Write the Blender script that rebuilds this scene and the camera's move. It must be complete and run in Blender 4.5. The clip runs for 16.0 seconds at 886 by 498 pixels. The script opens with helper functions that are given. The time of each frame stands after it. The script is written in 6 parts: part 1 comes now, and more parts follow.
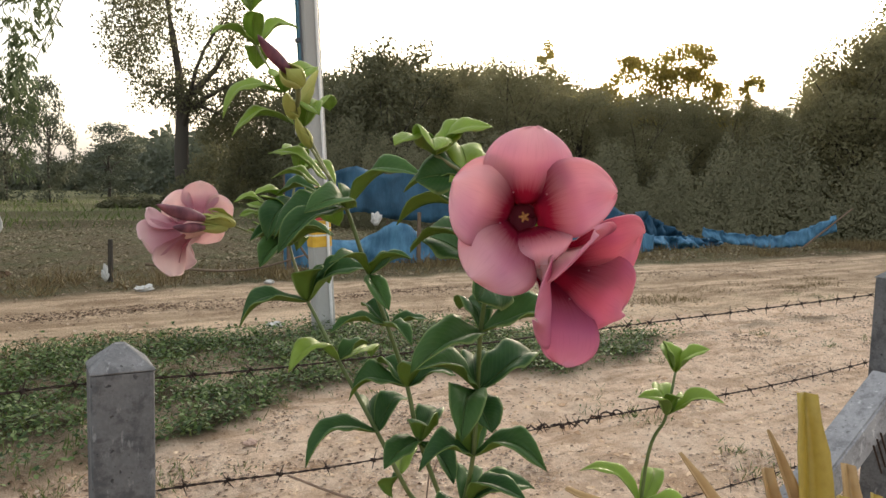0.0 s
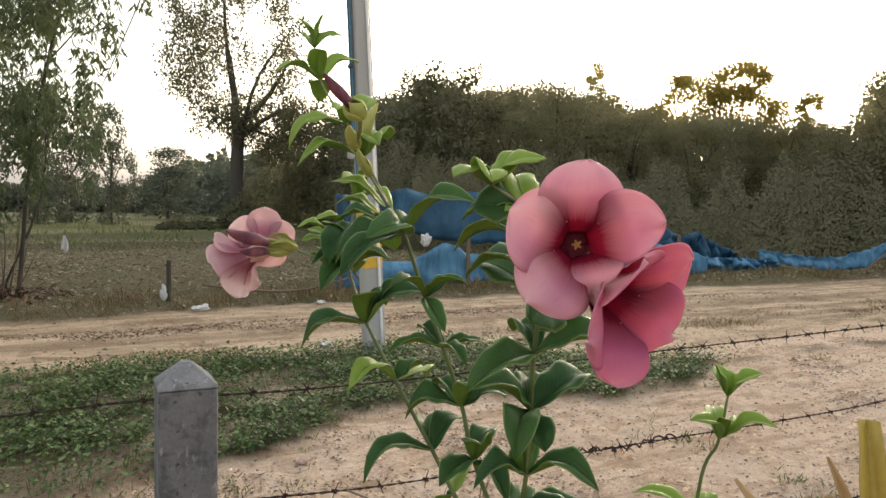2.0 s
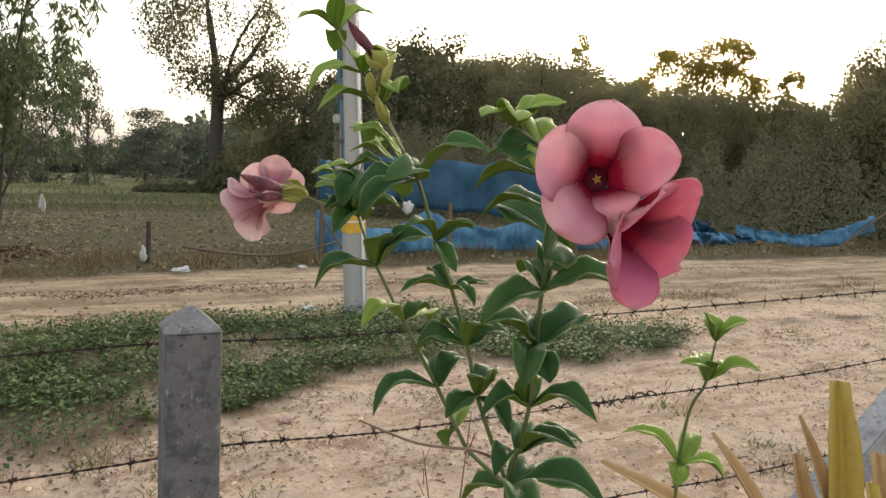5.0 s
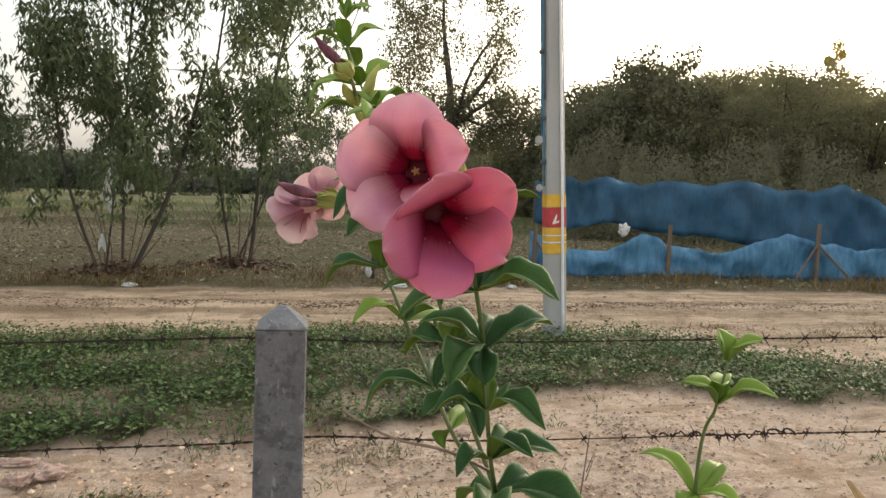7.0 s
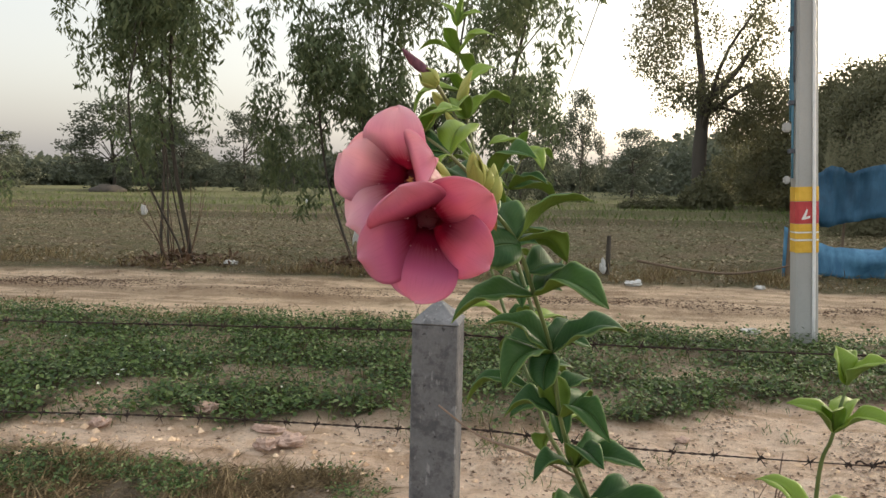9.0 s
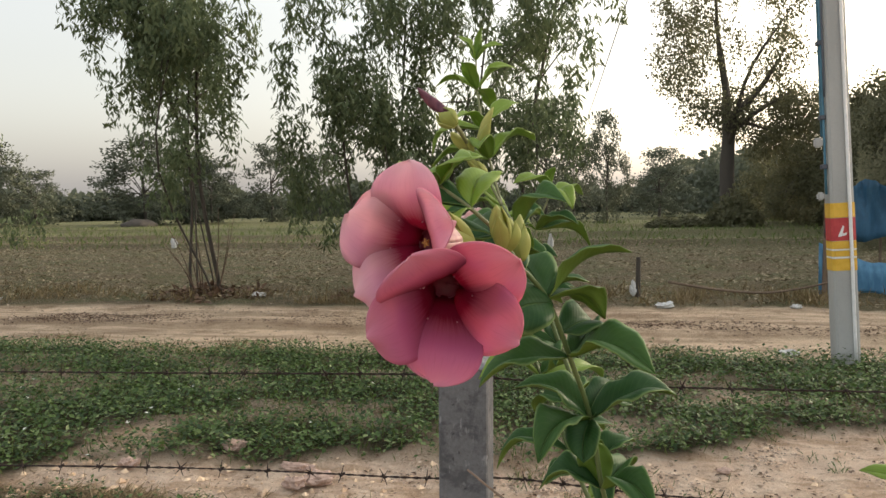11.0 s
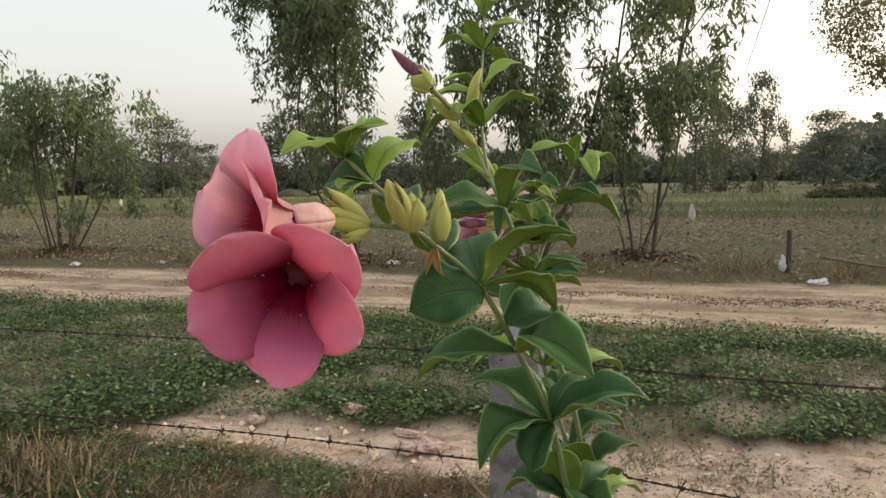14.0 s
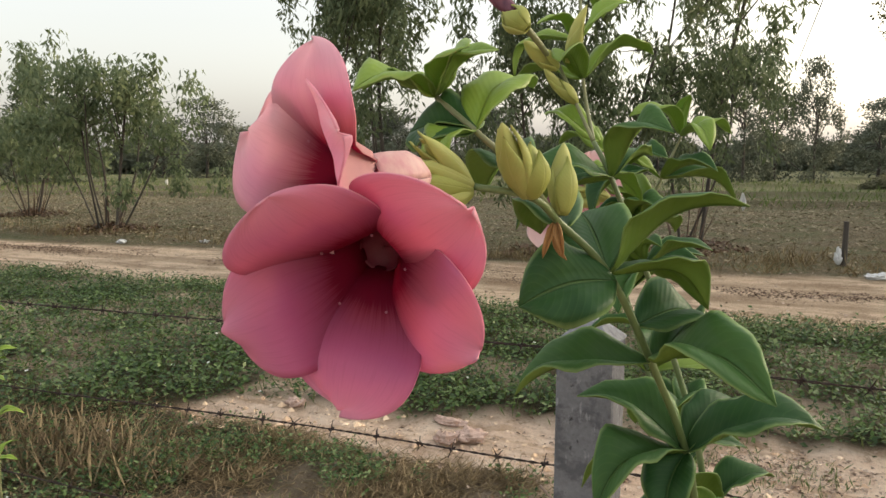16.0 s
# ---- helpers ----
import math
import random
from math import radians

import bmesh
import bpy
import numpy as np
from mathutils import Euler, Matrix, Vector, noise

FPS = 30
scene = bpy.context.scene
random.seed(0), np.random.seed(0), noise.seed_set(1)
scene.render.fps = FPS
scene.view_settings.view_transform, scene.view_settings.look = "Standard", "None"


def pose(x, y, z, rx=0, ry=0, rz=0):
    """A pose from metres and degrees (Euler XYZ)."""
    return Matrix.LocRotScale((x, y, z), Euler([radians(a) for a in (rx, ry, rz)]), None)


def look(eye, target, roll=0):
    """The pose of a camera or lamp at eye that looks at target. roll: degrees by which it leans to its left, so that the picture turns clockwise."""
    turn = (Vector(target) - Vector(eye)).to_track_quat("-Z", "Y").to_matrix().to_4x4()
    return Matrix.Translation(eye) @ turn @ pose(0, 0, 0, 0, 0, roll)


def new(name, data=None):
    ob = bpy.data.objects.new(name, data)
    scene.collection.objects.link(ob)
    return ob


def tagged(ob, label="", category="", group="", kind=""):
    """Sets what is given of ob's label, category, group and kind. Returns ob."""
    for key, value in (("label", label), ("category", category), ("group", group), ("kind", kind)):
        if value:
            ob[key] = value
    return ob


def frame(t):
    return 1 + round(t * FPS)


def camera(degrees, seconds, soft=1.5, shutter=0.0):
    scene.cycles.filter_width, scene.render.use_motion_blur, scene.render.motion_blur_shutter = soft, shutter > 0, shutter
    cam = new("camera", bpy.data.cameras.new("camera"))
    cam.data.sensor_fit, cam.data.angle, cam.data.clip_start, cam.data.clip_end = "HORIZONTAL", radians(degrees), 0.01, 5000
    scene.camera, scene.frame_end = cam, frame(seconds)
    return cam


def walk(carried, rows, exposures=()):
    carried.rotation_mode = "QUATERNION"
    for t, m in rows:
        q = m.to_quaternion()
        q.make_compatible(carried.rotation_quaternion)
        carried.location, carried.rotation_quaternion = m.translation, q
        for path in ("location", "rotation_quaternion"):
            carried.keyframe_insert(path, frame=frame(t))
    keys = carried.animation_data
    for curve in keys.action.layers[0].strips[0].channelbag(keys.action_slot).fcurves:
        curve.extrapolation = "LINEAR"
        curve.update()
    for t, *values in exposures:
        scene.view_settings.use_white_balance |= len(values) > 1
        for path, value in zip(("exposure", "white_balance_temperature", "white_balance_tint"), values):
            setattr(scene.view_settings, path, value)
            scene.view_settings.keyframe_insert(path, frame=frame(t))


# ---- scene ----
cam = camera(62.3, 16.0, soft=1.5)
PATH = [
    (0, (0.089, 0.048, 1.095), (1.079, 1.778, 0.928), 0.7),
    (0.5, (0.085, 0.046, 1.097), (0.993, 1.822, 0.951), 0.9),
    (1, (0.08, 0.047, 1.098), (0.941, 1.846, 0.955), 0.7),
    (1.5, (0.076, 0.041, 1.099), (0.924, 1.849, 0.977), 0.5),
    (2, (0.075, 0.031, 1.099), (0.948, 1.827, 0.988), 0.5),
    (2.5, (0.072, 0.015, 1.097), (0.983, 1.79, 0.953), -0.2),
    (3, (0.058, 0.0, 1.088), (1.021, 1.744, 0.916), -0.8),
    (3.5, (0.045, 0.003, 1.08), (1.059, 1.713, 0.864), -0.2),
    (3.6, (0.041, 0.003, 1.08), (1.05, 1.717, 0.866), -0.0),
    (4, (0.026, 0.009, 1.08), (1.023, 1.729, 0.86), 0.1),
    (4.2, (0.016, 0.015, 1.08), (0.99, 1.748, 0.862), 0.8),
    (6.3, (0.139, -0.007, 1.083), (0.901, 1.834, 0.907), 0.8),
    (6.5, (0.162, -0.025, 1.087), (0.821, 1.855, 0.906), 1.3),
    (6.8, (0.214, -0.054, 1.069), (0.655, 1.892, 0.932), 1.5),
    (7, (0.234, -0.071, 1.071), (0.57, 1.895, 0.92), 1.8),
    (7.5, (0.27, -0.091, 1.081), (0.396, 1.896, 0.89), 1.6),
    (7.6, (0.276, -0.091, 1.084), (0.362, 1.897, 0.89), 0.5),
    (8, (0.289, -0.093, 1.081), (0.311, 1.903, 0.947), -0.5),
    (8.4, (0.324, -0.083, 1.076), (0.212, 1.911, 0.973), 1.0),
    (8.5, (0.332, -0.084, 1.076), (0.147, 1.905, 0.974), 1.8),
    (9, (0.368, -0.081, 1.081), (0.046, 1.885, 0.902), 0.8),
    (9.2, (0.374, -0.081, 1.081), (0.051, 1.885, 0.91), -0.8),
    (11.3, (0.362, -0.022, 1.1), (-0.048, 1.932, 0.992), -1.2),
    (11.5, (0.368, -0.019, 1.1), (-0.058, 1.932, 0.989), -1.4),
    (12, (0.387, -0.021, 1.107), (-0.151, 1.904, 1.056), 0.3),
    (12.5, (0.409, -0.014, 1.105), (-0.282, 1.86, 1.005), 0.3),
    (12.6, (0.415, -0.01, 1.104), (-0.292, 1.858, 0.993), 0.1),
    (13, (0.438, 0.003, 1.102), (-0.349, 1.839, 0.989), -0.0),
    (13.3, (0.454, 0.007, 1.102), (-0.364, 1.828, 0.982), -0.6),
    (13.5, (0.459, 0.018, 1.103), (-0.373, 1.832, 0.977), -1.0),
    (14, (0.468, 0.054, 1.099), (-0.294, 1.894, 0.913), -1.2),
    (14.5, (0.468, 0.082, 1.106), (-0.372, 1.885, 0.892), -2.9),
    (15, (0.457, 0.106, 1.095), (-0.334, 1.931, 0.887), -0.4),
    (15.5, (0.428, 0.119, 1.091), (-0.415, 1.92, 0.883), -0.5),
    (16, (0.402, 0.13, 1.086), (-0.456, 1.923, 0.86), -0.3),
]
LIGHTING = [(0, 0.0, 6920, 8), (9, 0.0, 6920, 8), (11.3, -0.08, 6920, 8), (12.5, -0.10, 6920, 8), (13.5, -0.04, 6920, 8), (14.5, 0.04, 6920, 8), (16, 0.12, 6920, 8)]
walk(cam, [(t, look(eye, target, roll)) for t, eye, target, roll in PATH], LIGHTING)

# ---- world ----
# Hazy evening: a low sun behind the trees, a bright milky sky.
SUN_BEARING, SUN_HEIGHT = 48.0, 8.6
world = bpy.data.worlds.new("evening_sky")
scene.world = world
world.use_nodes = True
wn, wl = world.node_tree.nodes, world.node_tree.links
wn.clear()
w_out = wn.new("ShaderNodeOutputWorld")
w_sky = wn.new("ShaderNodeTexSky")
w_sky.sky_type = "NISHITA"
w_sky.sun_disc = False
w_sky.sun_elevation = radians(SUN_HEIGHT)
w_sky.sun_rotation = radians(SUN_BEARING)
w_sky.air_density, w_sky.dust_density, w_sky.ozone_density = 1.0, 6.0, 1.0
w_bg = wn.new("ShaderNodeBackground")
w_bg.inputs["Strength"].default_value = 0.42
w_haze = wn.new("ShaderNodeBackground")
w_haze.inputs["Color"].default_value = (0.85, 0.84, 0.895, 1)
w_haze.inputs["Strength"].default_value = 0.54
w_add = wn.new("ShaderNodeAddShader")
w_pale = wn.new("ShaderNodeHueSaturation")
w_pale.inputs["Saturation"].default_value = 0.5
wl.new(w_sky.outputs["Color"], w_pale.inputs["Color"])
wl.new(w_pale.outputs["Color"], w_bg.inputs["Color"])
wl.new(w_bg.outputs[0], w_add.inputs[0])
# the milky veil is bright overhead, with a little ground haze
w_co = wn.new("ShaderNodeTexCoord")
w_sep = wn.new("ShaderNodeSeparateXYZ")
w_map = wn.new("ShaderNodeMapRange")
w_map.inputs[1].default_value, w_map.inputs[2].default_value = 0.25, 0.9
w_map.inputs[3].default_value, w_map.inputs[4].default_value = 0.385, 0.84
wl.new(w_co.outputs["Generated"], w_sep.inputs[0])
wl.new(w_sep.outputs[2], w_map.inputs[0])
w_low = wn.new("ShaderNodeMapRange")
w_low.inputs[1].default_value, w_low.inputs[2].default_value = 0.0, 0.2
w_low.inputs[3].default_value, w_low.inputs[4].default_value = 0.07, 0.0
wl.new(w_sep.outputs[2], w_low.inputs[0])
w_sum = wn.new("ShaderNodeMath")
wl.new(w_map.outputs[0], w_sum.inputs[0])
wl.new(w_low.outputs[0], w_sum.inputs[1])
wl.new(w_sum.outputs[0], w_haze.inputs["Strength"])
wl.new(w_haze.outputs[0], w_add.inputs[1])
wl.new(w_add.outputs[0], w_out.inputs["Surface"])

sun_data = bpy.data.lights.new("sun", "SUN")
sun_data.energy, sun_data.angle, sun_data.color = 2.0, radians(1.0), (1.0, 0.78, 0.5)
sun = new("sun", sun_data)
sb, sh = radians(SUN_BEARING), radians(SUN_HEIGHT)
sun.matrix_world = look((0, 0, 30), (-math.sin(sb) * math.cos(sh), -math.cos(sb) * math.cos(sh), 30 - math.sin(sh)))


# ---- materials ----
def material(name):
    m = bpy.data.materials.new(name)
    m.use_nodes = True
    m.node_tree.nodes.clear()
    return m, m.node_tree.nodes, m.node_tree.links


def mixed(nodes, links, fac, a, b):
    """A colour mix; fac, a, b are sockets or values."""
    n = nodes.new("ShaderNodeMix")
    n.data_type = "RGBA"
    for sock, v in ((n.inputs[0], fac), (n.inputs[6], a), (n.inputs[7], b)):
        if isinstance(v, bpy.types.NodeSocket):
            links.new(v, sock)
        elif isinstance(v, tuple):
            sock.default_value = (*v, 1)
        else:
            sock.default_value = v
    return n.outputs[2]


def calc(nodes, links, op, a, b=0.0, clamp=False):
    n = nodes.new("ShaderNodeMath")
    n.operation, n.use_clamp = op, clamp
    for sock, v in ((n.inputs[0], a), (n.inputs[1], b)):
        if isinstance(v, bpy.types.NodeSocket):
            links.new(v, sock)
        else:
            sock.default_value = v
    return n.outputs[0]


def noise_at(nodes, links, scale, detail=4.0, rough=0.6, coord="Object", stretch=None):
    tc = nodes.new("ShaderNodeTexCoord")
    src = tc.outputs[coord]
    if stretch:
        mp = nodes.new("ShaderNodeMapping")
        mp.inputs["Scale"].default_value = stretch
        links.new(src, mp.inputs["Vector"])
        src = mp.outputs[0]
    n = nodes.new("ShaderNodeTexNoise")
    n.inputs["Scale"].default_value, n.inputs["Detail"].default_value, n.inputs["Roughness"].default_value = scale, detail, rough
    links.new(src, n.inputs["Vector"])
    return n.outputs["Fac"]


def ranged(nodes, links, v, lo, hi):
    n = nodes.new("ShaderNodeMapRange")
    links.new(v, n.inputs[0])
    n.inputs[1].default_value, n.inputs[2].default_value = lo, hi
    return n.outputs[0]


def finish(nodes, links, colour, rough=0.7, bump=None, bump_size=0.002, through_light=0.0, metal=0.0, through_colour=None, gloss=0.5):
    out = nodes.new("ShaderNodeOutputMaterial")
    p = nodes.new("ShaderNodeBsdfPrincipled")
    p.inputs["Metallic"].default_value = metal
    p.inputs["Specular IOR Level"].default_value = gloss
    if isinstance(colour, tuple):
        p.inputs["Base Color"].default_value = (*colour, 1)
    else:
        links.new(colour, p.inputs["Base Color"])
    if isinstance(rough, bpy.types.NodeSocket):
        links.new(rough, p.inputs["Roughness"])
    else:
        p.inputs["Roughness"].default_value = rough
    if bump is not None:
        b = nodes.new("ShaderNodeBump")
        b.inputs["Distance"].default_value = bump_size
        links.new(bump, b.inputs["Height"])
        links.new(b.outputs[0], p.inputs["Normal"])
    if through_light:
        t = nodes.new("ShaderNodeBsdfTranslucent")
        src = through_colour if through_colour is not None else colour
        if isinstance(src, tuple):
            t.inputs["Color"].default_value = (*src, 1)
        else:
            links.new(src, t.inputs["Color"])
        mx = nodes.new("ShaderNodeMixShader")
        mx.inputs[0].default_value = through_light
        links.new(p.outputs[0], mx.inputs[1])
        links.new(t.outputs[0], mx.inputs[2])
        links.new(mx.outputs[0], out.inputs["Surface"])
    else:
        links.new(p.outputs[0], out.inputs["Surface"])


def leaf_material(name, dark, light, rib, rough=0.35, veins=True, through_light=0.35, gloss=0.5, edge=0.6):
    """A leaf: u runs along the midrib, v from edge to edge; side veins slant off the rib."""
    m, n, l = material(name)
    uv = n.new("ShaderNodeTexCoord").outputs["UV"]
    sep = n.new("ShaderNodeSeparateXYZ")
    l.new(uv, sep.inputs[0])
    u, v = sep.outputs[0], sep.outputs[1]
    side = calc(n, l, "ABSOLUTE", calc(n, l, "MULTIPLY", calc(n, l, "SUBTRACT", v, 0.5), 2.0))
    wave = calc(n, l, "SINE", calc(n, l, "MULTIPLY", calc(n, l, "SUBTRACT", calc(n, l, "MULTIPLY", u, 13.0), calc(n, l, "MULTIPLY", side, 4.0)), 6.283))
    vein = ranged(n, l, wave, 0.72, 1.0)
    midrib = ranged(n, l, side, 0.05, 0.015)
    mott = noise_at(n, l, 60.0, 3.0)
    info = n.new("ShaderNodeObjectInfo")
    tone = calc(n, l, "ADD", calc(n, l, "MULTIPLY", mott, 0.55), calc(n, l, "MULTIPLY", info.outputs["Random"], 0.45), True)
    base = mixed(n, l, ranged(n, l, tone, 0.2, 0.8), dark, light)
    if veins:
        base = mixed(n, l, calc(n, l, "MULTIPLY", vein, 0.05), base, rib)
    base = mixed(n, l, calc(n, l, "MULTIPLY", midrib, 0.38 if veins else 0.12), base, rib)
    # Light caught along the leaf margin, mixed in as the rib's pale colour.
    lit_rim = ranged(n, l, side, 0.86, 0.98)
    base = mixed(n, l, calc(n, l, "MULTIPLY", lit_rim, edge), base, rib)
    height = calc(n, l, "ADD", calc(n, l, "MULTIPLY", wave, 0.04 if veins else 0.02), calc(n, l, "MULTIPLY", mott, 0.5))
    height = calc(n, l, "SUBTRACT", height, calc(n, l, "MULTIPLY", midrib, 1.2 if veins else 0.15))
    dull = calc(n, l, "ADD", calc(n, l, "MULTIPLY", noise_at(n, l, 190.0, 4.0, 0.7), 0.3), rough - 0.12)
    finish(n, l, base, dull, height, 0.0008, through_light, gloss=gloss)
    return m


def scatter_material(name, *tones, rough=0.6, through_light=0.3, gloss=0.3):
    """Many small leaves or blades in one mesh: the tone changes from piece to piece."""
    m, n, l = material(name)
    isl = n.new("ShaderNodeNewGeometry").outputs["Random Per Island"]
    ramp = n.new("ShaderNodeValToRGB")
    ramp.color_ramp.elements[0].color = (*tones[0], 1)
    ramp.color_ramp.elements[1].color = (*tones[-1], 1)
    for i, c in enumerate(tones[1:-1]):
        e = ramp.color_ramp.elements.new((i + 1) / (len(tones) - 1))
        e.color = (*c, 1)
    big = noise_at(n, l, 1.3, 2.0)
    l.new(calc(n, l, "ADD", calc(n, l, "MULTIPLY", isl, 0.65), calc(n, l, "MULTIPLY", big, 0.35), True), ramp.inputs[0])
    finish(n, l, ramp.outputs[0], rough, through_light=through_light, gloss=gloss)
    return m


def bark_material(name, a, b, scale=30.0):
    m, n, l = material(name)
    k = noise_at(n, l, scale, 6.0, 0.7, stretch=(1, 1, 0.25))
    k2 = noise_at(n, l, scale * 0.12, 3.0)
    col = mixed(n, l, ranged(n, l, calc(n, l, "ADD", calc(n, l, "MULTIPLY", k, 0.6), calc(n, l, "MULTIPLY", k2, 0.4)), 0.3, 0.7), a, b)
    finish(n, l, col, 0.85, k, 0.01)
    return m


def concrete_material(name, a, b, pits=True):
    m, n, l = material(name)
    big = noise_at(n, l, 7.0, 5.0, 0.65)
    fine = noise_at(n, l, 140.0, 4.0, 0.7)
    spots = noise_at(n, l, 110.0, 3.0, 0.5)
    col = mixed(n, l, ranged(n, l, big, 0.3, 0.7), a, b)
    col = mixed(n, l, calc(n, l, "MULTIPLY", ranged(n, l, fine, 0.45, 0.75), 0.35), col, tuple(c * 1.35 for c in b))
    col = mixed(n, l, calc(n, l, "MULTIPLY", ranged(n, l, spots, 0.66, 0.72), 0.6 if pits else 0.2), col, tuple(c * 0.35 for c in a))
    stain = noise_at(n, l, 9.0, 4.0, 0.6, stretch=(1, 1, 0.15))
    col = mixed(n, l, calc(n, l, "MULTIPLY", ranged(n, l, stain, 0.55, 0.75), 0.45), col, tuple(c * 0.5 for c in a))
    blot = noise_at(n, l, 38.0, 5.0, 0.7)
    col = mixed(n, l, calc(n, l, "MULTIPLY", ranged(n, l, blot, 0.50, 0.62), 0.55), col, tuple(c * 0.55 for c in a))
    lime = noise_at(n, l, 55.0, 4.0, 0.7, stretch=(1.3, 1.0, 0.5))
    col = mixed(n, l, calc(n, l, "MULTIPLY", ranged(n, l, lime, 0.60, 0.68), 0.5), col, tuple(min(1.0, c * 1.9) for c in b))
    h = calc(n, l, "SUBTRACT", calc(n, l, "ADD", calc(n, l, "MULTIPLY", fine, 0.5), blot), ranged(n, l, spots, 0.66, 0.72))
    finish(n, l, col, 0.88, h, 0.0022)
    return m


M_LEAF = leaf_material("leaf_upper_side", (0.025, 0.080, 0.024), (0.070, 0.155, 0.040), (0.24, 0.35, 0.13), 0.42, through_light=0.30, gloss=0.22, edge=0.8)
M_LEAF_UNDER = leaf_material("leaf_lower_side", (0.12, 0.21, 0.036), (0.19, 0.30, 0.058), (0.24, 0.34, 0.12), 0.55, through_light=0.3, gloss=0.2)
M_YOUNG = leaf_material("young_leaf_upper_side", (0.20, 0.32, 0.035), (0.34, 0.48, 0.075), (0.40, 0.52, 0.15), 0.38, through_light=0.42)
M_YOUNG_UNDER = leaf_material("young_leaf_lower_side", (0.16, 0.27, 0.05), (0.24, 0.38, 0.08), (0.34, 0.44, 0.16), 0.5, through_light=0.42)
M_SEPAL = leaf_material("sepal_green", (0.37, 0.40, 0.10), (0.56, 0.56, 0.20), (0.62, 0.62, 0.28), 0.5, veins=False, through_light=0.35, gloss=0.25, edge=0.15)
M_WITHERED = leaf_material("withered_sepal", (0.20, 0.08, 0.02), (0.36, 0.19, 0.06), (0.4, 0.25, 0.1), 0.7, veins=False, through_light=0.15)
M_STRAP = leaf_material("bromeliad_leaf", (0.38, 0.27, 0.045), (0.54, 0.41, 0.08), (0.48, 0.36, 0.08), 0.42, veins=False, through_light=0.25)
M_STRAP_TAN = leaf_material("bromeliad_tan_leaf", (0.36, 0.22, 0.09), (0.52, 0.35, 0.16), (0.46, 0.3, 0.14), 0.5, veins=False, through_light=0.25)


def petal_material(name, rim_tone, body, cool_shade, throat):
    """Petal: u from throat (0) to edge (1); a dark throat, fine veins and cool shade coloured in by patches."""
    m, n, l = material(name)
    uv = n.new("ShaderNodeTexCoord").outputs["UV"]
    sep = n.new("ShaderNodeSeparateXYZ")
    l.new(uv, sep.inputs[0])
    u, v = sep.outputs[0], sep.outputs[1]
    patch = noise_at(n, l, 30.0, 2.0)
    mp = n.new("ShaderNodeMapping")
    mp.inputs["Scale"].default_value = (1.5, 26.0, 1)
    l.new(uv, mp.inputs["Vector"])
    fib = n.new("ShaderNodeTexNoise")
    fib.inputs["Scale"].default_value, fib.inputs["Detail"].default_value = 2.2, 5.0
    l.new(mp.outputs[0], fib.inputs["Vector"])
    rnd = n.new("ShaderNodeObjectInfo").outputs["Random"]
    # Purple of shaded, overlapped petals is mixed in by patch and by petal.
    col = mixed(n, l, ranged(n, l, calc(n, l, "ADD", patch, calc(n, l, "MULTIPLY", calc(n, l, "SUBTRACT", rnd, 0.5), 0.28)), 0.38, 0.66), body, cool_shade)
    col = mixed(n, l, calc(n, l, "MULTIPLY", ranged(n, l, fib.outputs["Fac"], 0.48, 0.72), 0.16), col, throat)
    col = mixed(n, l, calc(n, l, "MULTIPLY", ranged(n, l, u, 0.30, 0.95), 0.6), col, rim_tone)
    spread = calc(n, l, "ADD", u, calc(n, l, "MULTIPLY", calc(n, l, "SUBTRACT", fib.outputs["Fac"], 0.5), 0.14))
    deep = ranged(n, l, spread, 0.40, 0.09)
    col = mixed(n, l, calc(n, l, "POWER", deep, 1.35), col, throat)
    h = calc(n, l, "ADD", fib.outputs["Fac"], calc(n, l, "MULTIPLY", patch, 1.5))
    finish(n, l, col, 0.55, h, 0.00015, 0.5, gloss=0.2)
    return m


M_PETAL = petal_material("pink_petal", (0.84, 0.46, 0.53), (0.70, 0.20, 0.295), (0.58, 0.15, 0.315), (0.21, 0.007, 0.032))
M_PETAL_SOFT = petal_material("soft_pink_petal", (0.94, 0.73, 0.75), (0.84, 0.49, 0.54), (0.69, 0.31, 0.46), (0.29, 0.014, 0.05))
M_PETAL_PALE = petal_material("pale_pink_petal", (0.92, 0.80, 0.79), (0.87, 0.67, 0.67), (0.70, 0.44, 0.50), (0.5, 0.2, 0.26))
M_PETAL_BACK = petal_material("petal_back", (0.86, 0.52, 0.57), (0.78, 0.36, 0.42), (0.66, 0.25, 0.38), (0.74, 0.40, 0.40))
m_, n_, l_ = material("corolla_tube")
_k = noise_at(n_, l_, 200.0, 3.0, stretch=(1, 1, 0.2))
finish(n_, l_, mixed(n_, l_, ranged(n_, l_, _k, 0.35, 0.65), (0.78, 0.52, 0.46), (0.66, 0.33, 0.33)), 0.5, _k, 0.0004, 0.3)
M_TUBE = m_
m_, n_, l_ = material("throat_inside")
_k = noise_at(n_, l_, 220.0, 3.0)
finish(n_, l_, mixed(n_, l_, _k, (0.10, 0.004, 0.015), (0.18, 0.012, 0.03)), 0.6, _k, 0.0004, 0.15)
M_THROAT = m_
m_, n_, l_ = material("yellow_throat_ring")
_k = noise_at(n_, l_, 300.0)
finish(n_, l_, mixed(n_, l_, _k, (0.72, 0.42, 0.03), (0.78, 0.52, 0.06)), 0.5, through_light=0.2)
M_YELLOW = m_
m_, n_, l_ = material("bud_skin")
_k = noise_at(n_, l_, 90.0, 4.0, stretch=(1, 1, 0.3))
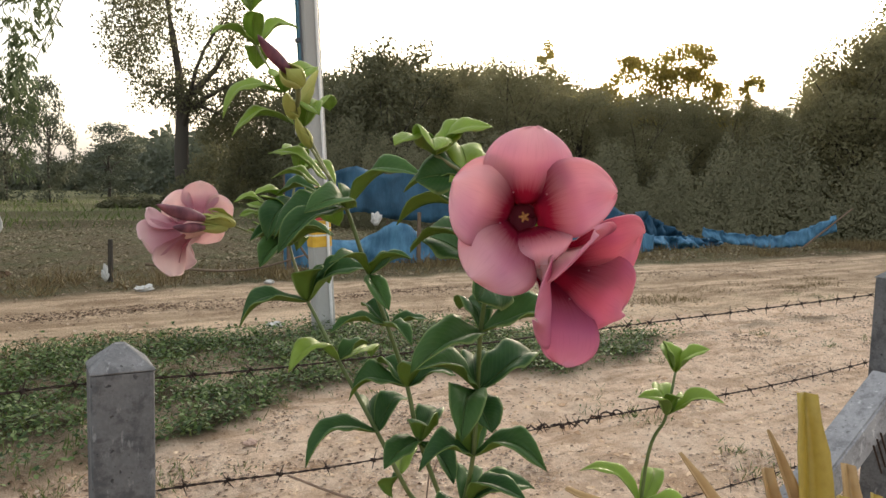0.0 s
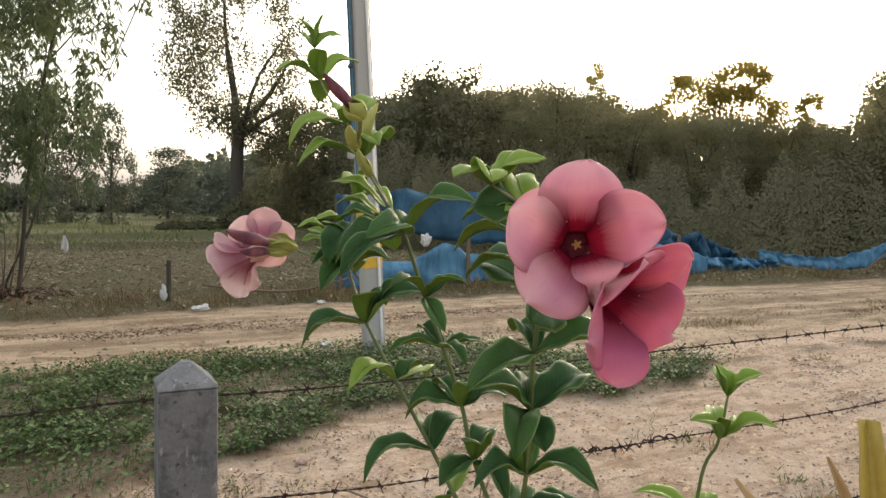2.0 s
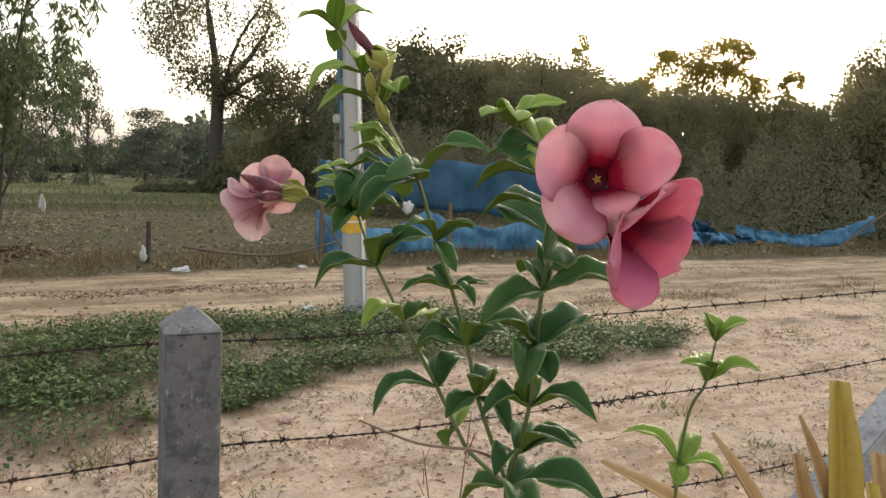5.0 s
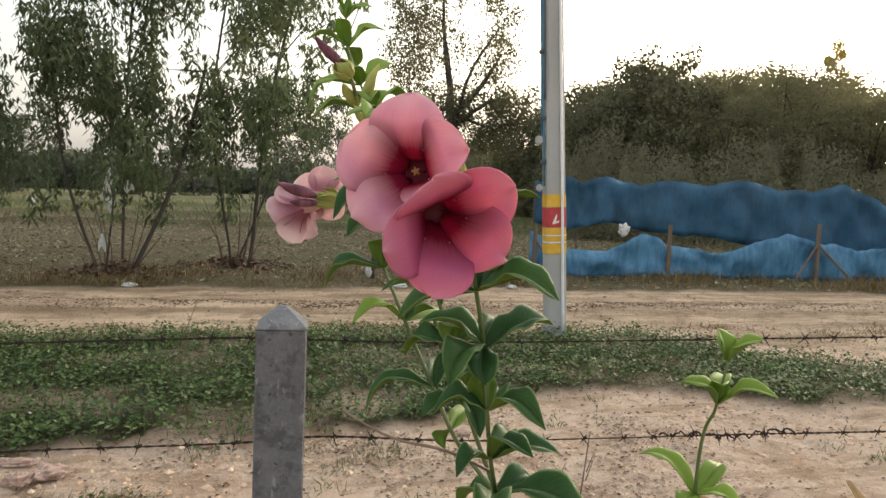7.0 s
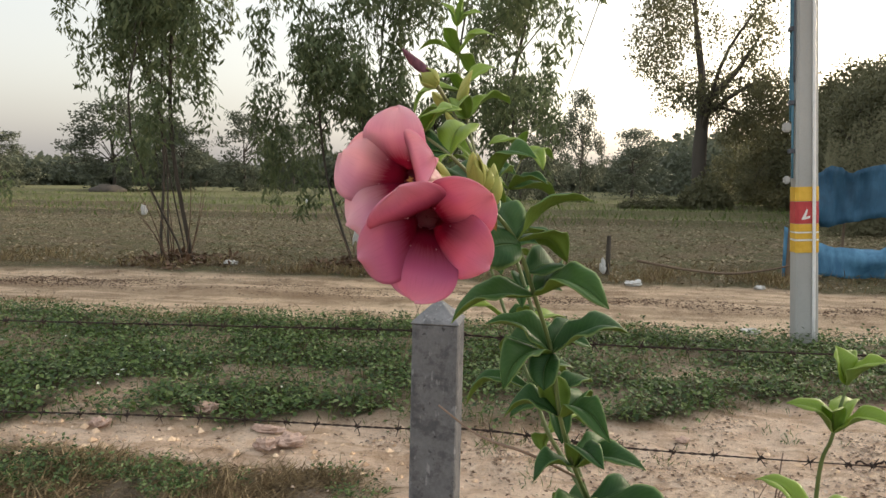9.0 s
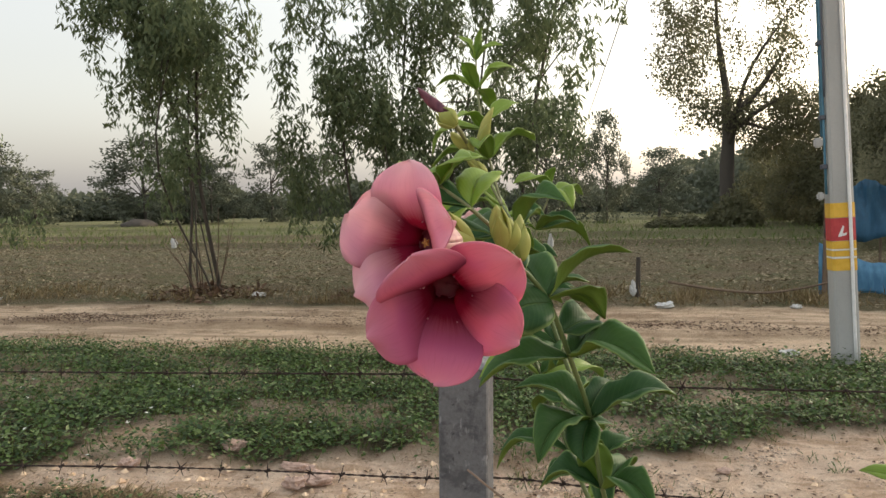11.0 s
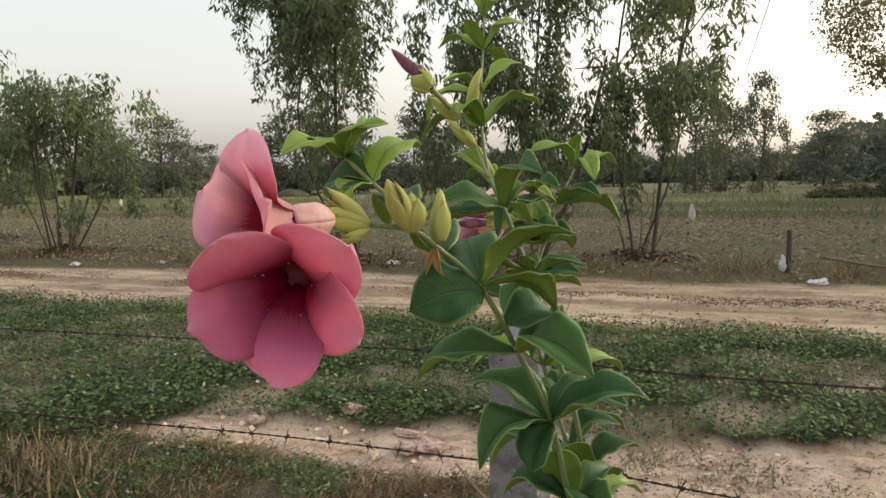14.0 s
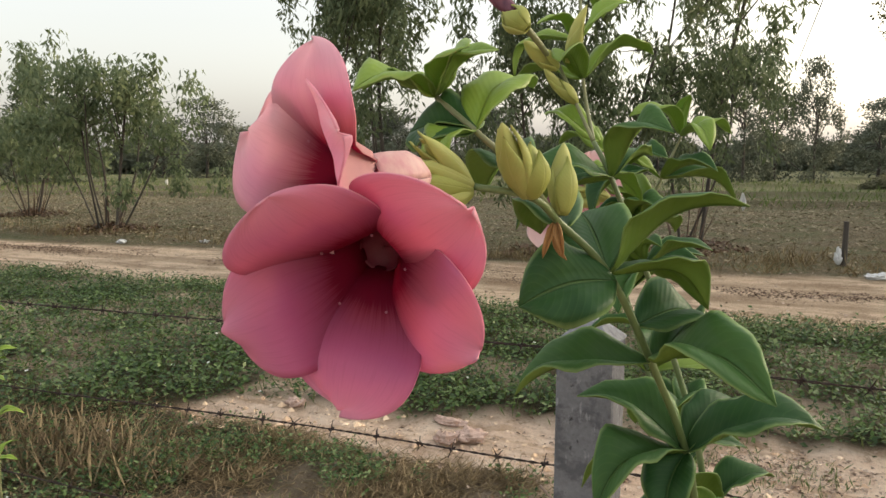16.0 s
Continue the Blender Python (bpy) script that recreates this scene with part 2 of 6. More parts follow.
finish(n_, l_, mixed(n_, l_, ranged(n_, l_, _k, 0.35, 0.65), (0.085, 0.020, 0.042), (0.24, 0.075, 0.10)), 0.5, _k, 0.0006, 0.1)
M_BUD = m_


def stem_material(name, a, b):
    m, n, l = material(name)
    k = noise_at(n, l, 70.0, 4.0, stretch=(1, 1, 0.3))
    finish(n, l, mixed(n, l, ranged(n, l, k, 0.3, 0.7), a, b), 0.5, k, 0.0006)
    return m


M_STEM = stem_material("green_stem", (0.07, 0.115, 0.03), (0.145, 0.18, 0.07))
M_STEM_YOUNG = stem_material("young_stem", (0.12, 0.145, 0.05), (0.21, 0.205, 0.10))
M_STEM_OLD = stem_material("woody_stem", (0.10, 0.065, 0.04), (0.2, 0.13, 0.08))
M_ANTHER = stem_material("anther_orange", (0.34, 0.13, 0.03), (0.50, 0.24, 0.06))
M_TWIG = stem_material("dry_twig", (0.12, 0.075, 0.05), (0.26, 0.17, 0.12))

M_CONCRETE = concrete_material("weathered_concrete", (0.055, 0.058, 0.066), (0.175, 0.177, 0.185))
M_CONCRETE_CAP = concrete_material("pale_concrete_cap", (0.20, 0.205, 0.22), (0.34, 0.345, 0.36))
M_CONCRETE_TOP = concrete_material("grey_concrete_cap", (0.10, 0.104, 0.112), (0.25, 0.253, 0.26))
m_, n_, l_ = material("pole_concrete")
_b = noise_at(n_, l_, 2.2, 4.0, 0.6, stretch=(1, 1, 0.3))
_f = noise_at(n_, l_, 60.0, 4.0, 0.7)
_c = mixed(n_, l_, ranged(n_, l_, _b, 0.3, 0.7), (0.33, 0.335, 0.325), (0.45, 0.45, 0.435))
finish(n_, l_, mixed(n_, l_, calc(n_, l_, "MULTIPLY", ranged(n_, l_, _f, 0.5, 0.75), 0.25), _c, (0.24, 0.24, 0.23)), 0.85, _f, 0.002)
M_CONCRETE_POLE = m_
m_, n_, l_ = material("rusty_wire")
_k = noise_at(n_, l_, 120.0, 4.0, 0.7)
finish(n_, l_, mixed(n_, l_, ranged(n_, l_, _k, 0.35, 0.7), (0.020, 0.015, 0.013), (0.060, 0.035, 0.027)), 0.8, _k, 0.0005, metal=0.35)
M_RUST = m_


def paint(name, a, b, rough=0.55):
    m, n, l = material(name)
    k = noise_at(n, l, 22.0, 5.0, 0.7)
    finish(n, l, mixed(n, l, ranged(n, l, k, 0.35, 0.7), a, b), rough, k, 0.0008)
    return m


M_BAND_YELLOW = paint("yellow_band_paint", (0.62, 0.36, 0.03), (0.72, 0.45, 0.06))
M_BAND_RED = paint("red_band_paint", (0.40, 0.03, 0.04), (0.5, 0.06, 0.06))
M_WHITE = paint("white_plastic", (0.70, 0.70, 0.70), (0.80, 0.80, 0.79), 0.45)
M_CABLE_BLUE = paint("blue_cable_sleeve", (0.05, 0.16, 0.24), (0.08, 0.22, 0.31), 0.45)
M_DARK = paint("dark_metal", (0.05, 0.06, 0.08), (0.09, 0.10, 0.12), 0.5)
M_WOOD = bark_material("weathered_wood", (0.10, 0.07, 0.05), (0.22, 0.16, 0.11), 40.0)
M_BARK = bark_material("brown_bark", (0.07, 0.045, 0.032), (0.17, 0.11, 0.072))
M_BARK_DARK = bark_material("dark_bark", (0.035, 0.03, 0.025), (0.09, 0.075, 0.06), 6.0)
M_STONE = concrete_material("pinkish_stone", (0.36, 0.24, 0.19), (0.52, 0.38, 0.31), pits=False)
m_, n_, l_ = material("blue_net")
_w = noise_at(n_, l_, 2.0, 4.0, 0.6)
_f = noise_at(n_, l_, 26.0, 4.0, 0.6, stretch=(1, 1, 0.25))
_c = mixed(n_, l_, ranged(n_, l_, _w, 0.35, 0.65), (0.032, 0.10, 0.17), (0.05, 0.165, 0.28))
finish(n_, l_, mixed(n_, l_, calc(n_, l_, "MULTIPLY", ranged(n_, l_, _f, 0.5, 0.8), 0.5), _c, (0.07, 0.21, 0.36)), 0.6, _f, 0.01, 0.35)
M_NET = m_
m_, n_, l_ = material("light_blue_net")
_f = noise_at(n_, l_, 14.0, 4.0, 0.6, stretch=(1, 1, 0.3))
finish(n_, l_, mixed(n_, l_, ranged(n_, l_, _f, 0.35, 0.65), (0.065, 0.20, 0.35), (0.125, 0.33, 0.51)), 0.6, _f, 0.01, 0.3)
M_NET_LIGHT = m_

M_EUCA = scatter_material("eucalypt_leaves", (0.085, 0.115, 0.06), (0.12, 0.16, 0.08), (0.165, 0.205, 0.105), (0.22, 0.26, 0.14), through_light=0.45)
# Leaf tones are raised to hold the backlit haze over the wood.
M_WOODS = scatter_material("hazed_woods_leaves", (0.21, 0.20, 0.115), (0.245, 0.235, 0.13), (0.28, 0.265, 0.15), (0.32, 0.295, 0.17), through_light=0.6)
M_UNDER = scatter_material("undergrowth_leaves", (0.13, 0.125, 0.075), (0.16, 0.16, 0.09), (0.20, 0.19, 0.11), (0.25, 0.22, 0.14), through_light=0.4)
# Leaf tones carry the gold of the low sun shining through.
M_SUNLIT = scatter_material("backlit_gold_leaves", (0.24, 0.20, 0.07), (0.38, 0.31, 0.09), (0.58, 0.46, 0.12), through_light=0.75)
# Green greyed in colour for the haze of distance.
M_FAR = scatter_material("hazed_far_leaves", (0.085, 0.098, 0.070), (0.105, 0.122, 0.086), (0.135, 0.15, 0.108), through_light=0.3)
M_BIGTREE = scatter_material("big_tree_leaves", (0.10, 0.105, 0.06), (0.14, 0.14, 0.078), (0.19, 0.185, 0.10), through_light=0.4)
# The palest tone paints leaf glints, the darkest the shaded gaps.
M_WEED = scatter_material("creeping_weed_leaves", (0.012, 0.028, 0.008), (0.035, 0.072, 0.018), (0.10, 0.165, 0.042), (0.36, 0.42, 0.20), rough=0.45, gloss=0.3)
M_TUFT = scatter_material("grass_blades", (0.06, 0.10, 0.025), (0.11, 0.16, 0.04), (0.20, 0.21, 0.08))
M_STRAW = scatter_material("dry_grass", (0.10, 0.07, 0.04), (0.23, 0.17, 0.095), (0.47, 0.37, 0.22), through_light=0.2)
M_VERGE = scatter_material("brown_verge_grass", (0.10, 0.07, 0.035), (0.17, 0.12, 0.06), (0.26, 0.20, 0.10), (0.12, 0.12, 0.045), through_light=0.2)
M_LITTER_LEAF = scatter_material("dead_leaves", (0.06, 0.035, 0.022), (0.13, 0.075, 0.045), (0.22, 0.14, 0.09), through_light=0.1)
M_FIELD_BITS = scatter_material("field_stubble_bits", (0.10, 0.08, 0.045), (0.20, 0.16, 0.09), (0.34, 0.28, 0.18), (0.11, 0.13, 0.045), through_light=0.1)
M_GRAVEL = scatter_material("grit", (0.10, 0.07, 0.05), (0.24, 0.165, 0.115), (0.42, 0.31, 0.23), (0.66, 0.52, 0.40), through_light=0.0)
M_CLOD = scatter_material("sand_clods", (0.42, 0.27, 0.165), (0.60, 0.42, 0.28), (0.74, 0.55, 0.38), (0.86, 0.67, 0.49), rough=0.9, through_light=0.0, gloss=0.1)
M_BLOSSOM = scatter_material("small_white_blossom", (0.6, 0.6, 0.55), (0.78, 0.78, 0.72))

# Ground: sand, weedy soil, road and field, blended by masks that lie on the sheet.
m_, n_, l_ = material("ground_soil")
_att = n_.new("ShaderNodeAttribute")
_att.attribute_name = "cover"
_sep = n_.new("ShaderNodeSeparateColor")
l_.new(_att.outputs["Color"], _sep.inputs[0])
_big = noise_at(n_, l_, 1.1, 4.0, 0.6)
_mid = noise_at(n_, l_, 9.0, 5.0, 0.65)
_fine = noise_at(n_, l_, 70.0, 5.0, 0.7)
_streak = noise_at(n_, l_, 3.0, 5.0, 0.65, stretch=(0.35, 2.6, 1))
_sand = mixed(n_, l_, ranged(n_, l_, _mid, 0.3, 0.7), (0.77, 0.555, 0.40), (0.94, 0.76, 0.60))
_sand = mixed(n_, l_, calc(n_, l_, "MULTIPLY", ranged(n_, l_, _streak, 0.52, 0.62), 0.48), _sand, (0.42, 0.25, 0.13))
_crumb = noise_at(n_, l_, 24.0, 6.0, 0.75)
_sand = mixed(n_, l_, calc(n_, l_, "MULTIPLY", ranged(n_, l_, _crumb, 0.57, 0.64), 0.75), _sand, (0.27, 0.16, 0.09))
_patch = noise_at(n_, l_, 2.6, 7.0, 0.72)
_sand = mixed(n_, l_, calc(n_, l_, "MULTIPLY", ranged(n_, l_, _patch, 0.51, 0.58), 0.46), _sand, (0.42, 0.26, 0.155))
_sand = mixed(n_, l_, calc(n_, l_, "MULTIPLY", ranged(n_, l_, _fine, 0.60, 0.70), 0.45), _sand, (0.20, 0.13, 0.08))
_rutty = noise_at(n_, l_, 1.7, 8.0, 0.74, stretch=(0.4, 1.7, 1))
_road = mixed(n_, l_, ranged(n_, l_, _rutty, 0.42, 0.64), (0.80, 0.62, 0.44), (0.36, 0.25, 0.16))
_rut = noise_at(n_, l_, 1.0, 3.0, 0.55, stretch=(0.06, 2.4, 1))
_road = mixed(n_, l_, calc(n_, l_, "MULTIPLY", ranged(n_, l_, _rut, 0.52, 0.60), 0.55), _road, (0.30, 0.20, 0.12))
_road = mixed(n_, l_, calc(n_, l_, "MULTIPLY", ranged(n_, l_, _patch, 0.52, 0.60), 0.5), _road, (0.24, 0.15, 0.085))
_road = mixed(n_, l_, calc(n_, l_, "MULTIPLY", ranged(n_, l_, _fine, 0.5, 0.7), 0.4), _road, (0.16, 0.12, 0.09))
# Brown and green soil, darkened in colour for the shade between weeds.
_shaded_soil = mixed(n_, l_, ranged(n_, l_, _mid, 0.3, 0.7), (0.02, 0.02, 0.010), (0.10, 0.07, 0.04))
_shaded_soil = mixed(n_, l_, calc(n_, l_, "MULTIPLY", ranged(n_, l_, _fine, 0.45, 0.7), 0.6), _shaded_soil, (0.045, 0.075, 0.025))
_field = mixed(n_, l_, ranged(n_, l_, _mid, 0.32, 0.68), (0.072, 0.062, 0.03), (0.185, 0.14, 0.08))
_field = mixed(n_, l_, calc(n_, l_, "MULTIPLY", ranged(n_, l_, _big, 0.42, 0.62), 0.55), _field, (0.075, 0.10, 0.032))
_c = mixed(n_, l_, _sep.outputs[1], _sand, _road)
_past = mixed(n_, l_, ranged(n_, l_, _big, 0.35, 0.65), (0.085, 0.112, 0.036), (0.145, 0.14, 0.06))
_field = mixed(n_, l_, _att.outputs["Alpha"], _field, _past)
_c = mixed(n_, l_, _sep.outputs[2], _c, _field)
_c = mixed(n_, l_, _sep.outputs[0], _c, _shaded_soil)
_grain = noise_at(n_, l_, 210.0, 3.0, 0.8)
_c = mixed(n_, l_, calc(n_, l_, "MULTIPLY", ranged(n_, l_, _grain, 0.56, 0.70), 0.2), _c, (0.12, 0.08, 0.05))
_pale = calc(n_, l_, "MULTIPLY", ranged(n_, l_, _grain, 0.46, 0.30), calc(n_, l_, "SUBTRACT", 0.3, calc(n_, l_, "MULTIPLY", _sep.outputs[0], 0.3)))
_c = mixed(n_, l_, _pale, _c, (0.86, 0.72, 0.56))
_h = calc(n_, l_, "ADD", calc(n_, l_, "MULTIPLY", _mid, 1.0), calc(n_, l_, "MULTIPLY", _fine, 0.45))
_h = calc(n_, l_, "ADD", _h, calc(n_, l_, "MULTIPLY", _crumb, 0.7))
finish(n_, l_, _c, 0.92, _h, 0.07, gloss=0.2)
M_GROUND = m_


# ---- building kit ----
def mesh_of(name, verts, faces, mats, uvs=None, slots=None, smooth=True):
    me = bpy.data.meshes.new(name)
    me.from_pydata([tuple(v) for v in verts], [], [tuple(f) for f in faces])
    for m in mats if isinstance(mats, (list, tuple)) else [mats]:
        me.materials.append(m)
    if uvs is not None:
        layer = me.uv_layers.new(name="map")
        idx = np.empty(len(me.loops), dtype=np.int32)
        me.loops.foreach_get("vertex_index", idx)
        layer.data.foreach_set("uv", np.asarray(uvs, dtype=np.float32)[idx].ravel())
    if slots is not None:
        me.polygons.foreach_set("material_index", np.asarray(slots, dtype=np.int32))
    if smooth:
        me.polygons.foreach_set("use_smooth", np.ones(len(me.polygons), dtype=bool))
    me.update()
    return me


def put(name, me, parent=None, label="", category="", group="", kind="", m=None):
    ob = new(name, me)
    if parent is not None:
        ob.parent = parent
    if m is not None:
        ob.matrix_basis = m
    return tagged(ob, label, category, group, kind)


def part(name, bm, mat, parent, label="", smooth=False):
    me = bpy.data.meshes.new(name)
    bm.to_mesh(me)
    bm.free()
    me.materials.append(mat)
    if smooth:
        me.polygons.foreach_set("use_smooth", np.ones(len(me.polygons), dtype=bool))
    return put(name, me, parent, label)


def thing(name, at, label, category, group="", kind=""):
    ob = new(name)
    ob.empty_display_size = 0.05
    ob.location = at
    return tagged(ob, label, category, group, kind)


def unit(v):
    v = np.asarray(v, dtype=float)
    return v / max(np.linalg.norm(v), 1e-9)


def smooth_line(pts, n):
    """n points on a soft curve through pts."""
    p = np.asarray(pts, dtype=float)
    if len(p) < 3:
        return np.array([p[0] + (p[-1] - p[0]) * s for s in np.linspace(0, 1, n)])
    q = np.vstack([2 * p[0] - p[1], p, 2 * p[-1] - p[-2]])
    out = []
    for s in np.linspace(0, len(p) - 1, n):
        i = min(int(s), len(p) - 2)
        t = s - i
        a, b, c, d = q[i], q[i + 1], q[i + 2], q[i + 3]
        out.append(0.5 * (2 * b + (c - a) * t + (2 * a - 5 * b + 4 * c - d) * t * t + (3 * b - a - 3 * c + d) * t ** 3))
    return np.array(out)


def tube_data(pts, radii, sides=8, start=0):
    """Vertices and faces of a closed tube along pts."""
    p = np.asarray(pts, dtype=float)
    r = np.interp(np.linspace(0, 1, len(p)), np.linspace(0, 1, len(radii)), radii) if len(radii) != len(p) else np.asarray(radii)
    verts, faces = [], []
    ref = np.array([0.31, 0.87, 0.38])
    for i in range(len(p)):
        d = unit(p[min(i + 1, len(p) - 1)] - p[max(i - 1, 0)])
        a = unit(np.cross(d, ref))
        b = np.cross(d, a)
        for k in range(sides):
            w = 2 * math.pi * k / sides
            verts.append(p[i] + r[i] * (a * math.cos(w) + b * math.sin(w)))
    for i in range(len(p) - 1):
        for k in range(sides):
            j, k2 = start + i * sides, (k + 1) % sides
            faces.append((j + k, j + k2, j + sides + k2, j + sides + k))
    faces.append(tuple(start + k for k in range(sides))[::-1])
    faces.append(tuple(start + (len(p) - 1) * sides + k for k in range(sides)))
    return verts, faces


def tube(name, pts, radii, mat, parent=None, sides=8, n=0, label=""):
    line = smooth_line(pts, n) if n else np.asarray(pts, dtype=float)
    v, f = tube_data(line, radii, sides)
    return put(name, mesh_of(name, v, f, mat), parent, label)


def sheet_mesh(name, grid, thick, mats, uv=None):
    """A thin skin with real thickness from a grid of points (rows along u, columns along v): slot 0 above, slot 1 below."""
    g = np.asarray(grid, dtype=float)
    nu, nv = g.shape[:2]
    du = np.gradient(g, axis=0)
    dv = np.gradient(g, axis=1)
    nrm = np.cross(du, dv)
    nrm /= np.maximum(np.linalg.norm(nrm, axis=2, keepdims=True), 1e-12)
    top, low = (g + nrm * thick / 2).reshape(-1, 3), (g - nrm * thick / 2).reshape(-1, 3)
    n = nu * nv
    faces, slots = [], []
    for i in range(nu - 1):
        for j in range(nv - 1):
            a = i * nv + j
            faces.append((a, a + nv, a + nv + 1, a + 1))
            slots.append(0)
            faces.append((n + a, n + a + 1, n + a + nv + 1, n + a + nv))
            slots.append(1)
    ring = [j for j in range(nv)] + [i * nv + nv - 1 for i in range(1, nu)] + [(nu - 1) * nv + j for j in range(nv - 2, -1, -1)] + [i * nv for i in range(nu - 2, 0, -1)]
    for a, b in zip(ring, ring[1:] + ring[:1]):
        faces.append((a, b, n + b, n + a))
        slots.append(1)
    uu, vv = np.meshgrid(np.linspace(0, 1, nu), np.linspace(0, 1, nv), indexing="ij")
    uvs = np.stack([uu, vv], axis=2).reshape(-1, 2)
    return mesh_of(name, np.vstack([top, low]), faces, mats, np.vstack([uvs, uvs]), slots)


def leaf_grid(base, tip, width, roll=0.0, arch=0.12, fold=22.0, curl=0.25, ruffle=0.06, seed=0, nu=15, nv=9, widest=0.56, hang=0.0, blunt=0.7, face=0.15, tip_w=0.006):
    """Points of a leaf from base to tip: arched, folded along the midrib, with a rolled and ruffled edge."""
    rng = random.Random(seed)
    b, t = np.array(base, dtype=float), np.array(tip, dtype=float)
    ax = unit(t - b)
    length = np.linalg.norm(t - b)
    up = np.array([-0.05, -face, 1.0 - 0.45 * face])
    if abs(np.dot(ax, unit(up))) > 0.9:
        up = np.array([-0.2, 0.3, 0.9])
    side = unit(np.cross(ax, up))
    nrm = np.cross(side, ax)
    ro = math.radians(roll)
    side, nrm = side * math.cos(ro) + nrm * math.sin(ro), nrm * math.cos(ro) - side * math.sin(ro)
    ph, ph2 = rng.uniform(0, 6.28), rng.uniform(0, 6.28)
    sway, twist = rng.uniform(-0.09, 0.09), rng.uniform(-0.55, 0.55)
    side0, nrm0 = side, nrm
    fr = math.radians(fold)
    g = np.zeros((nu, nv, 3))
    k = math.log(0.5) / math.log(widest)
    for i in range(nu):
        u = i / (nu - 1)
        s = math.sin(math.pi * min(u ** k, 1.0)) if u < 1 else 0.0
        hw = width / 2 * (max(s, 0.0) ** blunt) * (1 - 0.35 * max(0.0, (u - 0.86) / 0.14))
        hw = max(hw, width * (0.045 if u < 0.5 else tip_w))
        tw = twist * (u - 0.3)
        side, nrm = side0 * math.cos(tw) + nrm0 * math.sin(tw), nrm0 * math.cos(tw) - side0 * math.sin(tw)
        mid = b + ax * length * u + side0 * length * sway * math.sin(math.pi * u) + nrm0 * length * (arch * math.sin(math.pi * u ** 1.35) - hang * u * u)
        for j in range(nv):
            v = -1 + 2 * j / (nv - 1)
            e = abs(v)
            rise = e * math.sin(fr) - curl * e ** 3 + 0.10 * math.sin(math.pi * e) + ruffle * e * e * (math.sin(8 * u + (ph if v > 0 else ph2)) + 0.4 * math.sin(19 * u + ph2 * 2))
            g[i, j] = mid + side * v * hw * math.cos(fr) + nrm * hw * rise
    return g


def leaf(parent, base, tip, width, roll=0.0, arch=0.18, fold=40.0, young=False, curl=0.16, name="leaf", mats=None, ruffle=0.17, widest=0.54, hang=0.10, thick=0.0005, blunt=0.58, face=None, tip_w=0.006):
    seed = int(abs(base[0] * 7919 + tip[0] * 104729 + tip[2] * 1299709) * 10)
    wide, bent = (1.0, 1.0) if mats else (1.05, 0.85) if young else (1.14, 1.15)
    g = leaf_grid(base, tip, width * wide, roll, arch, fold * bent, curl, ruffle, seed, widest=widest, hang=hang * 0.5 if mats else hang, blunt=blunt, face=(0.4 if mats else 0.28 if young else 0.20) if face is None else face * 0.7, tip_w=tip_w)
    use = mats or ((M_YOUNG, M_YOUNG_UNDER) if young else (M_LEAF, M_LEAF_UNDER))
    return put(name, sheet_mesh(name, g[:, ::-1], thick, use), parent)


def scatter_mesh(name, centres, dirs, norms, lengths, widths, mat, bend=0.0, mass=None):
    """Many small pointed leaves in one mesh, six points each with a bent rib."""
    c, d, nn = np.asarray(centres), np.asarray(dirs), np.asarray(norms)
    d = d / np.maximum(np.linalg.norm(d, axis=1, keepdims=True), 1e-9)
    s = np.cross(d, nn)
    s /= np.maximum(np.linalg.norm(s, axis=1, keepdims=True), 1e-9)
    nn = np.cross(s, d)
    L, W = np.asarray(lengths)[:, None], np.asarray(widths)[:, None]
    k = len(c)
    if mass is not None:
        flip = np.where(np.sum(nn * mass, axis=1, keepdims=True) < 0, -1.0, 1.0)
        s, nn = s * flip, nn * flip
    v = np.empty((k, 4, 3))
    v[:, 0] = c
    v[:, 1] = c + d * L * 0.45 + s * W * 0.5 + nn * L * bend
    v[:, 2] = c + d * L
    v[:, 3] = c + d * L * 0.45 - s * W * 0.5 + nn * L * bend
    me = bpy.data.meshes.new(name)
    me.vertices.add(k * 4)
    me.vertices.foreach_set("co", v.astype(np.float32).ravel())
    me.loops.add(k * 6)
    a = np.arange(k)[:, None] * 4
    tri = np.hstack([a, a + 1, a + 2, a, a + 2, a + 3])
    me.loops.foreach_set("vertex_index", tri.astype(np.int32).ravel())
    me.polygons.add(k * 2)
    me.polygons.foreach_set("loop_start", (np.arange(k * 2) * 3).astype(np.int32))
    me.materials.append(mat)
    me.update(calc_edges=True)
    if mass is not None:
        soft = mass / np.maximum(np.linalg.norm(mass, axis=1, keepdims=True), 1e-9) + nn * 0.35
        soft /= np.maximum(np.linalg.norm(soft, axis=1, keepdims=True), 1e-9)
        me.normals_split_custom_set_from_vertices(np.repeat(soft, 4, axis=0).astype(np.float32))
    return me


def soft_noise(x, y, scale, seed=0):
    """Smooth value noise on arrays, about -1 to 1."""
    x, y = np.asarray(x, dtype=float) * scale + seed * 17.3, np.asarray(y, dtype=float) * scale - seed * 9.1
    xi, yi = np.floor(x), np.floor(y)
    fx, fy = x - xi, y - yi
    fx, fy = fx * fx * (3 - 2 * fx), fy * fy * (3 - 2 * fy)

    def h(a, b):
        q = np.sin(a * 127.1 + b * 311.7 + seed * 3.7) * 43758.5453
        return (q - np.floor(q)) * 2 - 1
    return (h(xi, yi) * (1 - fx) + h(xi + 1, yi) * fx) * (1 - fy) + (h(xi, yi + 1) * (1 - fx) + h(xi + 1, yi + 1) * fx) * fy


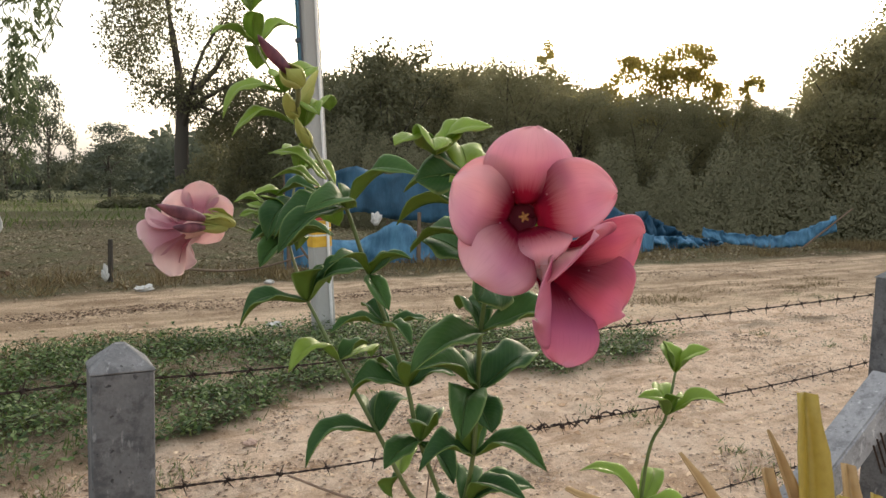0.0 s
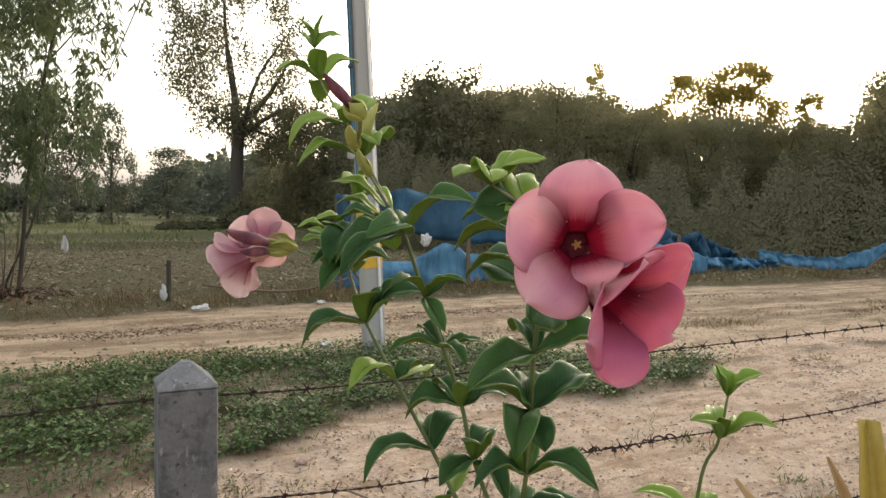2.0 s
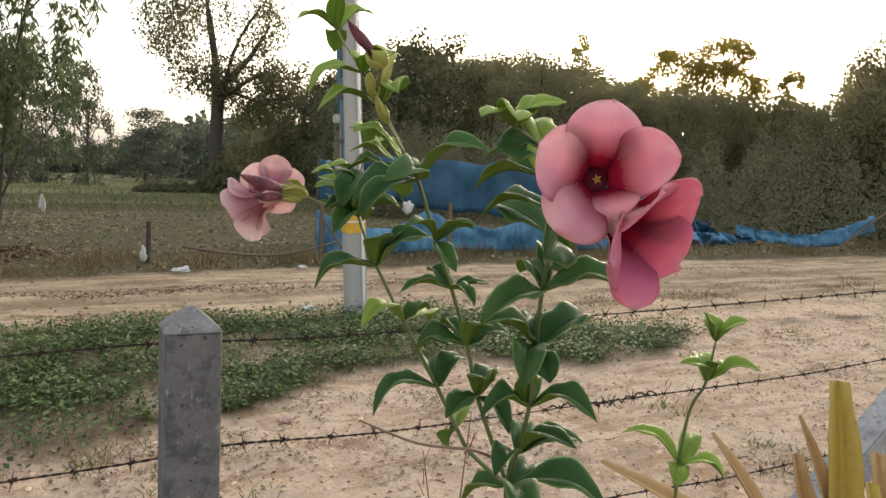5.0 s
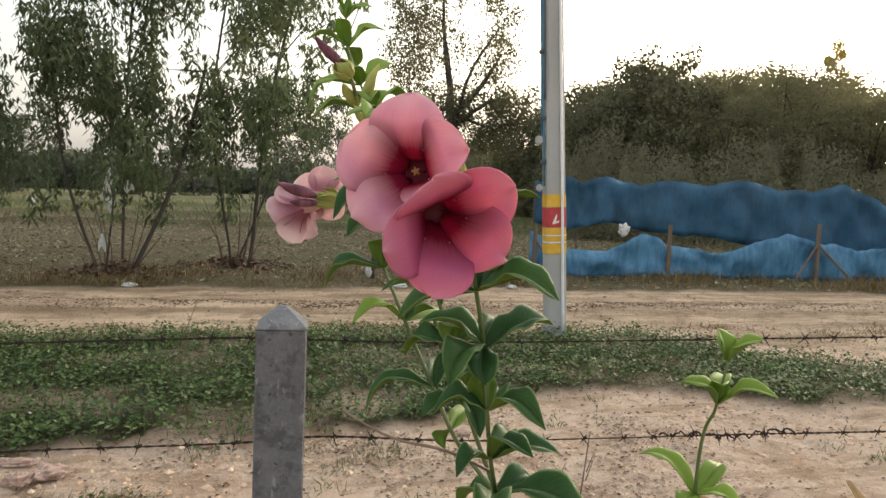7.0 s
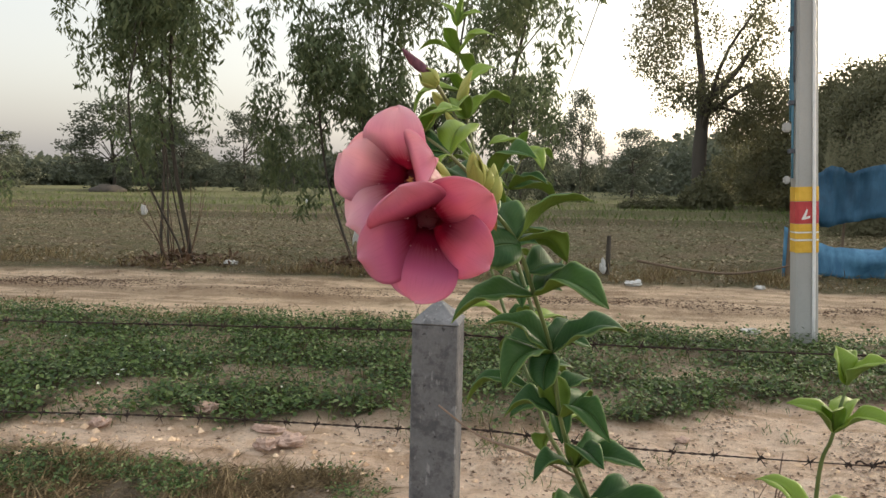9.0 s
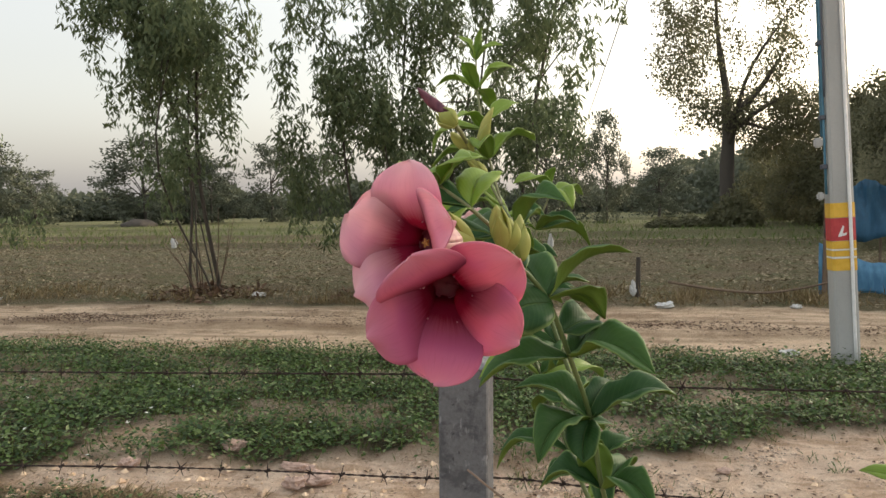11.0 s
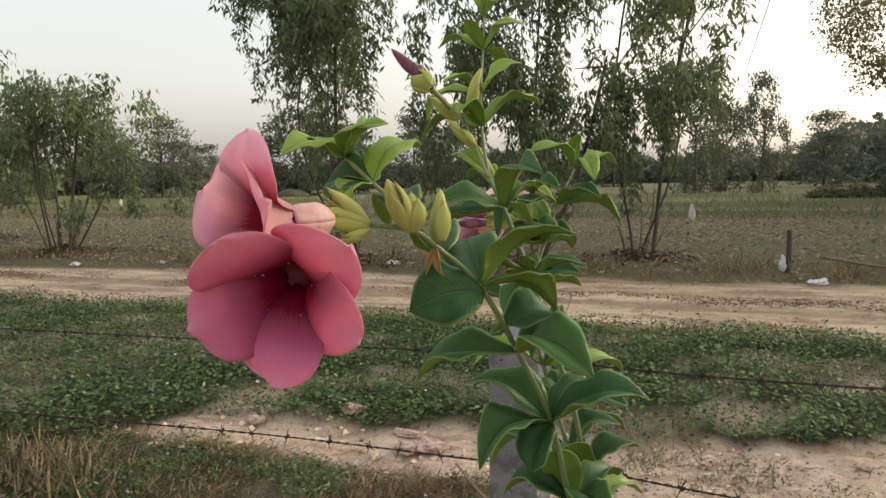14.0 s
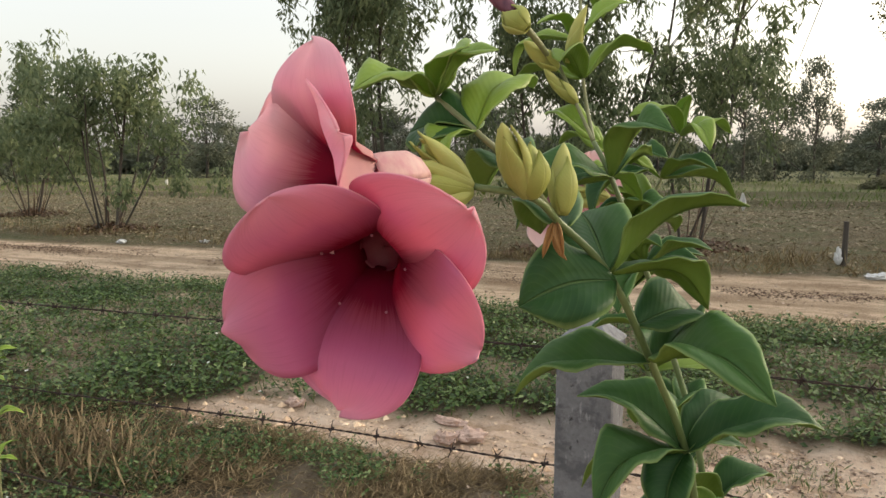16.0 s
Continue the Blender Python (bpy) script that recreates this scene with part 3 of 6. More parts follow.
def fractal(x, y, scale, seed=0, octaves=4):
    out, amp, tot = 0.0, 1.0, 0.0
    for o in range(octaves):
        out = out + amp * soft_noise(x, y, scale * 2 ** o, seed + o)
        tot += amp
        amp *= 0.55
    return out / tot


def step(a, b, x):
    t = np.clip((np.asarray(x, dtype=float) - a) / (b - a), 0, 1)
    return t * t * (3 - 2 * t)


def box_bm(bm, size, m):
    bmesh.ops.create_cube(bm, size=1.0, matrix=m @ Matrix.Diagonal((*size, 1)))


def rod_bm(bm, a, b, r, sides=8, r2=None):
    a, b = Vector(a), Vector(b)
    m = Matrix.Translation((a + b) / 2) @ (b - a).to_track_quat("Z", "Y").to_matrix().to_4x4()
    bmesh.ops.create_cone(bm, cap_ends=True, segments=sides, radius1=r, radius2=r if r2 is None else r2, depth=(b - a).length, matrix=m)


# ---- ground ----
def weed_low(x):
    return np.interp(x, [-2.9, -2.3, -1.9, -1.35, -0.7, -0.45, 0.11, 0.63, 1.03, 1.4, 1.85, 2.3, 2.73, 3.3, 3.73, 4.3],
                     [1.0, 2.3, 2.78, 2.86, 2.9, 2.92, 3.06, 3.17, 3.37, 3.66, 3.74, 3.62, 3.33, 3.40, 3.52, 3.85])


def weed_high(x):
    return np.interp(x, [-12, -2.5, 0.5, 2.0, 2.7, 3.2, 3.8, 4.3], [4.9, 5.15, 5.3, 5.25, 5.2, 4.6, 4.15, 3.85])


def weed_cover(x, y):
    """How densely the creeping weeds stand, 0 to 1."""
    j = 0.14 * fractal(x, y, 3.0, 3, 3)
    band = step(-0.05, 0.09, y + j - weed_low(x)) * step(-0.25, 0.15, weed_high(x) + j * 1.5 - y)
    bare = step(0.40, 0.54, fractal(x, y, 1.3, 8, 3))
    near = step(-1.05, -1.75, x + 0.35 * fractal(x, y, 2.0, 5, 2)) * step(2.48, 2.34, y + j) * step(-0.5, 0.9, y + 0.5 * fractal(x, y, 1.2, 9, 3)) * step(-7.5, -4.5, x + 0.6 * fractal(x, y, 0.8, 13, 3)) * (0.5 + 0.5 * step(-0.2, 0.3, fractal(x, y, 2.5, 6, 3)))
    return np.clip(band * (1 - 0.5 * bare), 0, 1), np.clip(near, 0, 1)


def straw_cover(x, y):
    """Where dead grass lies below the fence, 0 to 1."""
    j = 0.10 * fractal(x, y, 3.0, 3, 3)
    return step(0.02, -0.50, x + 0.30 * fractal(x, y, 2.4, 15, 3)) * step(2.60, 2.44, y + j) * step(-6.5, -4.5, x) * step(-0.7, 0.9, y + 0.6 * fractal(x, y, 1.1, 16, 3))


def road_cover(x, y):
    j = 0.12 * fractal(x, y, 2.0, 11, 3)
    return step(5.0, 5.35, y + j - np.interp(x, [2, 5, 12], [0, -0.6, -0.9])) * step(8.35, 8.0, y + j)


def field_cover(x, y):
    j = 0.18 * fractal(x, y, 1.6, 21, 3)
    return step(7.95, 8.35, y + j + np.interp(x, [-12, -6, 3, 12, 25], [0.9, 0.45, 0.1, 0.55, 0.3]))


DIKES = ((20.6, 0.16), (27.0, 0.18), (38.0, 0.2), (60.0, 0.25))


def ground_z(x, y):
    """Height of the ground sheet."""
    x, y = np.asarray(x, dtype=float), np.asarray(y, dtype=float)
    near = step(30, 8, np.hypot(x, y))
    w, nw = weed_cover(x, y)
    r, f = road_cover(x, y), field_cover(x, y)
    z = 0.020 * fractal(x, y, 1.2, 1, 3) + near * ((0.024 * fractal(x, y, 6.0, 2, 3) + 0.008 * fractal(x, y, 13.0, 19, 2)) * (1 - 0.6 * r))
    z = z + 0.03 * w * near
    rut = np.exp(-((y - 6.15 - 0.1 * soft_noise(x, 0 * y, 0.4, 4)) / 0.28) ** 2) + np.exp(-((y - 7.35 - 0.1 * soft_noise(x, 0 * y, 0.4, 5)) / 0.28) ** 2)
    z = z - 0.028 * r * rut * near
    z = z + f * 0.035 * fractal(x, y, 2.2, 31, 4) * step(60, 15, y)
    for d, h in DIKES:
        z = z + h * np.exp(-((y - d - 0.4 * soft_noise(x, 0 * y, 0.1, 7)) / (0.35 + d * 0.008)) ** 2)
    z = z + 0.24 * np.exp(-(((x - 4.6) / 1.5) ** 2 + ((y - 10.2) / 0.5) ** 2))
    return z


def grown(start, first, ratio, end):
    out, s = [start], first
    while abs(out[-1]) < abs(end):
        out.append(out[-1] + s)
        s *= ratio
    return out


gx = grown(-2.6, -0.035, 1.065, -700)[::-1][:-1] + list(np.arange(-2.6, 4.2, 0.035)) + grown(4.2, 0.036, 1.065, 700)
gy = grown(0.9, -0.06, 1.09, -120)[::-1][:-1] + list(np.arange(0.9, 5.6, 0.035)) + grown(5.6, 0.036, 1.028, 700)
GX, GY = np.meshgrid(np.array(gx), np.array(gy), indexing="ij")
GZ = ground_z(GX, GY)
g_verts = np.stack([GX, GY, GZ], axis=2).reshape(-1, 3)
nx, ny = GX.shape
ai = (np.arange(nx - 1)[:, None] * ny + np.arange(ny - 1)[None, :]).ravel()
g_quads = np.stack([ai, ai + ny, ai + ny + 1, ai + 1], axis=1)
g_me = bpy.data.meshes.new("ground")
g_me.vertices.add(len(g_verts))
g_me.vertices.foreach_set("co", g_verts.astype(np.float32).ravel())
g_me.loops.add(len(g_quads) * 4)
g_me.loops.foreach_set("vertex_index", g_quads.astype(np.int32).ravel())
g_me.polygons.add(len(g_quads))
g_me.polygons.foreach_set("loop_start", (np.arange(len(g_quads)) * 4).astype(np.int32))
g_me.polygons.foreach_set("use_smooth", np.ones(len(g_quads), dtype=bool))
g_me.update(calc_edges=True)
w_, nw_ = weed_cover(GX, GY)
dike_green = sum(np.exp(-((GY - d) / (0.7 + d * 0.012)) ** 2) for d, _ in DIKES)
# The first channel lays the shade-darkened soil under weeds, straw and banks.
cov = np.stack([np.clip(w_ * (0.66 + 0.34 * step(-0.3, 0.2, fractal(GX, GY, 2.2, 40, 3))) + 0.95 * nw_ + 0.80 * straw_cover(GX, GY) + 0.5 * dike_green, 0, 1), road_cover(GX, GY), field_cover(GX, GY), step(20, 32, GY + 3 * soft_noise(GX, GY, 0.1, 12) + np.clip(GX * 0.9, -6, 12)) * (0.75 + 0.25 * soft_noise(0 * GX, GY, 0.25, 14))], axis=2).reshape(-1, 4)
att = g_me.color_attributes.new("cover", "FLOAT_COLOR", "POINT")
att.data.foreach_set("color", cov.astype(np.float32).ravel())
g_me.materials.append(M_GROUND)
ground = put("ground", g_me, None, "pale sandy ground with a dirt road and a brown field", "ground", kind="structure")

rs = np.random.RandomState(7)


def strewn(n, x0, x1, y0, y1, chance):
    """n random places in a stretch of ground, kept by chance(x, y)."""
    x, y = rs.uniform(x0, x1, n), rs.uniform(y0, y1, n)
    keep = rs.uniform(0, 1, n) < chance(x, y)
    return x[keep], y[keep]


def flat_leaves(name, x, y, lift, size, width, mat, label, category, upright=0.5, bend=0.08, sink=0.0):
    n = len(x)
    a = rs.uniform(0, 2 * math.pi, n)
    el = rs.uniform(-0.15, 1.0, n) * upright
    d = np.stack([np.cos(a), np.sin(a), el], axis=1)
    nn = np.stack([rs.normal(0, 0.35, n), rs.normal(0, 0.35, n), np.ones(n)], axis=1)
    z = ground_z(x, y) + rs.uniform(0, 1, n) ** 1.5 * lift - sink
    L = size * rs.uniform(0.6, 1.4, n)
    me = scatter_mesh(name, np.stack([x, y, z], axis=1), d, nn, L, L * width, mat, bend)
    return put(name, me, None, label, category, kind="stuff")


def blades(name, x, y, height, width, mat, label, category, lean=0.5):
    n = len(x)
    a = rs.uniform(0, 2 * math.pi, n)
    k = rs.uniform(0.1, 1.0, n) * lean
    d = np.stack([np.cos(a) * k, np.sin(a) * k, np.ones(n)], axis=1)
    nn = np.stack([np.cos(a + 1.5), np.sin(a + 1.5), 0.2 * np.ones(n)], axis=1)
    L = height * rs.uniform(0.5, 1.35, n)
    me = scatter_mesh(name, np.stack([x, y, ground_z(x, y) - 0.005], axis=1), d, nn, L, width * rs.uniform(0.7, 1.3, n), mat, 0.05)
    return put(name, me, None, label, category, kind="stuff")


# creeping weeds along the road
x, y = strewn(215000, -9, 4.4, 2.2, 5.6, lambda x, y: weed_cover(x, y)[0] * (0.34 + 0.66 * step(-0.25, 0.30, fractal(x, y, 2.2, 40, 3))) * np.interp(np.abs(x - 0.5), [0, 5, 9], [1, 1, 0.8]))
flat_leaves("creeping_weeds", x, y, 0.085, 0.026, 0.62, M_WEED, "low dark green creeping weeds beside the dirt road", "weeds", 0.7)
x, y = strewn(26000, -9, 4.4, 2.2, 5.6, lambda x, y: weed_cover(x, y)[0] * step(0.0, 0.5, fractal(x, y, 1.7, 44, 3)))
flat_leaves("tall_weeds", x, y, 0.13, 0.030, 0.6, M_WEED, "taller clumps of leafy green weeds", "weeds", 1.0)
x, y = strewn(15000, -9, 4.4, 2.2, 5.6, lambda x, y: weed_cover(x, y)[0])
blades("roadside_grass", x, y, 0.07, 0.005, M_TUFT, "thin green grass blades among the weeds", "grass", 0.9)
# weeds and straw below the fence
x, y = strewn(190000, -7.5, -0.1, -0.6, 2.7, lambda x, y: weed_cover(x, y)[1] * (0.25 + 0.75 * step(-0.3, 0.2, fractal(x, y, 2.6, 46, 3))))
flat_leaves("fence_weeds", x, y, 0.085, 0.017, 0.55, M_WEED, "small green weeds below the barbed wire", "weeds", 0.9)
x, y = strewn(26000, -1.9, -0.2, 1.3, 2.7, lambda x, y: straw_cover(x, y) * step(0.20, 0.38, fractal(x, y, 3.4, 47, 3)))
flat_leaves("weed_sprigs", x, y, 0.05, 0.018, 0.5, M_WEED, "small green sprigs standing in dead grass", "weeds", 0.9)
x, y = strewn(95000, -4.2, -0.2, 1.0, 2.7, lambda x, y: np.clip(straw_cover(x, y) * (0.30 + 0.70 * step(-0.25, 0.25, fractal(x, y, 2.8, 50, 3))) * np.interp(x, [-3, -1.4], [0.35, 1.0]), 0, 1) * 0.9 + 0.01)
blades("dry_straw", x, y, 0.055, 0.0028, M_STRAW, "dry brown grass stalks lying among weeds", "grass", 9.0)
x, y = strewn(3800, -2.6, -1.45, 1.6, 2.3, lambda x, y: 0.9 * step(0.62, 0.2, np.hypot((x + 2.02) / 0.9, (y - 1.93) / 0.5) + 0.12 * fractal(x, y, 5.0, 57, 2)))
blades("straw_tuft", x, y, 0.14, 0.0019, M_STRAW, "tangled tuft of dry straw-coloured grass", "grass", 2.6)
x, y = strewn(11000, -1.75, -0.35, 1.95, 2.7, lambda x, y: step(-0.15, 0.3, fractal(x, y, 3.2, 58, 3)) * step(2.55, 2.4, y))
blades("straw_mat", x, y, 0.075, 0.0030, M_STRAW, "mat of dry grass stalks at the edge of the sand", "grass", 4.5)
x, y = strewn(110, -2.9, -0.4, 1.2, 4.6, lambda x, y: np.clip(weed_cover(x, y)[0] + weed_cover(x, y)[1], 0, 0.8))
flat_leaves("white_blossoms", x, y, 0.12, 0.018, 1.0, M_BLOSSOM, "tiny white wild flowers among weeds", "flowers", 0.6)


x, y = strewn(9000, -3, 6, 1.2, 5.3, lambda x, y: 0.25 + 0.75 * step(0.0, 0.4, fractal(x, y, 1.0, 66, 3)))
flat_leaves("dead_leaf_bits", x, y, 0.006, 0.022, 0.5, M_LITTER_LEAF, "dead brown leaf bits strewn over sand and weeds", "dead leaves", 0.3, 0.15)


# sparse tufts and dead bits on the sand
def tuft_chance(x, y):
    w, nw = weed_cover(x, y)
    return (1 - w) * step(0.22, 0.45, fractal(x, y, 1.5, 60, 3)) * step(0.0, 0.5, fractal(x, y, 6.0, 61, 2))


x, y = strewn(60000, -2.5, 8.5, 1.2, 5.2, tuft_chance)
blades("sand_tufts", x, y, 0.045, 0.004, M_TUFT, "sparse green grass tufts on the sand", "grass", 1.2)
x, y = strewn(30000, -2.5, 8.5, 1.2, 5.4, tuft_chance)
flat_leaves("sand_weeds", x, y, 0.02, 0.014, 0.55, M_WEED, "scattered small weeds on the sand", "weeds", 0.6)
x, y = strewn(110000, -2.5, 8.0, 1.3, 5.4, lambda x, y: (1 - weed_cover(x, y)[0]) * (0.04 + 0.9 * step(0.05, 0.5, fractal(x, y, 1.7, 70, 4)) ** 2))
flat_leaves("sand_crumbs", x, y, 0.006, 0.016, 0.85, M_GRAVEL, "small clods and grit strewn over the sand", "grit", 0.45, 0.2)
# lumps of dried sand
x, y = strewn(16000, -2.2, 7.0, 1.5, 5.2, lambda x, y: (1 - weed_cover(x, y)[0]) * np.clip(step(0.05, 0.4, fractal(x, y, 2.1, 72, 3)) * 0.5 + 0.5 * step(2.3, 2.5, y) * step(3.0, 2.8, y) * step(0.3, -0.2, x), 0.03, 1))
k = len(x)
turn = rs.uniform(0, 6.28, k)
size = 0.006 + 0.016 * rs.uniform(0, 1, k) ** 3
corner = np.array([(1, 0, 0.1), (0.2, 1, 0), (-1, 0.15, 0.15), (-0.1, -1, 0.05), (0.1, 0.1, 0.75), (0, 0, -0.6)])
jag = corner[None] * rs.uniform(0.6, 1.3, (k, 6, 1)) * size[:, None, None]
cs_, sn_ = np.cos(turn)[:, None], np.sin(turn)[:, None]
lump = np.stack([jag[..., 0] * cs_ - jag[..., 1] * sn_, jag[..., 0] * sn_ + jag[..., 1] * cs_, jag[..., 2]], axis=2) + np.stack([x, y, ground_z(x, y)], axis=1)[:, None]
tri8 = np.array([(0, 1, 4), (1, 2, 4), (2, 3, 4), (3, 0, 4), (1, 0, 5), (2, 1, 5), (3, 2, 5), (0, 3, 5)])
me = bpy.data.meshes.new("sand_clods")
me.from_pydata(lump.reshape(-1, 3).tolist(), [], (tri8[None] + 6 * np.arange(k)[:, None, None]).reshape(-1, 3).tolist())
me.materials.append(M_CLOD)
put("sand_clods", me, None, "crumbling lumps of dried sand on the ground", "clods", kind="stuff")
x, y = strewn(16000, -10, 14, 5.0, 8.3, lambda x, y: road_cover(x, y) * (0.15 + step(0.1, 0.5, fractal(x * 0.25, y * 1.6, 1.0, 80, 3))))
flat_leaves("road_grit", x, y, 0.004, 0.03, 0.8, M_GRAVEL, "loose grit on the dirt road", "grit", 0.2, 0.12)
x, y = strewn(60000, -12, 12, 6.3, 7.35, lambda x, y: 0.8 * step(0.5, 0.0, np.abs(y - 6.8 - 0.12 * soft_noise(x, 0 * y, 0.5, 17))) * step(-0.2, 0.35, fractal(x, y * 2, 0.7, 81, 3)) * np.interp(x, [-12, 2, 5], [1, 1, 0.2]))
flat_leaves("road_gravel", x, y, 0.008, 0.022, 0.8, M_LITTER_LEAF, "dark gravel and dead leaves along the middle of the road", "gravel", 0.4, 0.15)
x, y = strewn(26000, -10, 9, 4.9, 5.9, lambda x, y: step(0.5, 0.1, np.abs(y - 5.42 - 0.15 * soft_noise(x, 0 * y, 0.9, 18))) * step(-0.15, 0.4, fractal(x, y, 1.6, 82, 3)))
blades("road_edge_grass", x, y, 0.05, 0.005, M_VERGE, "short dry brown grass along the edge of the road", "grass", 1.4)

# verge and field
x, y = strewn(52000, -14, 24, 7.9, 10.0, lambda x, y: field_cover(x, y) * step(9.9, 8.6, y) * (0.08 + 0.92 * step(-0.1, 0.4, fractal(x, y, 1.5, 90, 3))) * np.interp(x, [-14, -4, -1, 12], [0.3, 0.35, 1, 1]))
blades("verge_grass", x, y, 0.16, 0.008, M_VERGE, "dry brown grass along the field edge", "grass", 1.5)
x, y = strewn(70000, -26, 16, 8.2, 24, lambda x, y: field_cover(x, y) * (0.35 + 0.65 * step(-0.3, 0.4, fractal(x, y, 0.6, 95, 3))))
flat_leaves("field_stubble", x, y, 0.03, 0.065, 0.5, M_FIELD_BITS, "dry stalks and clods strewn over the ploughed field", "stubble", 0.45, 0.12)
x, y = strewn(24000, -45, 30, 19, 40, lambda x, y: np.clip(sum(np.exp(-((y - d) / 0.8) ** 2) for d, _ in DIKES) + 0.12, 0, 1))
blades("field_bank_grass", x, y, 0.22, 0.03, M_TUFT, "green and yellow grass on low field banks", "grass", 0.9)


# ---- fence ----
FENCE_Y = 1.006
POST_W = 0.0705


def fence_post(x, top, lean=0.0):
    """A square cast post with chamfered edges and a pointed cap."""
    z0 = float(ground_z(x, FENCE_Y)) - 0.35
    ob = thing("fence_post", (x, FENCE_Y, 0), "grey weathered concrete fence post with a pointed cap", "post", "fence posts")
    ob.rotation_euler = (0, radians(lean), 0)
    bm = bmesh.new()
    h = top - z0
    box_bm(bm, (POST_W, POST_W, h), Matrix.Translation((0, 0, z0 + h / 2)))
    bmesh.ops.bevel(bm, geom=[e for e in bm.edges if abs(e.verts[0].co.z - e.verts[1].co.z) > 0.1], offset=0.006, segments=2, affect="EDGES", profile=0.5)
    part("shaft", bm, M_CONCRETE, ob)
    bm = bmesh.new()
    w = POST_W / 2 + 0.0015
    ring = [bm.verts.new((sx * w, sy * w, top + 0.001)) for sx, sy in ((-1, -1), (1, -1), (1, 1), (-1, 1))]
    ring2 = [bm.verts.new((sx * (w - 0.003), sy * (w - 0.003), top + 0.006)) for sx, sy in ((-1, -1), (1, -1), (1, 1), (-1, 1))]
    tip = [bm.verts.new((sx * 0.006, sy * 0.006, top + 0.031)) for sx, sy in ((-1, -1), (1, -1), (1, 1), (-1, 1))]
    for a, b in ((ring, ring2), (ring2, tip)):
        for i in range(4):
            bm.faces.new((a[i], a[(i + 1) % 4], b[(i + 1) % 4], b[i]))
    bm.faces.new(tip)
    bm.faces.new(ring[::-1])
    bmesh.ops.bevel(bm, geom=[e for e in bm.edges if e.calc_length() > 0.015], offset=0.0015, segments=1, affect="EDGES")
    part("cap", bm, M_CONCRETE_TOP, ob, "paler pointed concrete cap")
    return ob


fence_post(0.176, 0.871, 0.6)
fence_post(1.846, 0.892, 2.0)
fence_post(-1.5, 0.871, 0.0)

# the raking strut of the corner post
strut = thing("post_strut", (1.845, FENCE_Y - 0.02, 0.0), "grey concrete strut leaning against the corner fence post", "strut")
bm = bmesh.new()
a, b = Vector((-0.06, -0.03, 0.665)), Vector((-1.2, -0.03, -0.12))
mid = (a + b) / 2
ang = math.atan2((a - b).z, (a - b).x)
box_bm(bm, ((a - b).length, POST_W, POST_W), Matrix.Translation(mid) @ Matrix.Rotation(-ang, 4, "Y"))
bmesh.ops.bevel(bm, geom=list(bm.edges), offset=0.005, segments=2, affect="EDGES")
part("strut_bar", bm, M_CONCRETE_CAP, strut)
bm = bmesh.new()
for k in range(3):
    o = Vector((-0.17 - 0.012 * k, -0.072, 0.58 - 0.012 * k))
    rod_bm(bm, o, o + Vector((0.045, 0.004, -0.07)), 0.0022, 6)
part("tie_wire", bm, M_RUST, strut, "rusty tie wire wound round the strut")

# barbed wires: two twisted strands and four-pointed barbs
bm = bmesh.new()
for dx, dy, dz in ((0.005, 0.008, 0.011), (-0.005, -0.008, 0.0105), (0.003, 0.008, -0.0115), (-0.003, -0.007, -0.0105)):
    rod_bm(bm, (-dx * 0.2, -dy * 0.1, -dz * 0.1), (dx, dy, dz), 0.0011, 5, 0.0005)
for k in range(3):
    w0 = k * 2.1
    rod_bm(bm, (-0.004 + 0.003 * k, 0.003 * math.cos(w0), 0.003 * math.sin(w0)), (-0.001 + 0.003 * k, 0.003 * math.cos(w0 + 2), 0.003 * math.sin(w0 + 2)), 0.0016, 5)
barb_me = bpy.data.meshes.new("barb")
bm.to_mesh(barb_me)
bm.free()
barb_me.materials.append(M_RUST)


def barbed_wire(line, label, seed, tangle=None):
    rng = random.Random(seed)
    pts = smooth_line(line, 260)
    ob = thing("barbed_wire", pts[0], label, "barbed wire", "fence wires")
    off = np.array(pts[0])
    seg = np.concatenate([[0], np.cumsum(np.linalg.norm(np.diff(pts, axis=0), axis=1))])
    for s in (0, math.pi):
        tw = seg / 0.035 * 2 * math.pi + s
        strand = pts - off + np.stack([0 * tw, np.cos(tw), np.sin(tw)], axis=1) * 0.0011
        tube("strand", strand, [0.0010], M_RUST, ob, 5)
    d = 0.04
    while d < seg[-1]:
        i = min(int(np.searchsorted(seg, d)), len(pts) - 1)
        m = Matrix.Translation(Vector(pts[i] - off)) @ Matrix.Rotation(rng.uniform(0, 6.28), 4, "X") @ Matrix.Rotation(rng.uniform(-0.3, 0.3), 4, "Y")
        put("barb", barb_me, ob, m=m)
        d += rng.uniform(0.058, 0.078)
    return ob


WY = FENCE_Y + POST_W / 2 + 0.002
barbed_wire([(-1.5, WY, 0.815), (-0.95, WY, 0.824), (-0.37, WY, 0.836), (0.06, WY, 0.846), (0.176, WY, 0.846), (0.43, WY, 0.839), (1.0, WY, 0.844), (1.42, WY, 0.848), (1.846, WY, 0.853)], "rusty barbed wire, the topmost strand of the fence", 1)
barbed_wire([(-1.5, WY, 0.64), (-0.97, WY, 0.652), (-0.29, WY, 0.680), (0.10, WY, 0.686), (0.25, WY, 0.693), (0.50, WY, 0.680), (0.96, WY, 0.679), (1.3, WY, 0.677), (1.56, WY, 0.679), (1.846, WY, 0.69)], "rusty barbed wire, the second strand of the fence", 2)
barbed_wire([(-1.5, WY, 0.46), (0.176, WY, 0.49), (0.93, WY, 0.490), (1.29, WY, 0.477), (1.846, WY, 0.48)], "rusty barbed wire, the third strand of the fence", 3)
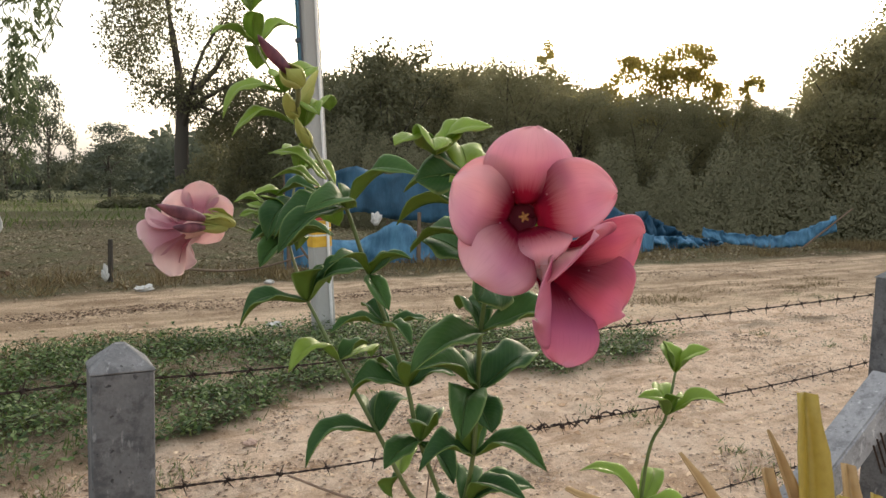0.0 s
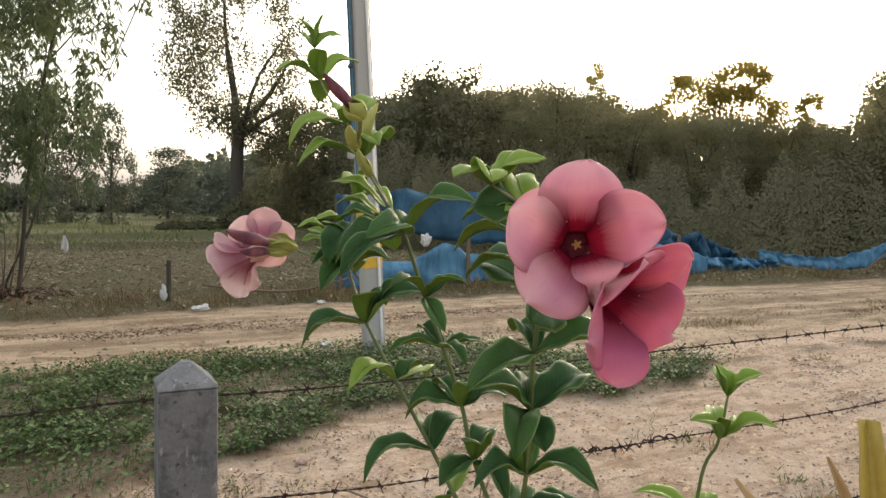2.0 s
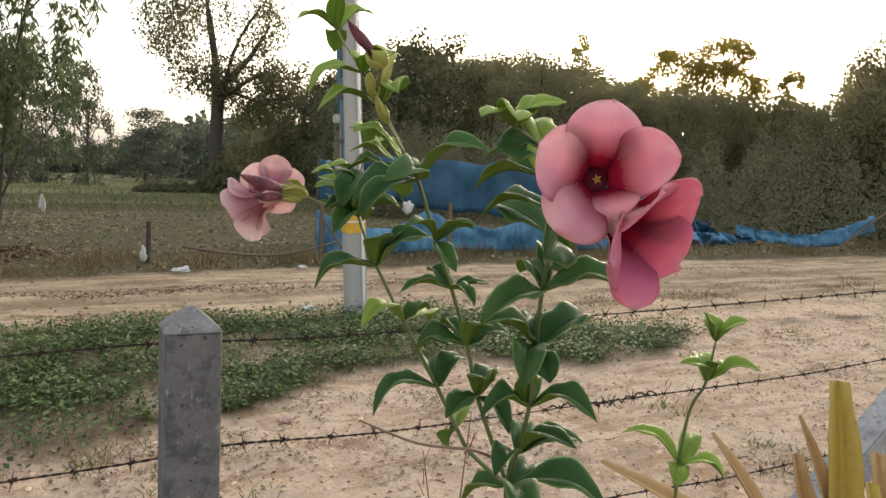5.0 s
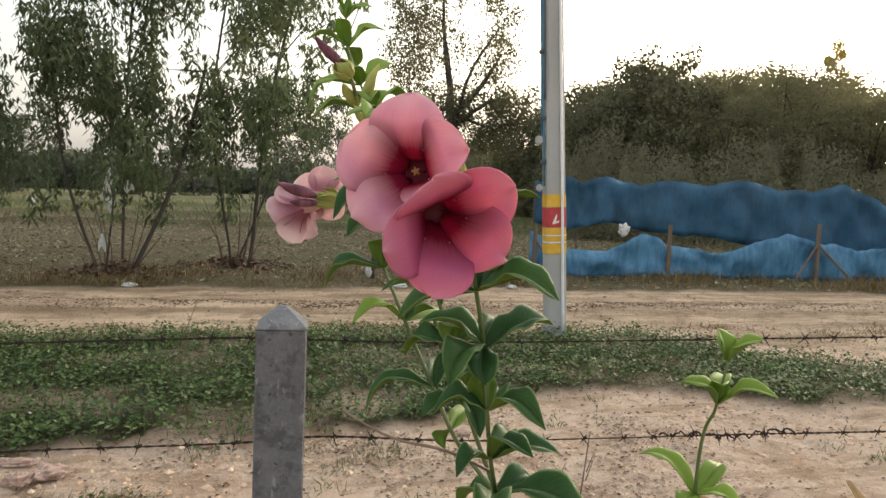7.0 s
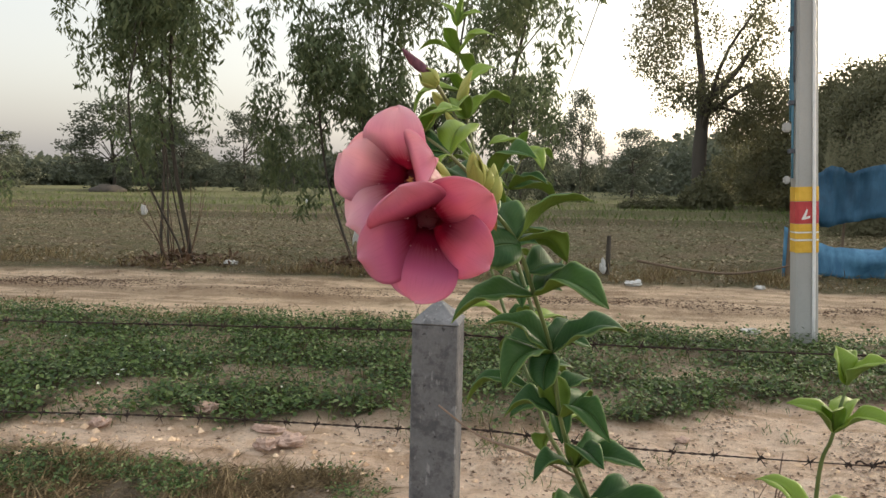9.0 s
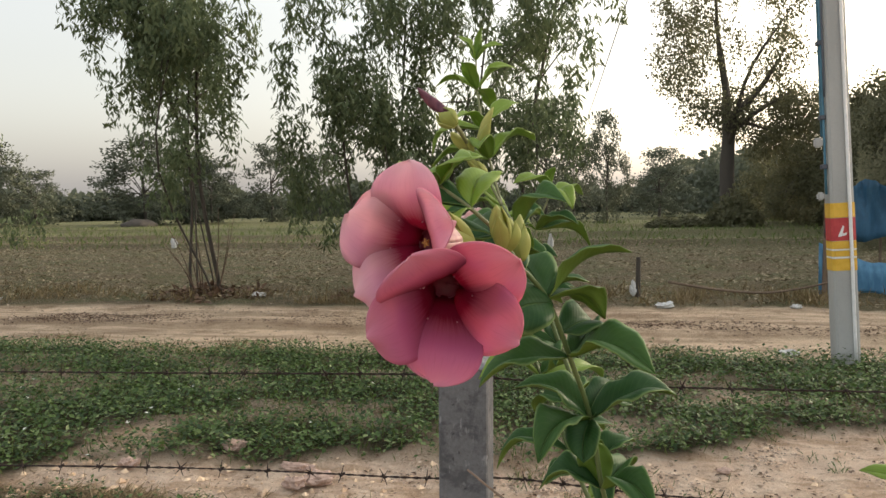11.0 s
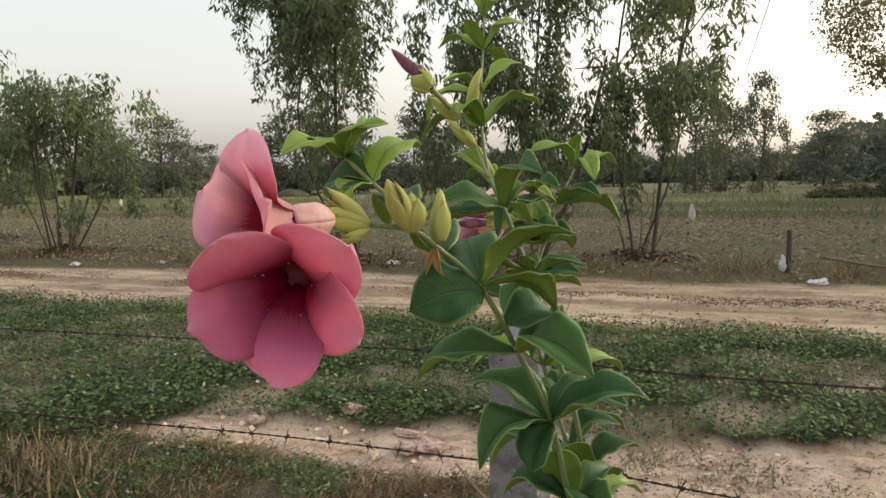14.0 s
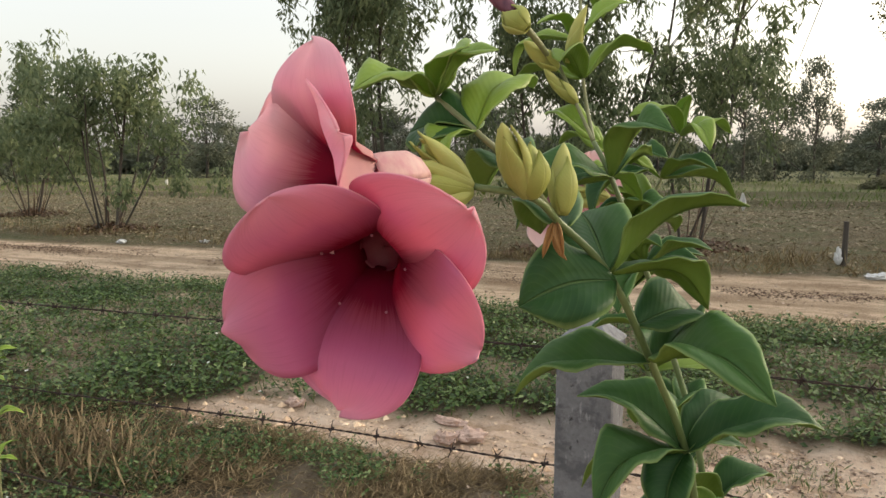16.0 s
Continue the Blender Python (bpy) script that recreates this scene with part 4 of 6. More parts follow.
# the spliced stretch where a second wire is wound round the second strand
rng_ = random.Random(5)
coil = []
for i in range(90):
    s = i / 89
    ph, rad = i * 0.62 + rng_.uniform(-0.4, 0.4), rng_.uniform(0.001, 0.0055)
    coil.append((0.80 + 0.25 * s, WY - 0.002 + rad * math.cos(ph), 0.680 + rad * math.sin(ph) + 0.004 * math.sin(s * 9)))
splice = thing("wire_splice", coil[0], "rusty wire wound round the barbed wire at a splice", "wire")
tube("coil", np.array(coil) - np.array(coil[0]), [0.0016], M_RUST, splice, 5)
for i in (8, 22, 37, 50, 66, 80):
    put("barb", barb_me, splice, m=Matrix.Translation(Vector(coil[i]) - Vector(coil[0])) @ Matrix.Rotation(rng_.uniform(0, 6), 4, "X"))


# ---- utility pole ----
pole = thing("utility_pole", (2.015, 5.2, float(ground_z(2.015, 5.2))), "square concrete utility pole with painted bands and cables", "utility pole")
pole.rotation_euler = (0, radians(-2.9), 0)
POLE_H = 7.6


def pole_half(z):
    return 0.074 - 0.0033 * z


bm = bmesh.new()
rings = []
for z in (-0.5, 0.0, 2.0, 4.0, POLE_H):
    w, c = pole_half(max(z, 0)), 0.016
    rings.append([bm.verts.new((px, py, z)) for px, py in ((-w + c, -w), (w - c, -w), (w, -w + c), (w, w - c), (w - c, w), (-w + c, w), (-w, w - c), (-w, -w + c))])
for r0, r1 in zip(rings, rings[1:]):
    for i in range(8):
        bm.faces.new((r0[i], r0[(i + 1) % 8], r1[(i + 1) % 8], r1[i]))
bm.faces.new(rings[-1])
bm.faces.new(rings[0][::-1])
part("shaft", bm, M_CONCRETE_POLE, pole)


def pole_band(z0, z1, mat, label, out=0.003):
    bm = bmesh.new()
    lo, hi = [], []
    for ring, z in ((lo, z0), (hi, z1)):
        w, c = pole_half(z) + out, 0.017
        for px, py in ((-w + c, -w), (w - c, -w), (w, -w + c), (w, w - c), (w - c, w), (-w + c, w), (-w, w - c), (-w, -w + c)):
            ring.append(bm.verts.new((px, py, z)))
    for i in range(8):
        bm.faces.new((lo[i], lo[(i + 1) % 8], hi[(i + 1) % 8], hi[i]))
    bm.faces.new(hi)
    bm.faces.new(lo[::-1])
    return part("painted_band", bm, mat, pole, label)


pole_band(0.965, 1.06, M_BAND_YELLOW, "yellow painted band")
pole_band(0.815, 0.962, M_BAND_RED, "red painted band")
pole_band(0.762, 0.812, M_BAND_YELLOW, "yellow painted band")
pole_band(0.752, 0.760, M_WHITE, "thin white line")
pole_band(0.712, 0.750, M_BAND_YELLOW, "yellow painted band")
pole_band(0.700, 0.710, M_WHITE, "thin white line")
pole_band(0.620, 0.698, M_BAND_YELLOW, "yellow painted band")
bm = bmesh.new()
w = pole_half(0.9) + 0.0055
for pts in (((-0.030, 0.842), (-0.006, 0.842), (0.010, 0.905), (0.004, 0.915)), ((-0.004, 0.845), (0.022, 0.850), (0.026, 0.868), (0.000, 0.860))):
    vs = [bm.verts.new((x - 0.01, -w, z)) for x, z in pts]
    vb = [bm.verts.new((x - 0.01, -w + 0.002, z)) for x, z in pts]
    bm.faces.new(vs)
    bm.faces.new(vb[::-1])
    for i in range(4):
        bm.faces.new((vs[i], vb[i], vb[(i + 1) % 4], vs[(i + 1) % 4]))
part("warning_mark", bm, M_WHITE, pole, "white lightning mark")
tube("conduit", [(0.036, -0.086, -0.05), (0.036, -0.086, 1.0), (0.034, -0.081, 1.9), (0.032, -0.076, 3.2), (0.028, -0.068, 6.0)], [0.011], M_WHITE, pole, 10, 20, "thin white conduit pipe")
for k, (dx, dy, r, z0) in enumerate(((-0.085, -0.03, 0.008, 1.12), (-0.087, 0.01, 0.007, 1.5), (-0.082, -0.055, 0.006, 1.75))):
    tube("cable", [(dx, dy, z0), (dx + 0.003, dy, 2.2), (dx + 0.012, dy, 4.0), (dx + 0.02, dy, 6.5)], [r], M_CABLE_BLUE if k < 2 else M_DARK, pole, 8, 12, "blue sleeved cable on the pole" if k < 2 else "dark cable on the pole")
for z in (1.3, 1.62, 2.1, 2.6):
    bm = bmesh.new()
    box_bm(bm, (0.035, 0.05, 0.03), Matrix.Translation((-0.090, -0.02, z)))
    bmesh.ops.bevel(bm, geom=list(bm.edges), offset=0.004, segments=1, affect="EDGES")
    part("cable_clamp", bm, M_DARK, pole)
for z, s in ((1.46, 0.05), (1.11, 0.042)):
    bm = bmesh.new()
    box_bm(bm, (s, s, s * 1.25), Matrix.Translation((-0.118, -0.02, z)))
    bmesh.ops.bevel(bm, geom=list(bm.edges), offset=0.01, segments=2, affect="EDGES")
    part("cable_box", bm, M_CONCRETE_POLE, pole, "small pale junction box")

line = thing("overhead_cable", (1.66, 5.2, 5.6), "thin dark overhead cable sloping away from the pole", "cable")
tube("cable", [(0, 0, 0), (-1.0, 16, -1.0), (-1.5, 34, -0.1)], [0.012], M_DARK, line, 6, 24)

# ---- blue shade-net fence ----
def net_sheet(name, line, tops, bottoms, folds, mat, parent, seed, nz=9):
    """A hanging net along a ground line with given heights and soft vertical folds."""
    n = 90
    p = smooth_line([(x, y, 0) for x, y in line], n)
    s = np.linspace(0, 1, n)
    top = np.interp(s, np.linspace(0, 1, len(tops)), tops) + 0.03 * soft_noise(s * 40, 0 * s, 1.0, seed) + 0.012 * soft_noise(s * 160, 0 * s, 1.0, seed + 1)
    bot = np.interp(s, np.linspace(0, 1, len(bottoms)), bottoms)
    g = np.zeros((n, nz, 3))
    for j in range(nz):
        t = j / (nz - 1)
        wob = folds * (soft_noise(s * 30 + t * 0.8, s * 0 + t * 2, 1.0, seed + 2) + 0.5 * soft_noise(s * 90, t * 3 + 0 * s, 1.0, seed + 3))
        g[:, j, 0] = p[:, 0] + 0.3 * wob
        g[:, j, 1] = p[:, 1] + wob
        g[:, j, 2] = ground_z(p[:, 0], p[:, 1]) * (1 - t) + bot * (1 - t) + top * t
    return put(name, sheet_mesh(name, g, 0.004, (mat, mat)), parent)


back = thing("shade_net", (5.5, 10.9, 0), "tall dark blue shade net hung behind a dirt mound", "net")
back_line = [(3.5 - 5.5, -0.1), (4.5 - 5.5, 0.0), (6.5 - 5.5, 0.05), (8.6 - 5.5, 0.1), (10.8 - 5.5, 0.0)]
def net_at(ob, line):
    return [(x + ob.location.x, y + ob.location.y) for x, y in line]


def hang_net(ob, line, tops, bottoms, folds, mat, seed):
    part_ob = net_sheet("netting", net_at(ob, line), tops, bottoms, folds, mat, ob, seed)
    part_ob.matrix_basis = Matrix.Translation(-ob.location)
    return part_ob


hang_net(back, back_line, [1.34, 1.26, 1.40, 1.30, 1.42, 1.30, 1.40, 1.34, 1.46, 1.30, 1.30, 1.42, 1.18, 0.75, 0.5], [0.62, 0.50, 0.66, 0.50, 0.42, 0.3, 0.15, 0.0], 0.12, M_NET, 3)
for x in (3.58, 4.3, 5.35, 6.5, 7.6, 8.7):
    bm = bmesh.new()
    rod_bm(bm, (x - 5.5, 0.24, -0.3), (x - 5.5 + 0.02, 0.24, 1.30), 0.022, 7, 0.016)
    part("net_post", bm, M_WOOD, back, "rough wooden net post")

front = thing("low_shade_net", (5.5, 9.3, 0), "low blue net sagging between wooden posts", "net")
front_line = [(3.0 - 5.5, 0.0), (4.6 - 5.5, 0.0), (6.2 - 5.5, 0.05), (8.0 - 5.5, 0.0), (9.8 - 5.5, 0.2)]
hang_net(front, front_line, [0.62, 0.40, 0.34, 0.62, 0.42, 0.36, 0.46, 0.66, 0.52, 0.42, 0.56, 0.48, 0.3], [0.02, 0.0], 0.07, M_NET_LIGHT, 9)
for x, h in ((3.05, 0.66), (4.95, 0.74), (7.2, 0.80), (8.9, 0.7)):
    bm = bmesh.new()
    rod_bm(bm, (x - 5.5, -0.05, -0.3), (x - 5.5 + 0.01, -0.05, h), 0.035, 8, 0.028)
    part("net_post", bm, M_WOOD, front, "rough wooden net post")
for x0, x1 in ((7.2, 7.75), (7.2, 6.75), (3.05, 3.42)):
    bm = bmesh.new()
    rod_bm(bm, (x0 - 5.5, -0.06, 0.52), (x1 - 5.5, -0.18, -0.05), 0.016, 6)
    part("net_brace", bm, M_WOOD, front, "slanting wooden brace")

heap = thing("net_heap", (10.6, 10.2, 0), "crumpled bright blue net lying in a heap", "net")
hang_net(heap, [(-1.7, 0.1), (-0.9, -0.1), (-0.1, 0.1), (0.6, 0.0), (1.2, 0.1)], [0.30, 0.62, 0.72, 0.5, 0.22, 0.18], [0.0, 0.0], 0.30, M_NET, 15)
hang_net(heap, [(-1.2, -0.4), (-0.3, -0.5), (0.6, -0.45), (1.5, -0.3)], [0.16, 0.26, 0.20, 0.16], [0.0, 0.0], 0.22, M_NET_LIGHT, 19)
drape = thing("drooping_net", (12.1, 8.85, 0), "torn blue net drooping from a slanting pole", "net")
hang_net(drape, [(-1.0, 0.65), (-0.3, 0.2), (0.4, -0.2), (1.05, -0.65)], [0.42, 0.32, 0.26, 0.30, 0.44, 0.70], [0.22, 0.08, 0.02, 0.08, 0.36], 0.08, M_NET_LIGHT, 23)
bm = bmesh.new()
rod_bm(bm, (0.35, -0.25, -0.1), (1.25, -0.8, 0.80), 0.022, 7, 0.015)
part("net_pole", bm, M_WOOD, drape, "slanting bamboo pole")


# ---- trees ----
def crown_points(rng, n, shape):
    """n points in a unit crown made of uneven lumps; shape(z) gives the half width at height z in 0..1."""
    out = []
    while len(out) < n:
        z = rng.uniform(0, 1)
        r = shape(z)
        a = rng.uniform(0, 2 * math.pi)
        q = r * math.sqrt(rng.uniform(0.05, 1))
        out.append((q * math.cos(a), q * math.sin(a), z))
    return np.array(out)


def crown_mesh(name, centres, per, spread, size, aspect, mat, seed, hang=0.0, tall=0.75):
    r = np.random.RandomState(seed)
    c = np.repeat(np.asarray(centres), per, axis=0)
    k = len(c)
    c = c + np.clip(r.normal(0, 1, (k, 3)), -1.35, 1.35) * spread * np.array([1, 1, tall])
    d = r.normal(0, 1, (k, 3))
    d[:, 2] = d[:, 2] * (1 - hang) - hang * 1.8
    out = c - np.repeat(np.asarray(centres), per, axis=0)
    out /= np.maximum(np.linalg.norm(out, axis=1, keepdims=True), 1e-9)
    nn = r.normal(0, 0.45, (k, 3)) + out + np.array([0, 0, 0.5])
    L = size * r.uniform(0.6, 1.4, k)
    heart = np.asarray(centres).mean(axis=0)
    away = c - heart
    away /= np.maximum(np.linalg.norm(away, axis=1, keepdims=True), 1e-9)
    return scatter_mesh(name, c, d, nn, L, L * aspect, mat, 0.06, mass=out * 0.8 + away * 0.7 + np.array([0, 0, 0.35]))


def limb_set(rng, foot, fork, ends, r0, mat, name="trunk", bend=0.06, sides=8):
    """A tapered trunk up to its fork and limbs to the crown's lumps, in one mesh."""
    verts, faces = [], []
    foot, fork = np.array(foot, dtype=float), np.array(fork, dtype=float)
    L = np.linalg.norm(fork - foot)
    mid = (foot + fork) / 2 + np.array([rng.uniform(-1, 1), rng.uniform(-1, 1), 0]) * bend * L
    flare = foot + (fork - foot) * 0.08
    lines = [(smooth_line([foot, flare, mid, fork], 12), [r0 * 1.5, r0 * 1.05, r0 * 0.95, r0 * 0.85, r0 * 0.7])]
    for e in ends:
        e = np.array(e, dtype=float)
        s = rng.uniform(0.55, 1.0)
        st = foot + (fork - foot) * s + (mid - (foot + fork) / 2) * 4 * s * (1 - s)
        m2 = (st + e) / 2 + np.array([rng.uniform(-1, 1), rng.uniform(-1, 1), rng.uniform(-0.2, 0.8)]) * 0.12 * np.linalg.norm(e - st)
        ra = r0 * rng.uniform(0.28, 0.5)
        lines.append((smooth_line([st, m2, e], 8), [ra, ra * 0.7, ra * 0.18]))
    for pts, rad in lines:
        v, f = tube_data(pts, rad, sides, len(verts))
        verts += v
        faces += f
    return mesh_of(name, verts, faces, mat)


# --- feathery eucalypts at the field edge, with several thin stems and hanging leaves
def eucalypt(at, stems, spread, low, top, leaves, seed, label, leaf_len=0.12, clumps=70, lean=(0, 0), broad=0.28, thick=0.028, loose=0.082, tall=3.0):
    rng = random.Random(seed)
    r = np.random.RandomState(seed)
    z0 = float(ground_z(at[0], at[1]))
    ob = thing("eucalyptus_tree", (at[0], at[1], z0), label, "tree", "trees at the field edge")
    tips = []
    for i in range(stems):
        a = 2 * math.pi * (i + rng.uniform(-0.3, 0.3)) / stems
        foot = (0.16 * math.cos(a), 0.16 * math.sin(a), -0.1)
        k = rng.uniform(0.25, 0.75) * spread
        head = (k * math.cos(a) + lean[0] * rng.uniform(0.6, 1.2), k * math.sin(a) * 0.8 + lean[1], low + (top - low) * rng.uniform(0.35, 0.8))
        ends = []
        for _ in range(6):
            b = rng.uniform(0, 6.28)
            q = rng.uniform(0.2, 0.6) * spread
            ends.append((head[0] + q * math.cos(b), head[1] + q * math.sin(b), head[2] + rng.uniform(-0.35, 0.25) * (top - low) * 0.6))
        tips += ends + [head]
        me = limb_set(rng, foot, head, ends, thick if i == 0 else rng.uniform(0.010, 0.020), M_BARK_DARK, "stem", 0.10, 7)
        put("stem", me, ob)
    for i in range(9):
        a = rng.uniform(0, 6.28)
        q = rng.uniform(0.15, 0.45)
        foot = np.array([0.14 * math.cos(a), 0.14 * math.sin(a), -0.05])
        top_ = foot + np.array([q * math.cos(a), q * math.sin(a), rng.uniform(0.5, 1.25)])
        tube("sucker", [foot, (foot + top_) / 2 + np.array([0.03, 0, 0.05]), top_], [0.009, 0.006, 0.003], M_BARK, ob, 5, 8)
    cs = []
    for i in range(clumps):
        if i % 3:
            e = tips[rng.randrange(len(tips))]
            cs.append((e[0] + rng.gauss(0, 0.16) * spread, e[1] + rng.gauss(0, 0.16) * spread, min(e[2] - abs(rng.gauss(0, 0.2)) * (top - low) * 0.5, top)))
        else:
            z = rng.uniform(0, 1)
            q = spread * math.sqrt(rng.uniform(0, 1)) * (0.45 + 0.6 * math.sin(math.pi * (0.15 + 0.8 * z)))
            b = rng.uniform(0, 6.28)
            cs.append((q * math.cos(b) + lean[0] * z, q * math.sin(b) + lean[1] * z, low + (top - low) * z))
    per = leaves // clumps
    me = crown_mesh("crown", cs, per, loose, leaf_len, broad, M_EUCA, seed + 1, 0.82, tall)
    put("crown", me, ob, "drooping narrow grey-green leaves")
    n = 520
    a = r.uniform(0, 6.28, n)
    q = r.uniform(0.02, 0.85, n)
    me = scatter_mesh("leaf_litter", np.stack([q * np.cos(a), q * np.sin(a), r.uniform(0, 0.17, n) * (1 - q * 1.1).clip(0.1, 1)], axis=1), r.normal(0, 1, (n, 3)) * np.array([1, 1, 0.35]), r.normal(0, 0.4, (n, 3)) + np.array([0, 0, 1]), r.uniform(0.06, 0.14, n), r.uniform(0.03, 0.06, n), M_LITTER_LEAF, 0.1)
    tagged(put("leaf_litter", me, ob, "heap of dead brown leaves at the foot"), kind="stuff")
    return ob


eucalypt((-4.55, 8.75), 5, 1.15, 1.35, 5.0, 17000, 11, "eucalyptus clump with thin stems and drooping leaves", clumps=130, leaf_len=0.10, lean=(-0.55, 0))
eucalypt((-2.10, 8.95), 4, 1.35, 0.95, 4.9, 21000, 23, "dense eucalyptus with white rags hung on its stems", clumps=150, leaf_len=0.10, lean=(0.05, 0))
eucalypt((-0.87, 10.1), 3, 1.5, 1.5, 5.3, 8000, 37, "sparse eucalyptus with curved thin stems", clumps=76, leaf_len=0.11, lean=(0.45, 0.1))
eucalypt((-10.2, 9.0), 7, 1.75, 0.6, 2.95, 8500, 41, "bushy young eucalyptus with leaves near the ground", clumps=110, leaf_len=0.11, broad=0.36, loose=0.115, tall=1.3)
eucalypt((-15.4, 11.3), 6, 1.9, 0.8, 4.0, 7000, 47, "bushy eucalyptus at the field edge", clumps=100, leaf_len=0.15, broad=0.34, loose=0.15, tall=1.4)


# --- broad crowns
def broad_variant(seed, lumps, per, spread, size, mat, shape, trunk_r, fork, bark):
    rng = random.Random(seed)
    c = crown_points(rng, lumps, shape)
    ends = [tuple(q) for q in c[: max(8, lumps // 5)]]
    return limb_set(rng, (0, 0, -0.03), (rng.uniform(-0.03, 0.03), rng.uniform(-0.03, 0.03), fork), ends, trunk_r, bark, sides=6), crown_mesh("crown", c, per, spread, size, 0.55, mat, seed + 3)


def tree_thing(meshes, at, height, width, turn, name, label, group):
    z0 = float(ground_z(at[0], at[1]))
    ob = thing(name, (at[0], at[1], z0), label, "tree", group)
    for n, me in zip(("trunk", "crown"), meshes):
        put(n, me, ob)
    ob.rotation_euler = (0, 0, turn)
    ob.scale = (width, width, height)
    return ob


def bearing(deg, dist):
    return (math.sin(radians(deg)) * dist, math.cos(radians(deg)) * dist)


full = lambda z: 0.42 * (0.55 + 0.45 * math.sin(math.pi * min(1, z * 0.8 + 0.2)))
WOODS = [broad_variant(100 + i, 130, 420, 0.062, 0.0125, M_WOODS, full, 0.02, 0.5, M_BARK_DARK) for i in range(3)]
WOODS_FAR = [broad_variant(110 + i, 110, 150, 0.062, 0.024, M_WOODS, full, 0.02, 0.5, M_BARK_DARK) for i in range(2)]
GREEN = broad_variant(120, 120, 190, 0.060, 0.024, M_BIGTREE, full, 0.02, 0.5, M_BARK_DARK)
rw = random.Random(77)
SKY_B = [14, 19, 22, 27, 33, 39.5, 42, 47, 52.5, 55.5, 57, 59, 61, 66, 74, 90]
SKY_E = [6.0, 8.7, 8.5, 10.1, 9.5, 8.2, 7.6, 6.6, 5.8, 5.7, 8.0, 10.2, 12.0, 13.0, 12.0, 9.0]
for row, dist0 in ((0, 27.0), (1, 33.0), (2, 38.0)):
    b = 21.8 - row * 0.9
    while b < 78:
        d = dist0 + rw.uniform(-1.5, 1.5) - (b - 18) * 0.11
        e = float(np.interp(b, SKY_B, SKY_E))
        h = (1.1 + d * math.tan(radians(e))) * rw.uniform(0.91, 1.04) * (1.0, 0.96, 0.92)[row]
        px, py = bearing(b, d)
        pick = WOODS_FAR[rw.randrange(2)] if row else WOODS[rw.randrange(3)]
        tree_thing(GREEN if b < 26.5 else pick, (px, py), h, h * rw.uniform(0.85, 1.1), rw.uniform(0, 6.28), "woods_tree", "dark leafy tree in a dense wood behind the blue net", "wood")
        b += math.degrees(h * 0.40 / d)
for bq, d, h, wd in ((15.6, 41.0, 6.6, 6.0), (18.2, 38.0, 5.6, 5.5), (13.6, 52.0, 5.6, 6.0), (20.0, 33.0, 4.4, 4.6)):
    tree_thing(GREEN, bearing(bq, d), h, wd, bq, "woods_tree", "leafy green tree at the end of the wood beside the field", "wood")
# under-growth of the wood, down to the ground
rr = np.random.RandomState(5)
n = 300000
bb = radians(1) * rr.uniform(19.0, 75, n)
dd = rr.uniform(19.0, 26.0, n) - (np.degrees(bb) - 18) * 0.11
zz = rr.uniform(0, 1, n) ** 0.8 * (0.7 + 2.6 * step(-0.5, 0.6, fractal(np.degrees(bb), dd, 0.45, 3, 3)))
keep = zz < (dd - 17.5) * 0.75
cc = np.stack([np.sin(bb) * dd, np.cos(bb) * dd, zz], axis=1)[keep]
k = len(cc)
me = scatter_mesh("undergrowth", cc, rr.normal(0, 1, (k, 3)), rr.normal(0, 0.5, (k, 3)) + np.array([-0.5, -0.7, 0.8]), rr.uniform(0.04, 0.09, k), rr.uniform(0.025, 0.05, k), M_UNDER, 0.06, mass=np.stack([-np.sin(bb[keep]) + 0.7 * soft_noise(np.degrees(bb[keep]), zz[keep] * 2, 0.9, 8), -np.cos(bb[keep]), 0.6 + 0.5 * soft_noise(np.degrees(bb[keep]), zz[keep] * 2, 1.3, 9)], axis=1))
put("undergrowth", me, None, "dense dark undergrowth at the edge of the wood", "bushes", kind="stuff")

# the thin-leaved tree in front of the sun, its backlit gold put into the leaf colour
def tiered_tree(at, height, pads, leaves, size, seed, label):
    """A thin tree whose leaves lie in flat pads at the ends of spreading limbs; pads are (dx, dz, half width)."""
    rng = random.Random(seed)
    z0 = float(ground_z(at[0], at[1]))
    ob = thing("thin_leaved_tree", (at[0], at[1], z0), label, "tree", "sunlit trees")
    ob.rotation_euler = (0, 0, -math.atan2(at[0], at[1]))
    spots = [(dx + rng.gauss(0, 0.3) * w, rng.gauss(0, 0.45), dz + rng.gauss(0, 0.10), w) for dx, dz, w in pads for _ in range(5)]
    ends = [q[:3] for q in spots[::5]] + [q[:3] for q in spots[2::5]]
    put("trunk", limb_set(rng, (0, 0, -0.1), (0, 0, height * 0.62), ends, 0.055, M_BARK_DARK, bend=0.04, sides=7), ob)
    r = np.random.RandomState(seed)
    per = leaves // len(spots)
    c = np.concatenate([np.array(q[:3]) + np.clip(r.normal(0, 1, (per, 3)), -1.6, 1.6) * np.array([0.62, 0.62, 0.36]) * q[3] for q in spots])
    k = len(c)
    L = size * r.uniform(0.6, 1.4, k)
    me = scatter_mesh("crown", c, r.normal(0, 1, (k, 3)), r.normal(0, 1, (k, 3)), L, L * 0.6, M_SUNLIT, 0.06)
    put("crown", me, ob, "tiers of fine leaves coloured in backlit gold")
    return ob


